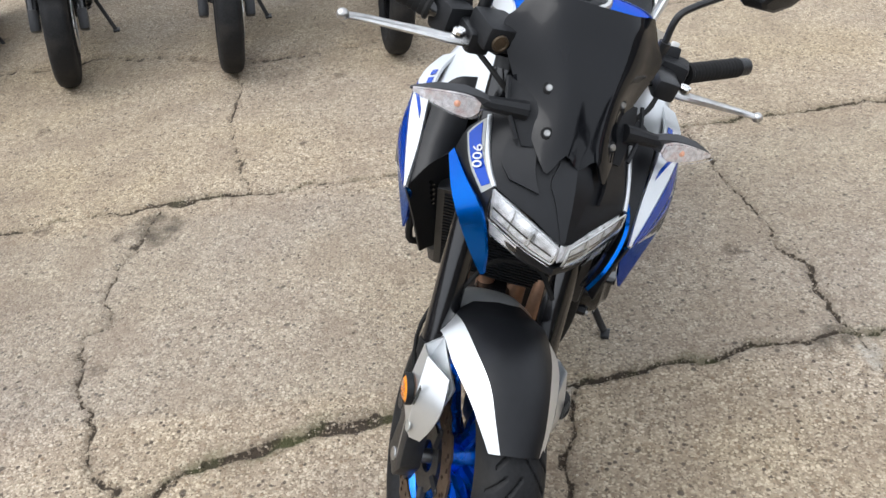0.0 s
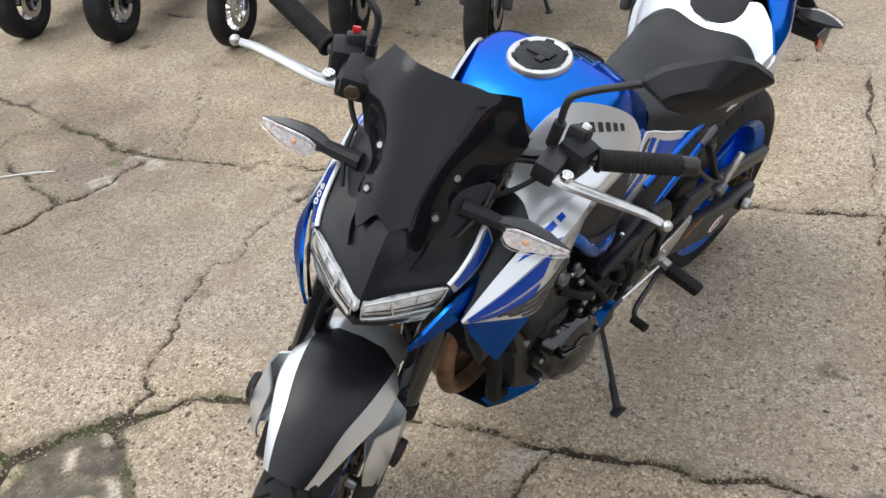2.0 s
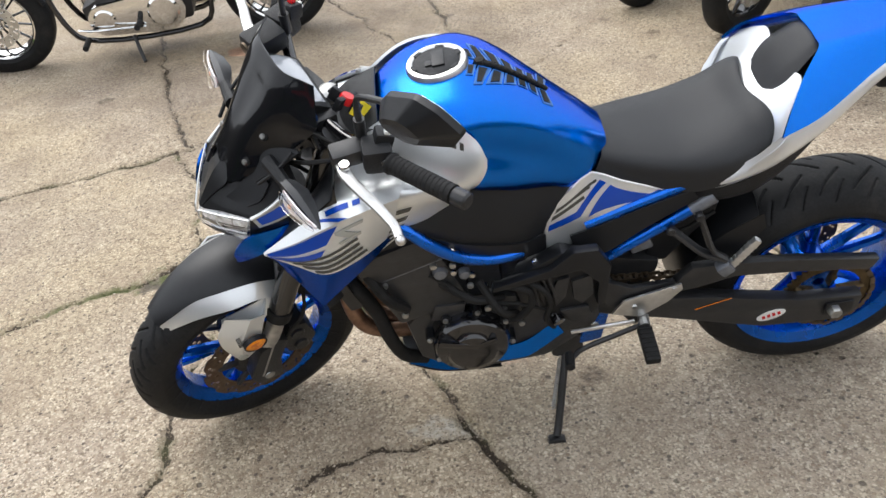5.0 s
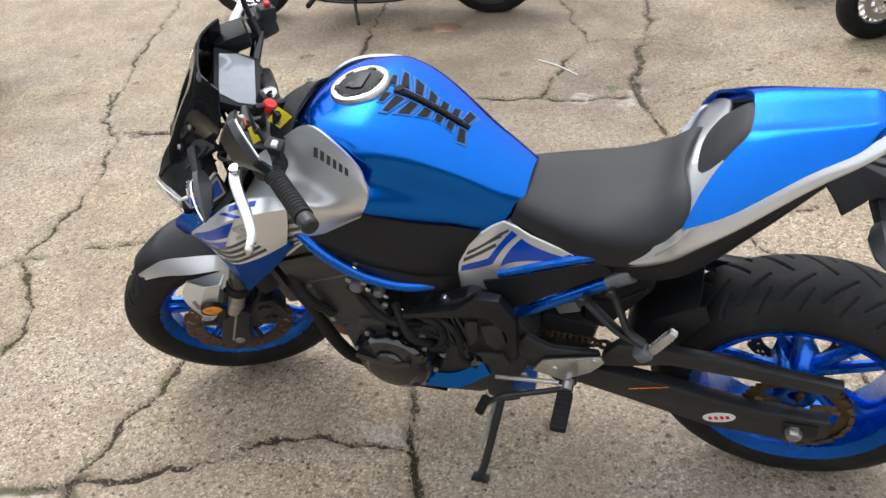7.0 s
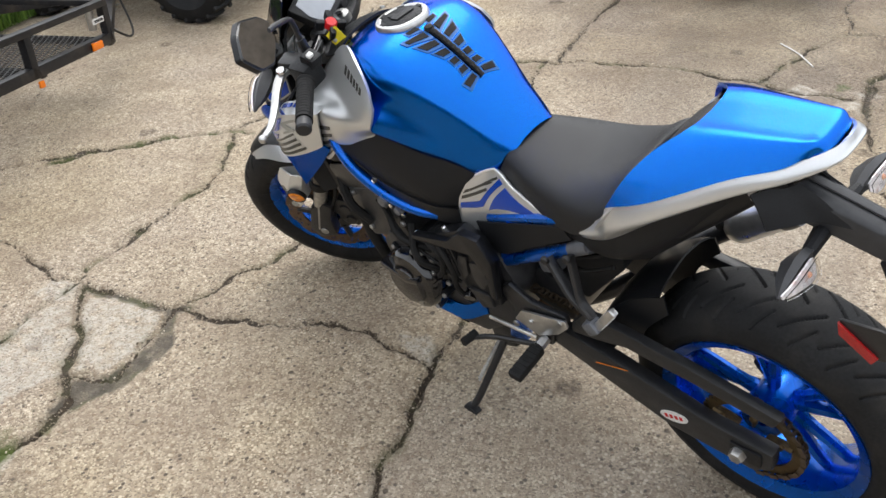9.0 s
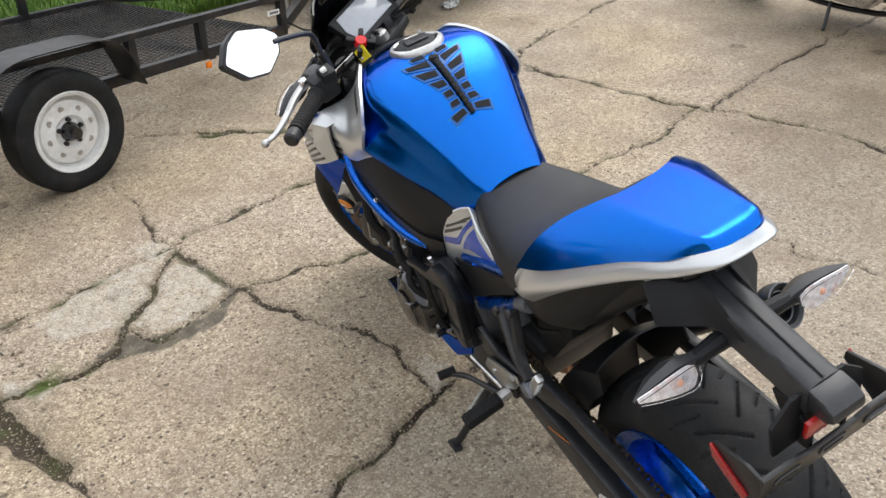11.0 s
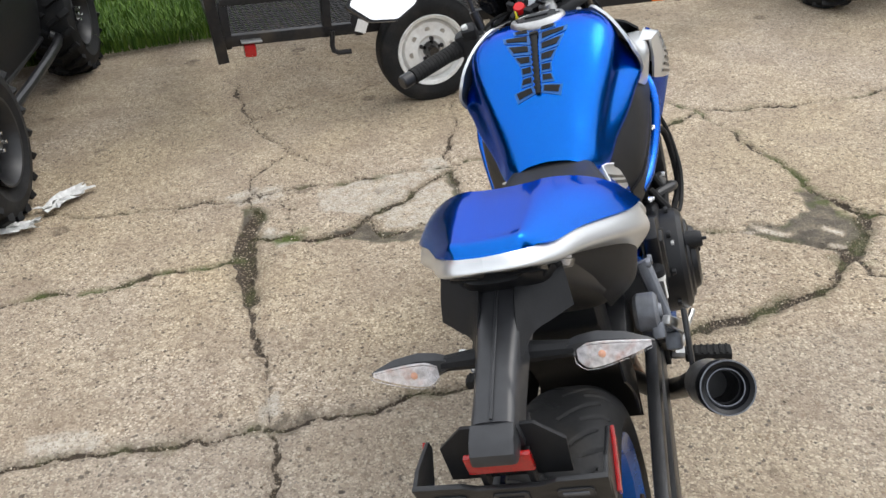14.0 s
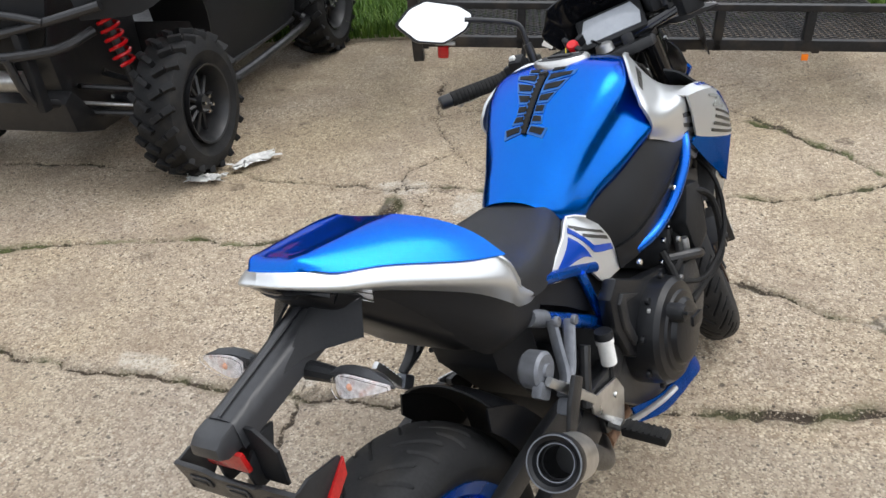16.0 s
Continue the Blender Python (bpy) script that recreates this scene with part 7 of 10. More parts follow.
spr = prism([(0.045, 0.560), (-0.075, 0.628), (-0.128, 0.605), (-0.155, 0.545), (-0.160, 0.430), (-0.105, 0.395), (-0.050, 0.44), (-0.043, 0.505), (0.030, 0.535)], 0.140, 0.180, 0.012)
part("sprocket_cover", spr, BLACK_SATIN, engine, "satin black sprocket cover")
for outline, y0, y1 in (([(0.02, 0.50), (0.08, 0.51), (0.09, 0.44), (0.05, 0.40), (0.0, 0.42)], 0.14, 0.168), ([(0.13, 0.50), (0.20, 0.50), (0.215, 0.45), (0.14, 0.455)], 0.14, 0.172)):
    part("engine_cover", prism(outline, y0, y1, 0.010), ENGINE, engine)
pivot = prism([(-0.045, 0.575), (-0.150, 0.632), (-0.190, 0.606), (-0.190, 0.540), (-0.155, 0.459), (-0.100, 0.415), (-0.060, 0.443), (-0.066, 0.501), (-0.028, 0.530), (0.150, 0.497), (0.152, 0.512), (0.010, 0.560)], -0.178, -0.148, 0.008)
pivot = part("pivot_plate", pivot, BLACK_SATIN, engine, "satin black pivot plate")
part("rib", prism([(-0.075, 0.560), (-0.150, 0.600), (-0.168, 0.585), (-0.166, 0.530), (-0.135, 0.470), (-0.120, 0.480), (-0.142, 0.535), (-0.140, 0.575)], -0.186, -0.170, 0.005), BLACK_METAL, pivot)
pivot_l = prism([(0.075, 0.548), (0.072, 0.562), (-0.049, 0.596), (-0.097, 0.640), (-0.149, 0.640), (-0.178, 0.585), (-0.168, 0.467), (-0.150, 0.470), (-0.152, 0.540), (-0.114, 0.585), (-0.044, 0.570)], 0.172, 0.196, 0.006)
part("pivot_plate", pivot_l, BLACK_SATIN, engine, "satin black pivot plate arm")
for outline in ([(-0.052, 0.520), (-0.066, 0.556), (-0.092, 0.560), (-0.085, 0.500), (-0.062, 0.470)], [(-0.095, 0.545), (-0.140, 0.560), (-0.146, 0.500), (-0.120, 0.470), (-0.100, 0.490)], [(-0.070, 0.455), (-0.135, 0.460), (-0.145, 0.425), (-0.105, 0.405)]):
    part("cover_pad", prism(outline, 0.172, 0.188, 0.005), BLACK_METAL, engine)
part("speed_sensor", tube([(-0.060, 0.165, 0.430), (-0.070, 0.190, 0.420)], 0.014, 14, 1), BLACK_GLOSS, engine)
part("hose", tube([(0.010, 0.180, 0.560), (-0.030, 0.196, 0.545), (-0.048, 0.198, 0.500), (-0.040, 0.192, 0.440), (-0.060, 0.175, 0.390)], 0.0065, 9, 5), RUBBER, engine)
part("pivot_bolt", bolt((-0.128, 0.181, 0.520), (0, 1, 0), 0.006, 0.005), STEEL, engine)
for i in range(4):
    part("cover_rib", box((0.007, 0.012, 0.082), pose(-0.020 - i * 0.012, 0.183, 0.517 + 0.003 * i, 0, 12, 0), 0.002), BLACK_METAL, engine)
part("frame_gusset", prism([(-0.150, 0.500), (-0.176, 0.500), (-0.182, 0.432), (-0.198, 0.402), (-0.178, 0.285), (-0.122, 0.275), (-0.150, 0.399)], 0.120, 0.146, 0.006), BLUE_FRAME, BIKE, "blue frame gusset beside the swingarm pivot")
for x, z in ((-0.165, 0.440), (-0.160, 0.345)):
    part("frame_bolt", bolt((x, 0.146, z), (0, 1, 0), 0.009, 0.005), STEEL, BIKE)
part("hose", tube([(0.070, 0.165, 0.548), (0.030, 0.186, 0.552), (-0.005, 0.190, 0.535), (-0.008, 0.190, 0.492), (0.020, 0.185, 0.448), (0.050, 0.165, 0.425)], 0.0085, 9, 5), RUBBER, engine)
for x, z in ((0.150, 0.628), (0.118, 0.560), (0.050, 0.470), (0.085, 0.480), (0.012, 0.415)):
    part("engine_bolt", bolt((x, 0.174, z), (0, 1, 0), 0.0075, 0.005), STEEL, engine)
for x, z in ((-0.080, 0.520), (-0.075, 0.468), (0.118, 0.585), (0.100, 0.500), (-0.110, 0.445)):
    part("engine_bolt", bolt((x, -0.198, z), (0, -1, 0), 0.007, 0.005), STEEL, engine)
# cooling fins of the cylinder block and rubber hoses above the covers
part("water_pipe", tube([(0.10, -0.175, 0.545), (0.16, -0.215, 0.530), (0.22, -0.200, 0.500)], 0.012, 10, 4), BLACK_METAL, engine)
part("sensor", lathe([(0, 0.03), (0.010, 0.03), (0.012, 0.022), (0.012, 0), (0, 0)], (0.165, -0.19, 0.535), 14, axis="z", closed=False), STEEL, engine)
part("starter_motor", tube([(0.02, 0.10, 0.545), (0.02, 0.165, 0.545)], 0.030, 18, 1), BLACK_METAL, engine)
part("cable", tube([(0.20, 0.17, 0.60), (0.10, 0.185, 0.52), (0.02, 0.19, 0.50), (-0.05, 0.185, 0.46)], 0.004, 7, 5), RUBBER, engine)
part("cable", tube([(0.33, -0.10, 0.76), (0.36, -0.20, 0.64), (0.30, -0.235, 0.52), (0.18, -0.225, 0.465), (0.08, -0.205, 0.50)], 0.0055, 8, 6), RUBBER, engine, "grey cable looping over the engine")
for s in (-1, 1):
    ign = bmesh.new()
    for i, (a, b) in enumerate((((0.33, 0.62), (0.26, 0.50)), ((0.18, 0.57), (0.05, 0.50)), ((0.10, 0.56), (0.02, 0.44)))):
        tube([(a[0], s * 0.165, a[1]), ((a[0] + b[0]) / 2, s * (0.185 + 0.01 * i), (a[1] + b[1]) / 2), (b[0], s * 0.165, b[1])], 0.009 + 0.003 * (i == 0), 8, 4, ign)
    part("hose", ign, RUBBER, engine)
hose = tube([(0.385, 0.110, 0.575), (0.352, 0.138, 0.535), (0.328, 0.140, 0.470), (0.314, 0.138, 0.385), (0.290, 0.125, 0.295), (0.240, 0.110, 0.255)], 0.0165, 14, 5)
part("coolant_hose", hose, RUBBER, engine, "black rubber coolant hose")
can = lathe([(0, 0.60), (0.033, 0.60), (0.037, 0.585), (0.037, 0.50), (0, 0.50)], (0.40, -0.02, -0.12), 24, axis="z", closed=False)
bmesh.ops.transform(can, matrix=Matrix.Translation((-0.02, 0, 0)), verts=can.verts)
part("oil_filter", can, BLACK_GLOSS, engine)
# right-hand airbox cover and hose as seen beside the cylinders
part("engine_cover", prism([(0.20, 0.50), (0.285, 0.52), (0.275, 0.66), (0.20, 0.68), (0.165, 0.60)], -0.205, -0.155, 0.016), BLACK_TEX, engine)
part("hose", tube([(0.22, -0.19, 0.66), (0.30, -0.215, 0.60), (0.29, -0.225, 0.47), (0.20, -0.20, 0.42), (0.10, -0.215, 0.44)], 0.008, 8, 5), RUBBER, engine)

# radiator
rad = box((0.030, 0.30, 0.24), pose(0.405, 0, 0.615, 0, 18, 0), 0.004)
radiator = part("radiator", rad, BLACK_METAL, BIKE, "black radiator core")
fins = bmesh.new()
for i in range(24):
    box((0.004, 0.27, 0.0022), pose(0.405, 0, 0.615, 0, 18, 0) @ Matrix.Translation((0.0165, 0, -0.108 + i * 0.0094)), 0, fins)
part("radiator_fins", fins, BLACK_SATIN, radiator)

# exhaust
for y in (-0.112, -0.042, 0.026, 0.078):
    out = 0.030 if y > 0.05 else 0.0
    pipe = tube([(0.300, y, 0.560), (0.335 + out, y, 0.552), (0.362 + out, y * 0.96, 0.500), (0.362 + out, y * 0.90, 0.410), (0.350 + 0.6 * out, y * 0.85, 0.345), (0.312, y * 0.78, 0.312), (0.250, y * 0.62, 0.296), (0.180, y * 0.45, 0.255), (0.120, y * 0.30 - 0.01, 0.205), (0.02, y * 0.25 - 0.02, 0.190)], 0.0195, 14, 4)
    part("header_pipe", pipe, RUST, BIKE, "heat-browned exhaust header pipe")
part("collector", tube([(0.05, -0.015, 0.19), (-0.06, -0.03, 0.195), (-0.16, -0.06, 0.22)], 0.048, 16, 3, end=0.036, flat=0.8), RUST, BIKE, "browned exhaust collector")
mid = tube([(-0.15, -0.06, 0.22), (-0.24, -0.12, 0.26), (-0.34, -0.175, 0.345), (-0.42, -0.205, 0.425), (-0.505, -0.231, 0.494)], 0.022, 16, 4)
part("link_pipe", mid, BLACK_METAL, BIKE)
AX = Vector((-0.255, -0.075, 0.185)).normalized()
EX = Matrix.Translation((-0.612, -0.262, 0.572)) @ AX.to_track_quat("Z", "Y").to_matrix().to_4x4() @ Matrix.Scale(0.92, 4)
can = lathe([(0.0227, -0.170), (0.0302, -0.166), (0.0433, -0.145), (0.0449, -0.135), (0.0449, -0.02), (0.0420, -0.018), (0.0420, -0.10), (0.0227, -0.135)], (0, 0, 0), 44, axis="z")
bmesh.ops.transform(can, matrix=EX, verts=can.verts)
silencer = part("silencer", can, ALLOY, BIKE, "short stubby silencer with a black end cap")
cap = lathe([(0.0470, -0.035), (0.0487, -0.025), (0.0479, -0.004), (0.0445, 0.002), (0.0378, -0.002), (0.0319, -0.014), (0.0302, -0.03), (0.0302, -0.12), (0.0277, -0.12), (0.0277, -0.035)], (0, 0, 0), 44, axis="z")
bmesh.ops.transform(cap, matrix=EX, verts=cap.verts)
part("end_cap", cap, BLACK_SATIN, silencer, "black end cap")
dark = lathe([(0.0000, -0.118), (0.0302, -0.118), (0.0302, -0.122), (0.0000, -0.122)], (0, 0, 0), 24, axis="z", closed=False)
bmesh.ops.transform(dark, matrix=EX, verts=dark.verts)
part("baffle", dark, BLACK_METAL, silencer)
for r, z in ((0.0462, 0.0005), (0.0318, -0.0135)):
    lip = lathe([(r - 0.0011, z + 0.0012), (r + 0.0011, z + 0.0012), (r + 0.0013, z - 0.002), (r - 0.0013, z - 0.002)], (0, 0, 0), 44, axis="z")
    bmesh.ops.transform(lip, matrix=EX, verts=lip.verts)
    part("worn_lip", lip, GREY_METAL, silencer, "bare metal lip")

# belly cowl
for s, bel in ((1, [[(0.300, 0.100, 0.268), (0.280, 0.112, 0.236)], [(0.200, 0.130, 0.272), (0.188, 0.142, 0.232)], [(0.112, 0.150, 0.308), (0.106, 0.166, 0.274)], [(0.040, 0.154, 0.314), (0.030, 0.170, 0.282)], [(-0.005, 0.154, 0.328), (-0.012, 0.170, 0.294)], [(-0.066, 0.148, 0.374), (-0.085, 0.162, 0.348)]]),
               (-1, [[(0.275, -0.100, 0.245), (0.265, -0.120, 0.205)], [(0.200, -0.150, 0.232), (0.196, -0.168, 0.199)], [(0.130, -0.162, 0.242), (0.120, -0.171, 0.206)], [(0.050, -0.164, 0.256), (0.040, -0.172, 0.218)], [(-0.040, -0.163, 0.278), (-0.045, -0.172, 0.240)], [(-0.157, -0.160, 0.330), (-0.160, -0.170, 0.296)]])):
    part("belly_cowl", shell(surface(bel, 4, 4), 0.005, (0, s, 0)), BLUE, BIKE, "blue belly cowl")
part("belly_tip", shell(surface([[(0.285, -0.11, 0.232), (0.30, 0, 0.215), (0.285, 0.11, 0.232)], [(0.20, -0.12, 0.20), (0.20, 0, 0.175), (0.20, 0.12, 0.20)], [(0.06, -0.118, 0.188), (0.06, 0, 0.165), (0.06, 0.118, 0.188)]], 4, 4), 0.004, (0, 0, -1)), BLACK_SATIN, BIKE)

# swingarm
for s in (-1, 1):
    sw = prism([(-0.165, 0.440 if s > 0 else 0.475), (-0.165, 0.385), (-0.30, 0.345), (-0.560, 0.262), (-0.745, 0.255), (-0.785, 0.285), (-0.785, 0.335), (-0.640, 0.342), (-0.420, 0.392), (-0.300, 0.412 if s > 0 else 0.455)], s * 0.135 - 0.017, s * 0.135 + 0.017, 0.008)
    prism([(-0.335, 0.455), (-0.370, 0.497), (-0.460, 0.496), (-0.600, 0.482), (-0.795, 0.452), (-0.780, 0.420), (-0.620, 0.440), (-0.470, 0.452), (-0.390, 0.430), (-0.330, 0.420)], s * 0.138 - 0.012, s * 0.138 + 0.012, 0.006, sw)
    arm = part("swingarm", sw, BLACK_METAL, BIKE, "black swingarm")
    part("axle_adjuster", prism([(-0.70, 0.285), (-0.70, 0.325), (-0.765, 0.325), (-0.765, 0.285)], s * 0.155 - 0.003, s * 0.155 + 0.003, 0.002), BLACK_SATIN, arm)
    part("axle_nut", lathe([(0, s * 0.175), (0.014, s * 0.175), (0.017, s * 0.168), (0.017, s * 0.15), (0, s * 0.15)], REAR, 6, closed=False), STEEL, arm)
part("swingarm_bridge", box((0.125, 0.19, 0.115), pose(-0.245, 0, 0.435, 0, -15, 0), 0.020), BLACK_METAL, BIKE)
badge = prism([(0.034 * math.cos(a) * 1.0, 0.0155 * math.sin(a)) for a in np.linspace(0, 2 * math.pi, 20, endpoint=False)], -0.0008, 0.0008, 0)
bmesh.ops.transform(badge, matrix=Matrix.Translation((-0.575, 0.1535, 0.305)) @ Matrix.Rotation(radians(18), 4, "Y"), verts=badge.verts)
sticker = part("oval_sticker", badge, PAPER, BIKE, "small oval white sticker with red marks")
bars = bmesh.new()
for i in range(4):
    box((0.007, 0.001, 0.010), Matrix.Translation((-0.575, 0.1548, 0.305)) @ Matrix.Rotation(radians(18), 4, "Y") @ Matrix.Translation((-0.018 + i * 0.012, 0, 0)), 0, bars)
part("lettering", bars, REDKEY, sticker)
part("stripe", box((0.085, 0.001, 0.0022), pose(-0.43, 0.1535, 0.372, 0, 17, 0), 0), AMBER_DARK, BIKE)
# chain guard and hugger
hug = []
for a in np.linspace(radians(2), radians(57), 9):
    rr = 0.345 + 0.038 * min(1.0, a / radians(22)) - 0.014 * a / radians(57)
    hug.append([(REAR[0] + rr * math.cos(a), y, REAR[2] + (rr - 0.036 * (abs(y) / 0.095) ** 2) * math.sin(a)) for y in (-0.096, -0.06, 0, 0.06, 0.096)])
hugger = part("rear_hugger", shell(surface(hug, 2, 3), 0.004, (0.6, 0, 1)), BLACK_SATIN, BIKE, "black rear hugger")
for s in (-1, 1):
    cheek = [[(-0.372, s * 0.098, 0.420), (-0.470, s * 0.104, 0.405)], [(-0.402, s * 0.098, 0.478), (-0.480, s * 0.104, 0.455)], [(-0.448, s * 0.097, 0.535), (-0.505, s * 0.103, 0.500)], [(-0.530, s * 0.096, 0.585), (-0.540, s * 0.100, 0.545)]]
    part("hugger_side", shell(surface(cheek, 4, 4), 0.004, (0, s, 0)), BLACK_SATIN, hugger)
part("wheel_arch", prism([(-0.300, 0.660), (-0.285, 0.470), (-0.330, 0.455), (-0.385, 0.530), (-0.430, 0.590), (-0.440, 0.660)], -0.062, 0.080, 0.012), BLACK_TEX, BIKE, "black inner wheel arch")
for y, z in ((0.085, 0.60), (0.084, 0.56)):
    part("cable", tube([(-0.29, y, z), (-0.35, y + 0.02, z + 0.015), (-0.42, y + 0.01, z + 0.05)], 0.005, 8, 4), RUBBER, BIKE)
part("relay_box", box((0.050, 0.030, 0.030), pose(-0.262, 0.098, 0.548, 0, 20, 0), 0.005), GREY_METAL, BIKE, "small grey alloy bracket")
spring = bmesh.new()
coil = [(-0.235 - 0.16 * f + 0.0, 0.034 * math.cos(f * 40), 0.44 + 0.19 * f + 0.034 * math.sin(f * 40)) for f in np.linspace(0, 1, 80)]
tube(coil, 0.0055, 6, 1, spring)
part("shock_spring", spring, BLACK_METAL, BIKE)
part("shock_body", tube([(-0.22, 0, 0.43), (-0.41, 0, 0.65)], 0.021, 12, 1), GREY_METAL, BIKE)

# foot rests, brackets, pedals, stand
for s in (-1, 1):
    plate = prism([(-0.190, 0.405), (-0.215, 0.445), (-0.340, 0.480), (-0.345, 0.462), (-0.315, 0.425), (-0.255, 0.385)] if s > 0 else [(-0.330, 0.472), (-0.222, 0.452), (-0.200, 0.412), (-0.224, 0.352), (-0.252, 0.356), (-0.328, 0.440)], s * 0.172 - 0.003, s * 0.172 + 0.003, 0.002)
    for x, z in ((-0.240, 0.424), (-0.325, 0.468)):
        bolt((x, s * 0.176, z), (0, s, 0), 0.006, 0.003, plate)
    heel = part("heel_guard", plate, ALLOY, BIKE, "bare aluminium heel guard")
    hang = prism([(-0.140, 0.47), (-0.180, 0.50), (-0.235, 0.47), (-0.330, 0.475), (-0.335, 0.455), (-0.285, 0.40), (-0.280, 0.355), (-0.245, 0.345), (-0.205, 0.40)], s * 0.155 - 0.008, s * 0.155 + 0.008, 0.005)
    part("rest_bracket", hang, BLACK_METAL, BIKE)
    rest = tube([(-0.265, s * 0.165, 0.375), (-0.264, s * 0.19, 0.370)], 0.013, 10, 1)
    rest_part = part("foot_rest", rest, STEEL, BIKE, "foot rest with a ribbed rubber pad")
    rub = box((0.034, 0.092, 0.022), pose(-0.262, s * 0.236, 0.360, -s * 6, 0, 0), 0.007)
    pad_part = part("rubber_pad", rub, RUBBER, rest_part)
    for i in range(7):
        part("rubber_rib", box((0.030, 0.005, 0.006), pose(-0.262, s * 0.236, 0.360, -s * 6, 0, 0) @ Matrix.Translation((0, -0.036 + i * 0.012, 0.0100)), 0.001), RUBBER, rest_part)
    pb = tube([(-0.305, s * 0.150, 0.632), (-0.335, s * 0.160, 0.605), (-0.375, s * 0.172, 0.570), (-0.425, s * 0.180, 0.550)], 0.012, 8, 4, flat=0.6)
    tube([(-0.362, s * 0.150, 0.665), (-0.378, s * 0.162, 0.62), (-0.395, s * 0.174, 0.575), (-0.425, s * 0.180, 0.550)], 0.012, 8, 4, pb, flat=0.6)
    for x, z in ((-0.305, 0.632), (-0.362, 0.662)):
        bolt((x, s * 0.160, z), (0, s, 0), 0.010, 0.006, pb)
    pbr = part("pillion_bracket", pb, BLACK_METAL if s > 0 else GREY_METAL, BIKE, "cast pillion bracket")
    lever = Vector((0.047, -0.004, -0.076)) if s > 0 else Vector((0.080, -0.025, -0.085))
    mid = Vector((-0.456, 0.185, 0.563)) if s > 0 else Vector((-0.415, -0.193, 0.558))
    at = Matrix.Translation(mid) @ lever.to_track_quat("X", "Y").to_matrix().to_4x4()
    peg = box((lever.length + 0.010, 0.017, 0.015), at, 0.006)
    for i in range(6):
        for y in (-1, 1):
            box((0.005, 0.003, 0.012), at @ Matrix.Translation((-0.030 + i * 0.011, y * 0.0085, 0)), 0.001, peg)
    part("pillion_rest", peg, ALLOY, BIKE, "folded alloy pillion foot rest")
    part("pillion_rest_joint", box((0.032, 0.030, 0.032), pose(-0.424, s * 0.184, 0.528, 0, 40, 0), 0.008), GREY_METAL, pbr)
ped = tube([(-0.26, 0.172, 0.352), (-0.19, 0.185, 0.338), (-0.12, 0.20, 0.325), (-0.085, 0.235, 0.335)], 0.0065, 8, 4)
part("gear_pedal", ped, BLACK_METAL, BIKE)
part("gear_pedal_rubber", tube([(-0.088, 0.215, 0.334), (-0.083, 0.255, 0.337)], 0.011, 10, 1), RUBBER, BIKE)
part("gear_linkage", tube([(-0.245, 0.172, 0.37), (-0.10, 0.170, 0.355)], 0.005, 8, 1), ALLOY, BIKE)
part("brake_pedal", tube([(-0.26, -0.172, 0.36), (-0.19, -0.185, 0.335), (-0.10, -0.20, 0.315), (-0.055, -0.215, 0.32)], 0.007, 8, 4), ALLOY, BIKE)
resv = lathe([(0, 0.04), (0.017, 0.04), (0.018, 0.034), (0.018, 0.026), (0.016, 0.024), (0.016, -0.02), (0, -0.02)], (-0.215, -0.162, 0.500), 20, axis="z", closed=False)
part("brake_reservoir", resv, PAPER, BIKE, "small white rear brake fluid pot")
part("reservoir_lid", lathe([(0, 0.053), (0.017, 0.053), (0.019, 0.048), (0.019, 0.038), (0, 0.038)], (-0.215, -0.162, 0.500), 20, axis="z", closed=False), BLACK_TEX, BIKE)
part("hose", tube([(-0.215, -0.162, 0.482), (-0.23, -0.165, 0.44), (-0.27, -0.165, 0.43)], 0.006, 7, 4), RUBBER, BIKE)
part("master_cylinder", tube([(-0.300, -0.168, 0.575), (-0.318, -0.170, 0.540), (-0.345, -0.172, 0.470)], 0.011, 10, 3), BLACK_METAL, BIKE, "black rear brake cylinder")
part("silencer_hanger", prism([(-0.40, 0.58), (-0.425, 0.60), (-0.46, 0.56), (-0.49, 0.50), (-0.475, 0.485), (-0.44, 0.53)], -0.215, -0.205, 0.004), BLACK_METAL, BIKE)
exup = lathe([(0, -0.205), (0.012, -0.205), (0.014, -0.200), (0.028, -0.199), (0.034, -0.194), (0.034, -0.165), (0.028, -0.158), (0, -0.158)], (-0.440, 0.030, 0.612), 24, closed=False)
box((0.035, 0.022, 0.03), pose(-0.462, -0.165, 0.585, 0, 40, 0), 0.008, exup)
part("exhaust_valve", exup, GREY_METAL, BIKE, "round grey cast exhaust valve housing")
stand = tube([(-0.095, 0.130, 0.250), (-0.088, 0.155, 0.215), (-0.062, 0.235, 0.105), (-0.052, 0.260, 0.075)], 0.0098, 12, 4)
leg = part("side_stand", stand, BLACK_METAL, BIKE, "black side stand, folded out")
foot = prism([(-0.072, 0.0), (-0.055, 0.010), (-0.032, 0.006), (-0.028, -0.003), (-0.072, -0.005)], -0.011, 0.012, 0.003)
bmesh.ops.transform(foot, matrix=Matrix.Translation((0.0, 0.266, 0.068)) @ Matrix.Rotation(radians(13), 4, "X"), verts=foot.verts)
part("stand_foot", foot, BLACK_METAL, leg)
spr = bmesh.new()
tube([(-0.080 + 0.03 * f + 0.0045 * math.cos(f * 150), 0.145 + 0.075 * f, 0.235 - 0.10 * f + 0.0045 * math.sin(f * 150)) for f in np.linspace(0, 1, 200)], 0.0014, 5, 1, spr)
part("stand_spring", spr, STEEL, leg)
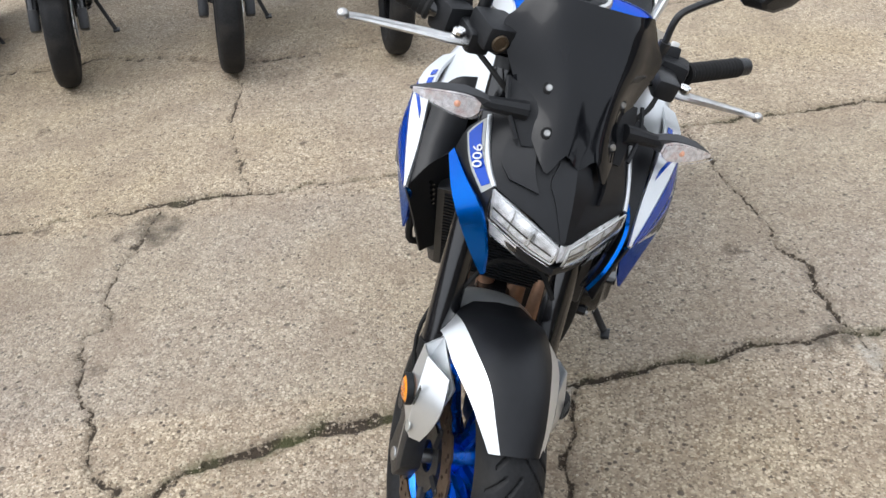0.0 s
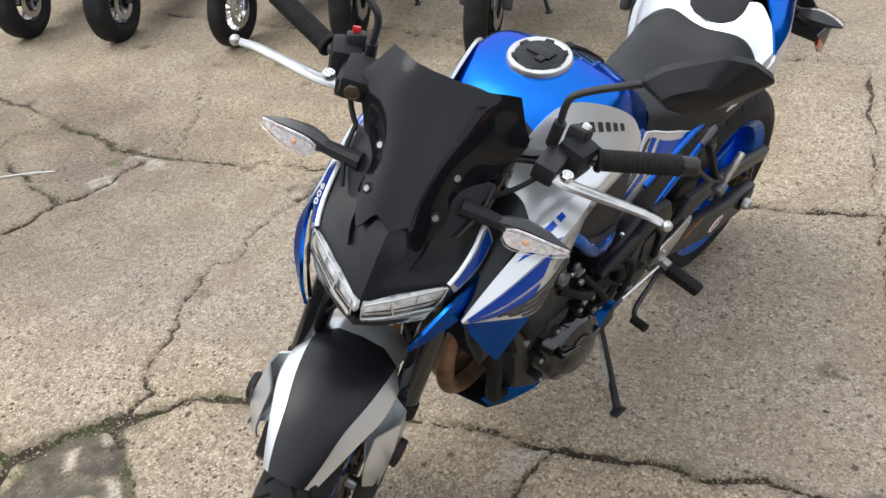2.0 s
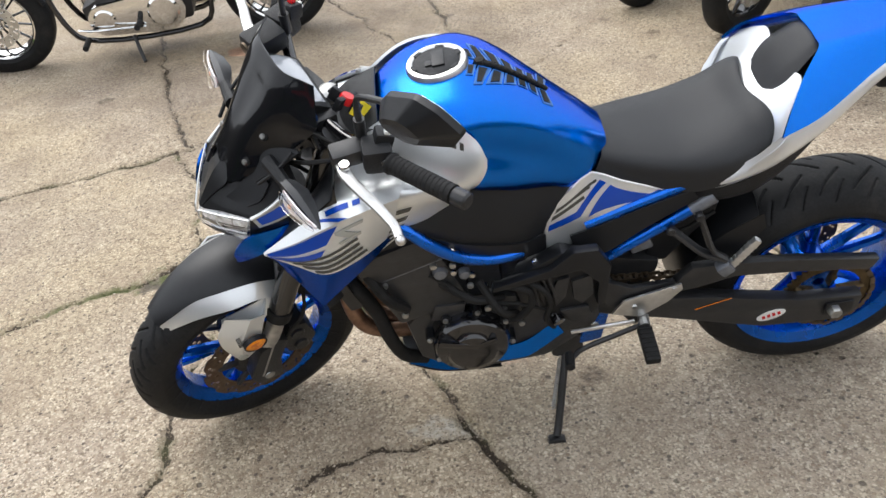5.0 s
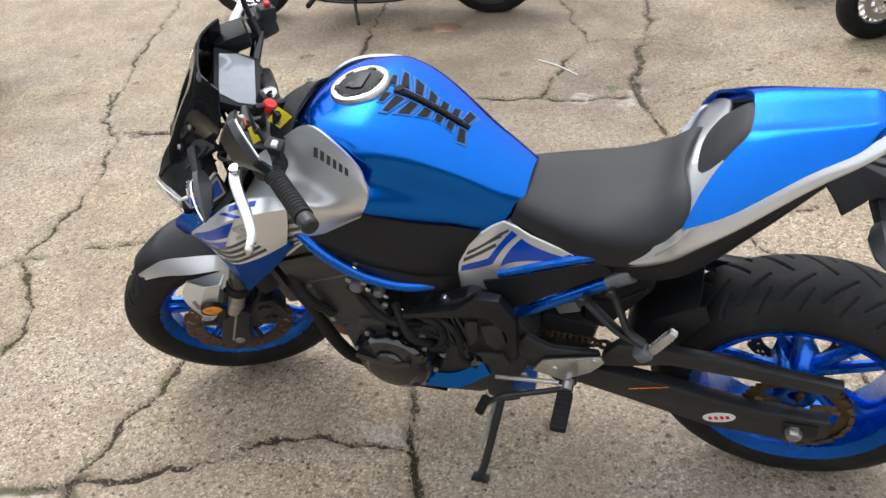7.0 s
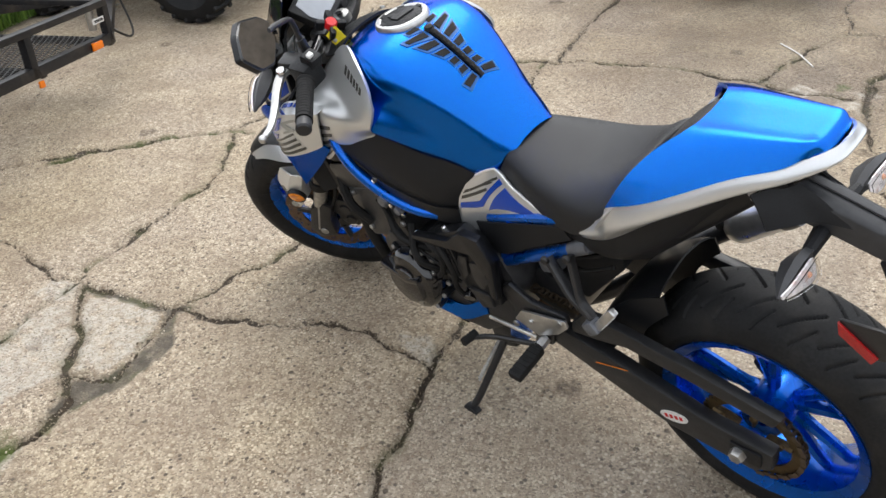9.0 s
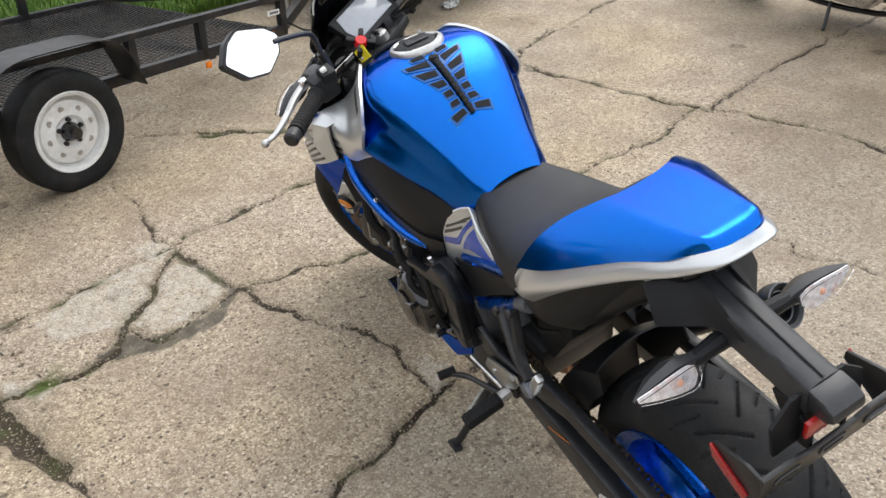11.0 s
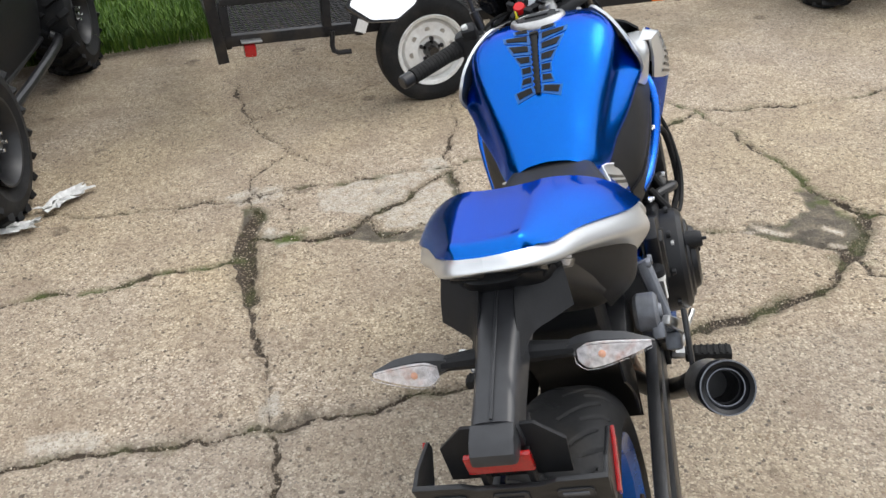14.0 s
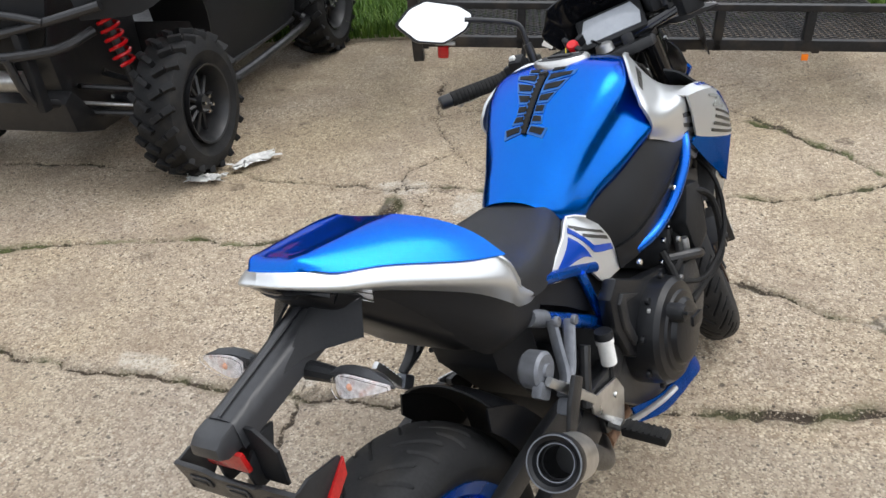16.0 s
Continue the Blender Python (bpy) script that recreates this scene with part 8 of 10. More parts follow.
part("stand_bracket", prism([(-0.06, 0.30), (-0.13, 0.31), (-0.14, 0.24), (-0.10, 0.22), (-0.06, 0.24)], 0.10, 0.145, 0.008), BLACK_METAL, BIKE)


# ---- things round the yard ----
def ring_tyre(bm, centre, radius, rim, half, n=48, square=0.5):
    """A plain tyre of revolution; square flattens its tread."""
    prof = []
    for a in np.linspace(-1, 1, 13):
        y = half * math.sin(a * 1.45) / math.sin(1.45)
        prof.append((radius - (radius - rim) * (1 - math.cos(a * 1.40)) ** (1.2 + square), y))
    prof = [(rim - 0.01, -half * 0.7)] + prof + [(rim - 0.01, half * 0.7)]
    return lathe(prof, centre, n, bm)


def lug_tyre(wheel, centre, radius, rim, half, count, depth, label, hand=1):
    """A knobbly off-road tyre: carcass and swept chevron lugs."""
    tyre = part("tyre", ring_tyre(None, centre, radius - depth, rim, half, 44, 2.0), TYRE, wheel, label)
    shapes = {}
    for k in range(count):
        for s in (-1, 1):
            a = 2 * math.pi * (k + (0.5 if s > 0 else 0)) / count
            for y0, y1, lag, wid in ((0.02, 0.55, 0.0, 0.024), (0.50, 0.98, 0.09, 0.029)):
                ym = s * half * (y0 + y1) / 2
                aa = a + hand * lag * 1.2
                r = radius - depth * 0.55 - (0.012 if y1 > 0.9 else 0)
                m = Matrix.Translation((centre[0] + r * math.cos(aa), centre[1] + ym, centre[2] + r * math.sin(aa))) @ Matrix.Rotation(math.pi / 2 - aa, 4, "Y") @ Matrix.Rotation(s * hand * radians(32), 4, "Z")
                if y1 > 0.9:
                    m = m @ Matrix.Rotation(-s * radians(16), 4, "X")
                if wid not in shapes:
                    first = part("lug", box((wid, half * (y1 - y0) * 1.05, depth * 1.5), None, 0.004), TYRE, tyre)
                    shapes[wid] = first.data
                else:
                    first = new("lug", shapes[wid])
                    first.parent = tyre
                first.matrix_local = m
    return tyre


def cast_rim(centre, r, half, spokes, out=1, spoke_r=0.013):
    """A cast wheel with plain spokes, dished to the side out."""
    bm = lathe([(r, -half), (r + 0.008, -half - 0.003), (r + 0.008, -half + 0.006), (r - 0.012, -half * 0.5), (r - 0.012, half * 0.5), (r + 0.008, half - 0.006), (r + 0.008, half + 0.003), (r, half), (r - 0.02, half * 0.6), (r - 0.022, -half * 0.6)], centre, 40)
    lathe([(0.01, -half * 0.8), (r * 0.24, -half * 0.8), (r * 0.26, 0), (r * 0.24, half * 0.8), (0.01, half * 0.8)], centre, 20, bm)
    for k in range(spokes):
        a = 2 * math.pi * k / spokes
        tube([(centre[0] + r * 0.2 * math.cos(a), centre[1] + out * half * 0.45, centre[2] + r * 0.2 * math.sin(a)), (centre[0] + (r - 0.012) * math.cos(a), centre[1] + out * half * 0.2, centre[2] + (r - 0.012) * math.sin(a))], spoke_r, 6, 1, bm, flat=0.7)
    return bm


def simple_wheel(parent, name, centre, radius, rim, half, spokes, rim_mat, disc=True, spoke_r=0.013, turn=None):
    w = part(name, cast_rim(centre, rim, half * 0.75, spokes, 1, spoke_r), rim_mat, parent, "", turn)
    part("tyre", ring_tyre(None, centre, radius, rim, half), TYRE, w, "", turn)
    if disc:
        part("brake_disc", lathe([(rim * 0.45, half * 0.9), (rim * 0.72, half * 0.9), (rim * 0.72, half * 0.9 + 0.004), (rim * 0.45, half * 0.9 + 0.004)], centre, 40), ALLOY, w, "", turn)
    return w


# utility trailer
TRAILER = thing("utility_trailer", "black steel utility trailer with mesh floor and white wheels", "trailer", pose(1.2, -0.49, 0.40, 0, 3.2, 190))


def bar(a, b, w=0.045, h=0.045):
    a, b = Vector(a), Vector(b)
    d = b - a
    m = Matrix.Translation((a + b) / 2) @ d.to_track_quat("X", "Z").to_matrix().to_4x4()
    return box((d.length + w * 0.6, w, h), m, 0.004)


for y in (0.0, 1.45):
    part("bottom_rail", bar((0, y, 0), (2.3, y, 0), 0.04, 0.05), TRAILER_PAINT, TRAILER)
    part("top_rail", bar((0, y, 0.17), (2.3, y, 0.17), 0.045, 0.03), TRAILER_PAINT, TRAILER)
    for x in (0.0, 0.45, 1.35, 1.75, 2.3):
        part("post", bar((x, y, -0.015), (x, y, 0.16), 0.04, 0.04), TRAILER_PAINT, TRAILER)
for x in (0.0, 0.6, 1.2, 1.8, 2.3):
    part("cross_member", bar((x, 0, -0.02), (x, 1.45, -0.02), 0.035, 0.035), TRAILER_PAINT, TRAILER)
part("front_rail", bar((2.3, 0, 0.17), (2.3, 1.45, 0.17), 0.045, 0.03), TRAILER_PAINT, TRAILER)


def expanded_mesh(width, height, step_a, step_b, wire):
    """A lattice of thin bars in x and y."""
    bm = bmesh.new()
    slope = step_b / step_a
    for sgn in (-1, 1):
        for c in np.arange(-height / slope if sgn > 0 else 0, width if sgn > 0 else width + height / slope, step_a):
            pts = []
            x0, x1 = (c, c + height / slope) if sgn > 0 else (c, c - height / slope)
            t0, t1 = 0.0, 1.0
            for t_lim in ((0 - x0) / (x1 - x0), (width - x0) / (x1 - x0)):
                if (t_lim > 0) == (x1 > x0) and 0 < t_lim < 1:
                    pass
            lo, hi = sorted(((0 - x0) / (x1 - x0), (width - x0) / (x1 - x0)))
            t0, t1 = max(0, lo), min(1, hi)
            if t1 - t0 < 0.01:
                continue
            a = Vector((x0 + (x1 - x0) * t0, height * t0, 0))
            b = Vector((x0 + (x1 - x0) * t1, height * t1, 0))
            d = b - a
            box((d.length, wire, wire), Matrix.Translation((a + b) / 2) @ Matrix.Rotation(math.atan2(d.y, d.x), 4, "Z"), 0, bm)
    return bm


part("mesh_floor", expanded_mesh(2.3, 1.45, 0.062, 0.030, 0.0045), TRAILER_PAINT, TRAILER, "expanded steel mesh floor")["kind"] = "stuff"
gate = part("ramp_gate", bar((-0.03, 0.0, -0.08), (-0.13, 0.0, 1.05), 0.05, 0.05), TRAILER_PAINT, TRAILER, "folded-up mesh ramp gate")
part("gate_side", bar((-0.03, 1.45, -0.08), (-0.13, 1.45, 1.05), 0.05, 0.05), TRAILER_PAINT, gate)
for z in (0.0, 0.55, 1.05):
    part("gate_bar", bar((-0.035 - 0.09 * z, 0, z), (-0.035 - 0.09 * z, 1.45, z), 0.035, 0.035), TRAILER_PAINT, gate)
gm = expanded_mesh(1.45, 1.05, 0.062, 0.030, 0.0045)
bmesh.ops.transform(gm, matrix=Matrix.Translation((-0.035, 0, 0)) @ Matrix.Rotation(radians(-5), 4, "Y") @ Matrix.Rotation(radians(90), 4, "Z") @ Matrix.Rotation(radians(90), 4, "X"), verts=gm.verts)
part("gate_mesh", gm, TRAILER_PAINT, gate)["kind"] = "stuff"
for y0, out in ((-0.075, -1), (1.525, 1)):
    c = (0.915, y0, -0.108)
    w = part("wheel", lathe([(0.150, out * 0.054), (0.164, out * 0.060), (0.170, out * 0.052), (0.155, out * 0.03), (0.150, -out * 0.045), (0.140, -out * 0.045), (0.142, out * 0.01), (0.136, out * 0.020), (0.128, out * 0.034), (0.070, out * 0.042), (0.055, out * 0.032), (0.0, out * 0.032), (0.0, -out * 0.0), (0.11, -out * 0.01), (0.146, out * 0.02)], c, 56), WHITE_PAINT, TRAILER, "white steel trailer wheel")
    part("tyre", ring_tyre(None, c, 0.250, 0.162, 0.068, 56, 1.6), TYRE, w)
    hub = lathe([(0, out * 0.085), (0.024, out * 0.084), (0.030, out * 0.07), (0.040, out * 0.05), (0.042, out * 0.02), (0, out * 0.02)], c, 20, closed=False)
    part("hub_cap", hub, BLACK_GLOSS, w, "black grease cap")
    for k in range(5):
        a = k * 2 * math.pi / 5 + 0.3
        part("wheel_nut", bolt((c[0] + 0.052 * math.cos(a), c[1] + out * 0.036, c[2] + 0.052 * math.sin(a)), (0, out, 0), 0.010, 0.012), BLACK_METAL, w)
    for k in range(8):
        a = k * math.pi / 4 + 0.2
        part("wheel_hole", lathe([(0, out * 0.0005), (0.0125, out * 0.0005), (0.0125, -out * 0.004), (0, -out * 0.004)], (c[0] + 0.098 * math.cos(a), c[1] + out * 0.0385, c[2] + 0.098 * math.sin(a)), 14, closed=False), STEEL, w)
    fen = [[(0.56, y, 0.02) for y in (y0 - 0.085, y0 + 0.085)], [(0.62, y, 0.16) for y in (y0 - 0.09, y0 + 0.085)], [(0.72, y, 0.225) for y in (y0 - 0.095, y0 + 0.085)], [(0.92, y, 0.235) for y in (y0 - 0.095, y0 + 0.085)], [(1.12, y, 0.225) for y in (y0 - 0.095, y0 + 0.085)], [(1.22, y, 0.16) for y in (y0 - 0.09, y0 + 0.085)], [(1.29, y, 0.0) for y in (y0 - 0.085, y0 + 0.085)]]
    part("fender", shell(surface(fen, 4, 2), 0.005, (0, 0, 1)), TRAILER_PAINT, TRAILER, "black steel fender")
part("axle", bar((0.915, -0.02, -0.108), (0.915, 1.47, -0.108), 0.04, 0.04), TRAILER_PAINT, TRAILER)
for y in (0.0, 1.45):
    part("tongue_bar", bar((2.3, y, 0.02), (3.35, 0.725, -0.03), 0.045, 0.06), TRAILER_PAINT, TRAILER)
part("coupler", box((0.20, 0.07, 0.06), pose(3.42, 0.725, -0.02), 0.012), TRAILER_PAINT, TRAILER)
part("tongue_jack", tube([(3.1, 0.725, 0.20), (3.1, 0.725, -0.20)], 0.024, 12, 1), STEEL, TRAILER)
tail_l = part("tail_lamp", box((0.055, 0.050, 0.058), pose(0.09, -0.045, -0.038), 0.014), RED, TRAILER, "red trailer tail lamp")
part("lamp_bracket", box((0.09, 0.07, 0.004), pose(0.10, -0.04, 0.002), 0), STEEL, TRAILER)
part("marker_lamp", box((0.075, 0.012, 0.036), pose(2.17, -0.027, -0.002), 0.004), ORANGE_LENS, TRAILER, "orange side marker lamp")
part("marker_lamp", box((0.03, 0.012, 0.03), pose(1.75, -0.027, -0.05), 0.004), ORANGE_LENS, TRAILER)
part("hook", tube([(0.47, -0.02, 0.0), (0.47, -0.03, -0.09), (0.55, -0.03, -0.10)], 0.012, 8, 3), TRAILER_PAINT, TRAILER)
lab = part("label", box((0.05, 0.003, 0.055), pose(0.575, -0.165, 0.05, 0, 20, 0), 0), PAPER, TRAILER, "small white label")
lab = part("label", box((0.085, 0.003, 0.026), pose(2.22, -0.025, 0.105), 0), PAPER, TRAILER, "small white label")
lb = bmesh.new()
for i in range(5):
    box((0.009, 0.002, 0.012), pose(2.195 + i * 0.013, -0.0275, 0.105), 0, lb)
part("lettering", lb, DECAL_DARK, TRAILER)
part("wiring", tube([(2.3, -0.01, 0.05), (2.6, 0.1, -0.08), (2.9, 0.3, -0.10), (3.3, 0.65, -0.02)], 0.006, 6, 5), RUBBER, TRAILER)
chain_bm = bmesh.new()
for i in range(26):
    a = i * 0.24
    p = (3.30 - 0.022 * i, 0.66 - 0.012 * i + 0.05 * math.sin(a * 2), -0.255 + 0.01 * math.sin(a) + 0.02 * max(0, 1 - i / 6) * 8)
    lathe([(0.010, -0.003), (0.015, -0.003), (0.015, 0.003), (0.010, 0.003)], (0, 0, 0), 8, None) if 0 else None
    box((0.03, 0.014, 0.007), Matrix.Translation(p) @ Matrix.Rotation(a, 4, "Z") @ Matrix.Rotation(radians(90 * (i % 2)), 4, "X"), 0.002, chain_bm)
part("safety_chain", chain_bm, STEEL, TRAILER, "rusty safety chain")["kind"] = "stuff"

# red and black side-by-side
UTV = thing("side_by_side", "red and black side-by-side utility vehicle with knobbly tyres", "utility vehicle", pose(2.75, -0.70, 0, 0, 0, 90))
for x, y, half in ((0.87, 0.648, 0.104), (0.87, -0.648, 0.104), (-0.89, 0.57, 0.122), (-0.89, -0.57, 0.122)):
    out = 1 if y > 0 else -1
    c = (x, y, 0.313)
    w = part("wheel", cast_rim(c, 0.165, 0.10, 0, out, 0.014), BLACK_METAL, UTV, "black alloy wheel")
    for k in range(10):
        a = 2 * math.pi * k / 10
        part("spoke", tube([(c[0] + 0.033 * math.cos(a), c[1] + out * 0.045, c[2] + 0.033 * math.sin(a)), (c[0] + 0.153 * math.cos(a), c[1] + out * 0.02, c[2] + 0.153 * math.sin(a))], 0.014, 6, 1, flat=0.7), BLACK_METAL, w)
    lug_tyre(w, c, 0.316, 0.175, half, 20, 0.022, "deep-lugged black off-road tyre", out)
    for k in range(4):
        a = k * math.pi / 2 + 0.4
        part("wheel_nut", bolt((c[0] + 0.032 * math.cos(a), c[1] + out * 0.085, c[2] + 0.032 * math.sin(a)), (0, out, 0), 0.009, 0.014), CHROME, w)
for s in (-1, 1):
    for x0, x1, z0, z1 in ((0.78, 0.86, 0.30, 0.27), (0.98, 0.90, 0.30, 0.27), (0.80, 0.86, 0.42, 0.38), (0.98, 0.90, 0.42, 0.38)):
        part("control_arm", tube([(x0, s * 0.20, z0), (x1, s * 0.50, z1)], 0.014, 8, 1), BLACK_METAL, UTV)
    part("tie_rod", tube([(1.02, s * 0.16, 0.36), (0.98, s * 0.52, 0.34)], 0.009, 8, 1), STEEL, UTV)
    part("shock_body", tube([(0.90, s * 0.43, 0.38), (0.90, s * 0.33, 0.84)], 0.020, 10, 1), BLACK_METAL, UTV)
    coil = [(0.90 + 0.040 * math.cos(f * 52), s * (0.405 - 0.070 * f) + 0.040 * math.sin(f * 52) * 0.98, 0.50 + 0.31 * f + s * 0.040 * math.sin(f * 52) * 0.2) for f in np.linspace(0, 1, 130)]
    part("shock_spring", tube(coil, 0.0085, 7, 1), UTV_RED, UTV, "red coil spring")
    part("rocker_step", tube([(0.46, s * 0.60, 0.30), (0.40, s * 0.64, 0.27), (-0.50, s * 0.62, 0.27), (-0.58, s * 0.57, 0.30)], 0.024, 10, 3), BLACK_METAL, UTV, "black nerf bar step")
    part("rocker_step", tube([(0.42, s * 0.56, 0.30), (-0.52, s * 0.54, 0.30)], 0.016, 8, 1), BLACK_METAL, UTV)
    # front fender: red top, black flare and inner arch
    top = [[(1.14, s * 0.20, 0.90), (1.12, s * 0.42, 0.88), (1.08, s * 0.52, 0.84)], [(0.90, s * 0.20, 0.99), (0.90, s * 0.46, 0.97), (0.90, s * 0.60, 0.91)], [(0.62, s * 0.22, 1.04), (0.62, s * 0.46, 1.02), (0.62, s * 0.62, 0.95)], [(0.40, s * 0.24, 1.08), (0.40, s * 0.46, 1.06), (0.42, s * 0.60, 0.98)]]
    top = [[(x, 1.2 * y, z) for x, y, z in row] for row in top]
    part("front_fender", shell(surface(top, 4, 4), 0.008, (0, 0, 1)), UTV_RED, UTV, "glossy red front fender")
    lip = [[(1.18, s * 0.36, 0.86), (1.18, s * 0.38, 0.76)], [(1.08, s * 0.53, 0.84), (1.06, s * 0.54, 0.76)], [(0.90, s * 0.605, 0.91), (0.88, s * 0.615, 0.83)], [(0.62, s * 0.625, 0.95), (0.60, s * 0.62, 0.82)]]
    lip = [[(x, 1.2 * y, z) for x, y, z in row] for row in lip]
    part("fender_flare", shell(surface(lip, 4, 3), 0.010, (0, s, 0)), BLACK_TEX, UTV)
    side = [[(0.46, s * 0.58, 0.98), (0.44, s * 0.57, 0.62), (0.42, s * 0.54, 0.31)], [(0.10, s * 0.60, 0.98), (0.10, s * 0.62, 0.62), (0.05, s * 0.56, 0.31)], [(-0.40, s * 0.60, 1.00), (-0.45, s * 0.61, 0.66), (-0.50, s * 0.55, 0.32)], [(-0.62, s * 0.58, 1.02), (-0.66, s * 0.58, 0.80), (-0.60, s * 0.54, 0.50)]]
    part("side_door", shell(surface(side, 4, 4), 0.020, (0, s, 0)), BLACK_TEX, UTV, "black plastic door")
    part("wheel_arch", shell(surface([[(0.60, s * 0.60, 0.84), (0.58, s * 0.30, 0.86)], [(0.46, s * 0.58, 0.60), (0.46, s * 0.28, 0.60)], [(0.43, s * 0.54, 0.31), (0.43, s * 0.28, 0.31)]], 4, 3), 0.010, (1, 0, 0)), BLACK_SATIN, UTV)
    lamp = part("headlamp", box((0.05, 0.19, 0.085), pose(1.150, s * 0.560, 0.905, s * 8, -25, -s * 24), 0.012), LENS_BACK, UTV, "clear headlamp")
    part("rear_panel", shell(surface([[(-0.62, s * 0.58, 1.02), (-0.62, s * 0.58, 0.72)], [(-0.90, s * 0.60, 1.02), (-0.90, s * 0.60, 0.78)], [(-1.25, s * 0.58, 1.02), (-1.22, s * 0.58, 0.72)]], 4, 3), 0.010, (0, s, 0)), UTV_RED, UTV, "red cargo bed side")
    part("cage_post", tube([(0.50, s * 0.56, 1.0), (0.18, s * 0.54, 1.75), (-0.45, s * 0.54, 1.80), (-0.62, s * 0.56, 1.05)], 0.024, 10, 3), BLACK_METAL, UTV)
    for z in (0.31, 0.43):
        for x in (0.78, 0.98):
            part("bolt", bolt((x + 0.02, s * 0.21, z), (0.6, s, 0), 0.012, 0.010), CHROME, UTV)
hood = [[(1.18, 0, 0.88), (1.17, 0.20, 0.88)], [(0.95, 0, 0.99), (0.95, 0.20, 0.985)], [(0.65, 0, 1.05), (0.65, 0.22, 1.045)], [(0.38, 0, 1.10), (0.38, 0.26, 1.09)]]
part("hood", shell(surface(mirrored(hood), 4, 4), 0.008, (0, 0, 1)), BLACK_TEX, UTV, "black plastic hood")
grille = shell(surface([[(1.20, -0.34, 0.86), (1.24, 0, 0.88), (1.20, 0.34, 0.86)], [(1.20, -0.30, 0.74), (1.24, 0, 0.72), (1.20, 0.30, 0.74)], [(1.16, -0.22, 0.62), (1.20, 0, 0.58), (1.16, 0.22, 0.62)]], 4, 5), 0.02, (1, 0, 0))
part("grille", grille, BLACK_TEX, UTV, "black grille")
part("skid_plate", prism([(1.15, 0.40), (1.12, 0.26), (0.95, 0.20), (-0.95, 0.20), (-0.95, 0.27), (0.95, 0.28), (1.08, 0.44)], -0.24, 0.24, 0.02), BLACK_METAL, UTV)
part("front_bumper", tube([(1.10, -0.44, 0.70), (1.24, -0.34, 0.66), (1.30, 0, 0.64), (1.24, 0.34, 0.66), (1.10, 0.44, 0.70)], 0.020, 10, 4), BLACK_METAL, UTV)
part("front_bumper", tube([(1.14, -0.20, 0.40), (1.26, -0.18, 0.46), (1.30, -0.16, 0.64)], 0.018, 10, 3), BLACK_METAL, UTV)
part("front_bumper", tube([(1.14, 0.20, 0.40), (1.26, 0.18, 0.46), (1.30, 0.16, 0.64)], 0.018, 10, 3), BLACK_METAL, UTV)
for s in (-1, 1):
    part("brush_guard", tube([(1.26, 0, 0.705), (1.26, s * 0.14, 0.730), (1.24, s * 0.34, 0.770), (1.18, s * 0.56, 0.820)], 0.019, 10, 3), BLACK_METAL, UTV)
    part("brush_guard", tube([(1.25, s * 0.34, 0.772), (1.26, s * 0.20, 0.800), (1.27, 0, 0.815)], 0.016, 10, 3), BLACK_METAL, UTV)
    part("guard_upright", prism([(1.20, 0.40), (1.25, 0.40), (1.27, 0.73), (1.22, 0.73)], s * 0.205 - 0.018, s * 0.205 + 0.018, 0.005), BLACK_TEX, UTV)
part("bulkhead", prism([(1.06, 0.28), (1.10, 0.62), (1.0, 0.82), (0.62, 0.86), (0.46, 0.80), (0.46, 0.28)], -0.19, 0.19, 0.02), BLACK_METAL, UTV)
part("differential", lathe([(0, 0.10), (0.06, 0.09), (0.10, 0.03), (0.10, -0.03), (0.06, -0.09), (0, -0.10)], (0.90, 0, 0.33), 20, closed=False), STEEL, UTV)
part("winch", tube([(1.16, -0.10, 0.50), (1.16, 0.10, 0.50)], 0.045, 14, 1), STEEL, UTV)
part("chassis", prism([(0.46, 0.28), (0.46, 0.56), (-0.60, 0.56), (-1.15, 0.62), (-1.20, 0.45), (-0.95, 0.28)], -0.48, 0.48, 0.02), BLACK_METAL, UTV)
part("seat", box((0.5, 1.0, 0.16), pose(-0.25, 0, 0.66), 0.05), SEAT, UTV)
part("seat_back", box((0.14, 1.0, 0.55), pose(-0.50, 0, 0.95, 0, -12, 0), 0.05), SEAT, UTV)
part("cargo_bed", box((0.62, 1.1, 0.06), pose(-0.93, 0, 0.74), 0.02), BLACK_TEX, UTV)
part("roof", shell(surface([[(0.22, -0.54, 1.76), (0.22, 0, 1.80), (0.22, 0.54, 1.76)], [(-0.45, -0.54, 1.81), (-0.45, 0, 1.85), (-0.45, 0.54, 1.81)]], 3, 4), 0.02, (0, 0, 1)), BLACK_TEX, UTV)

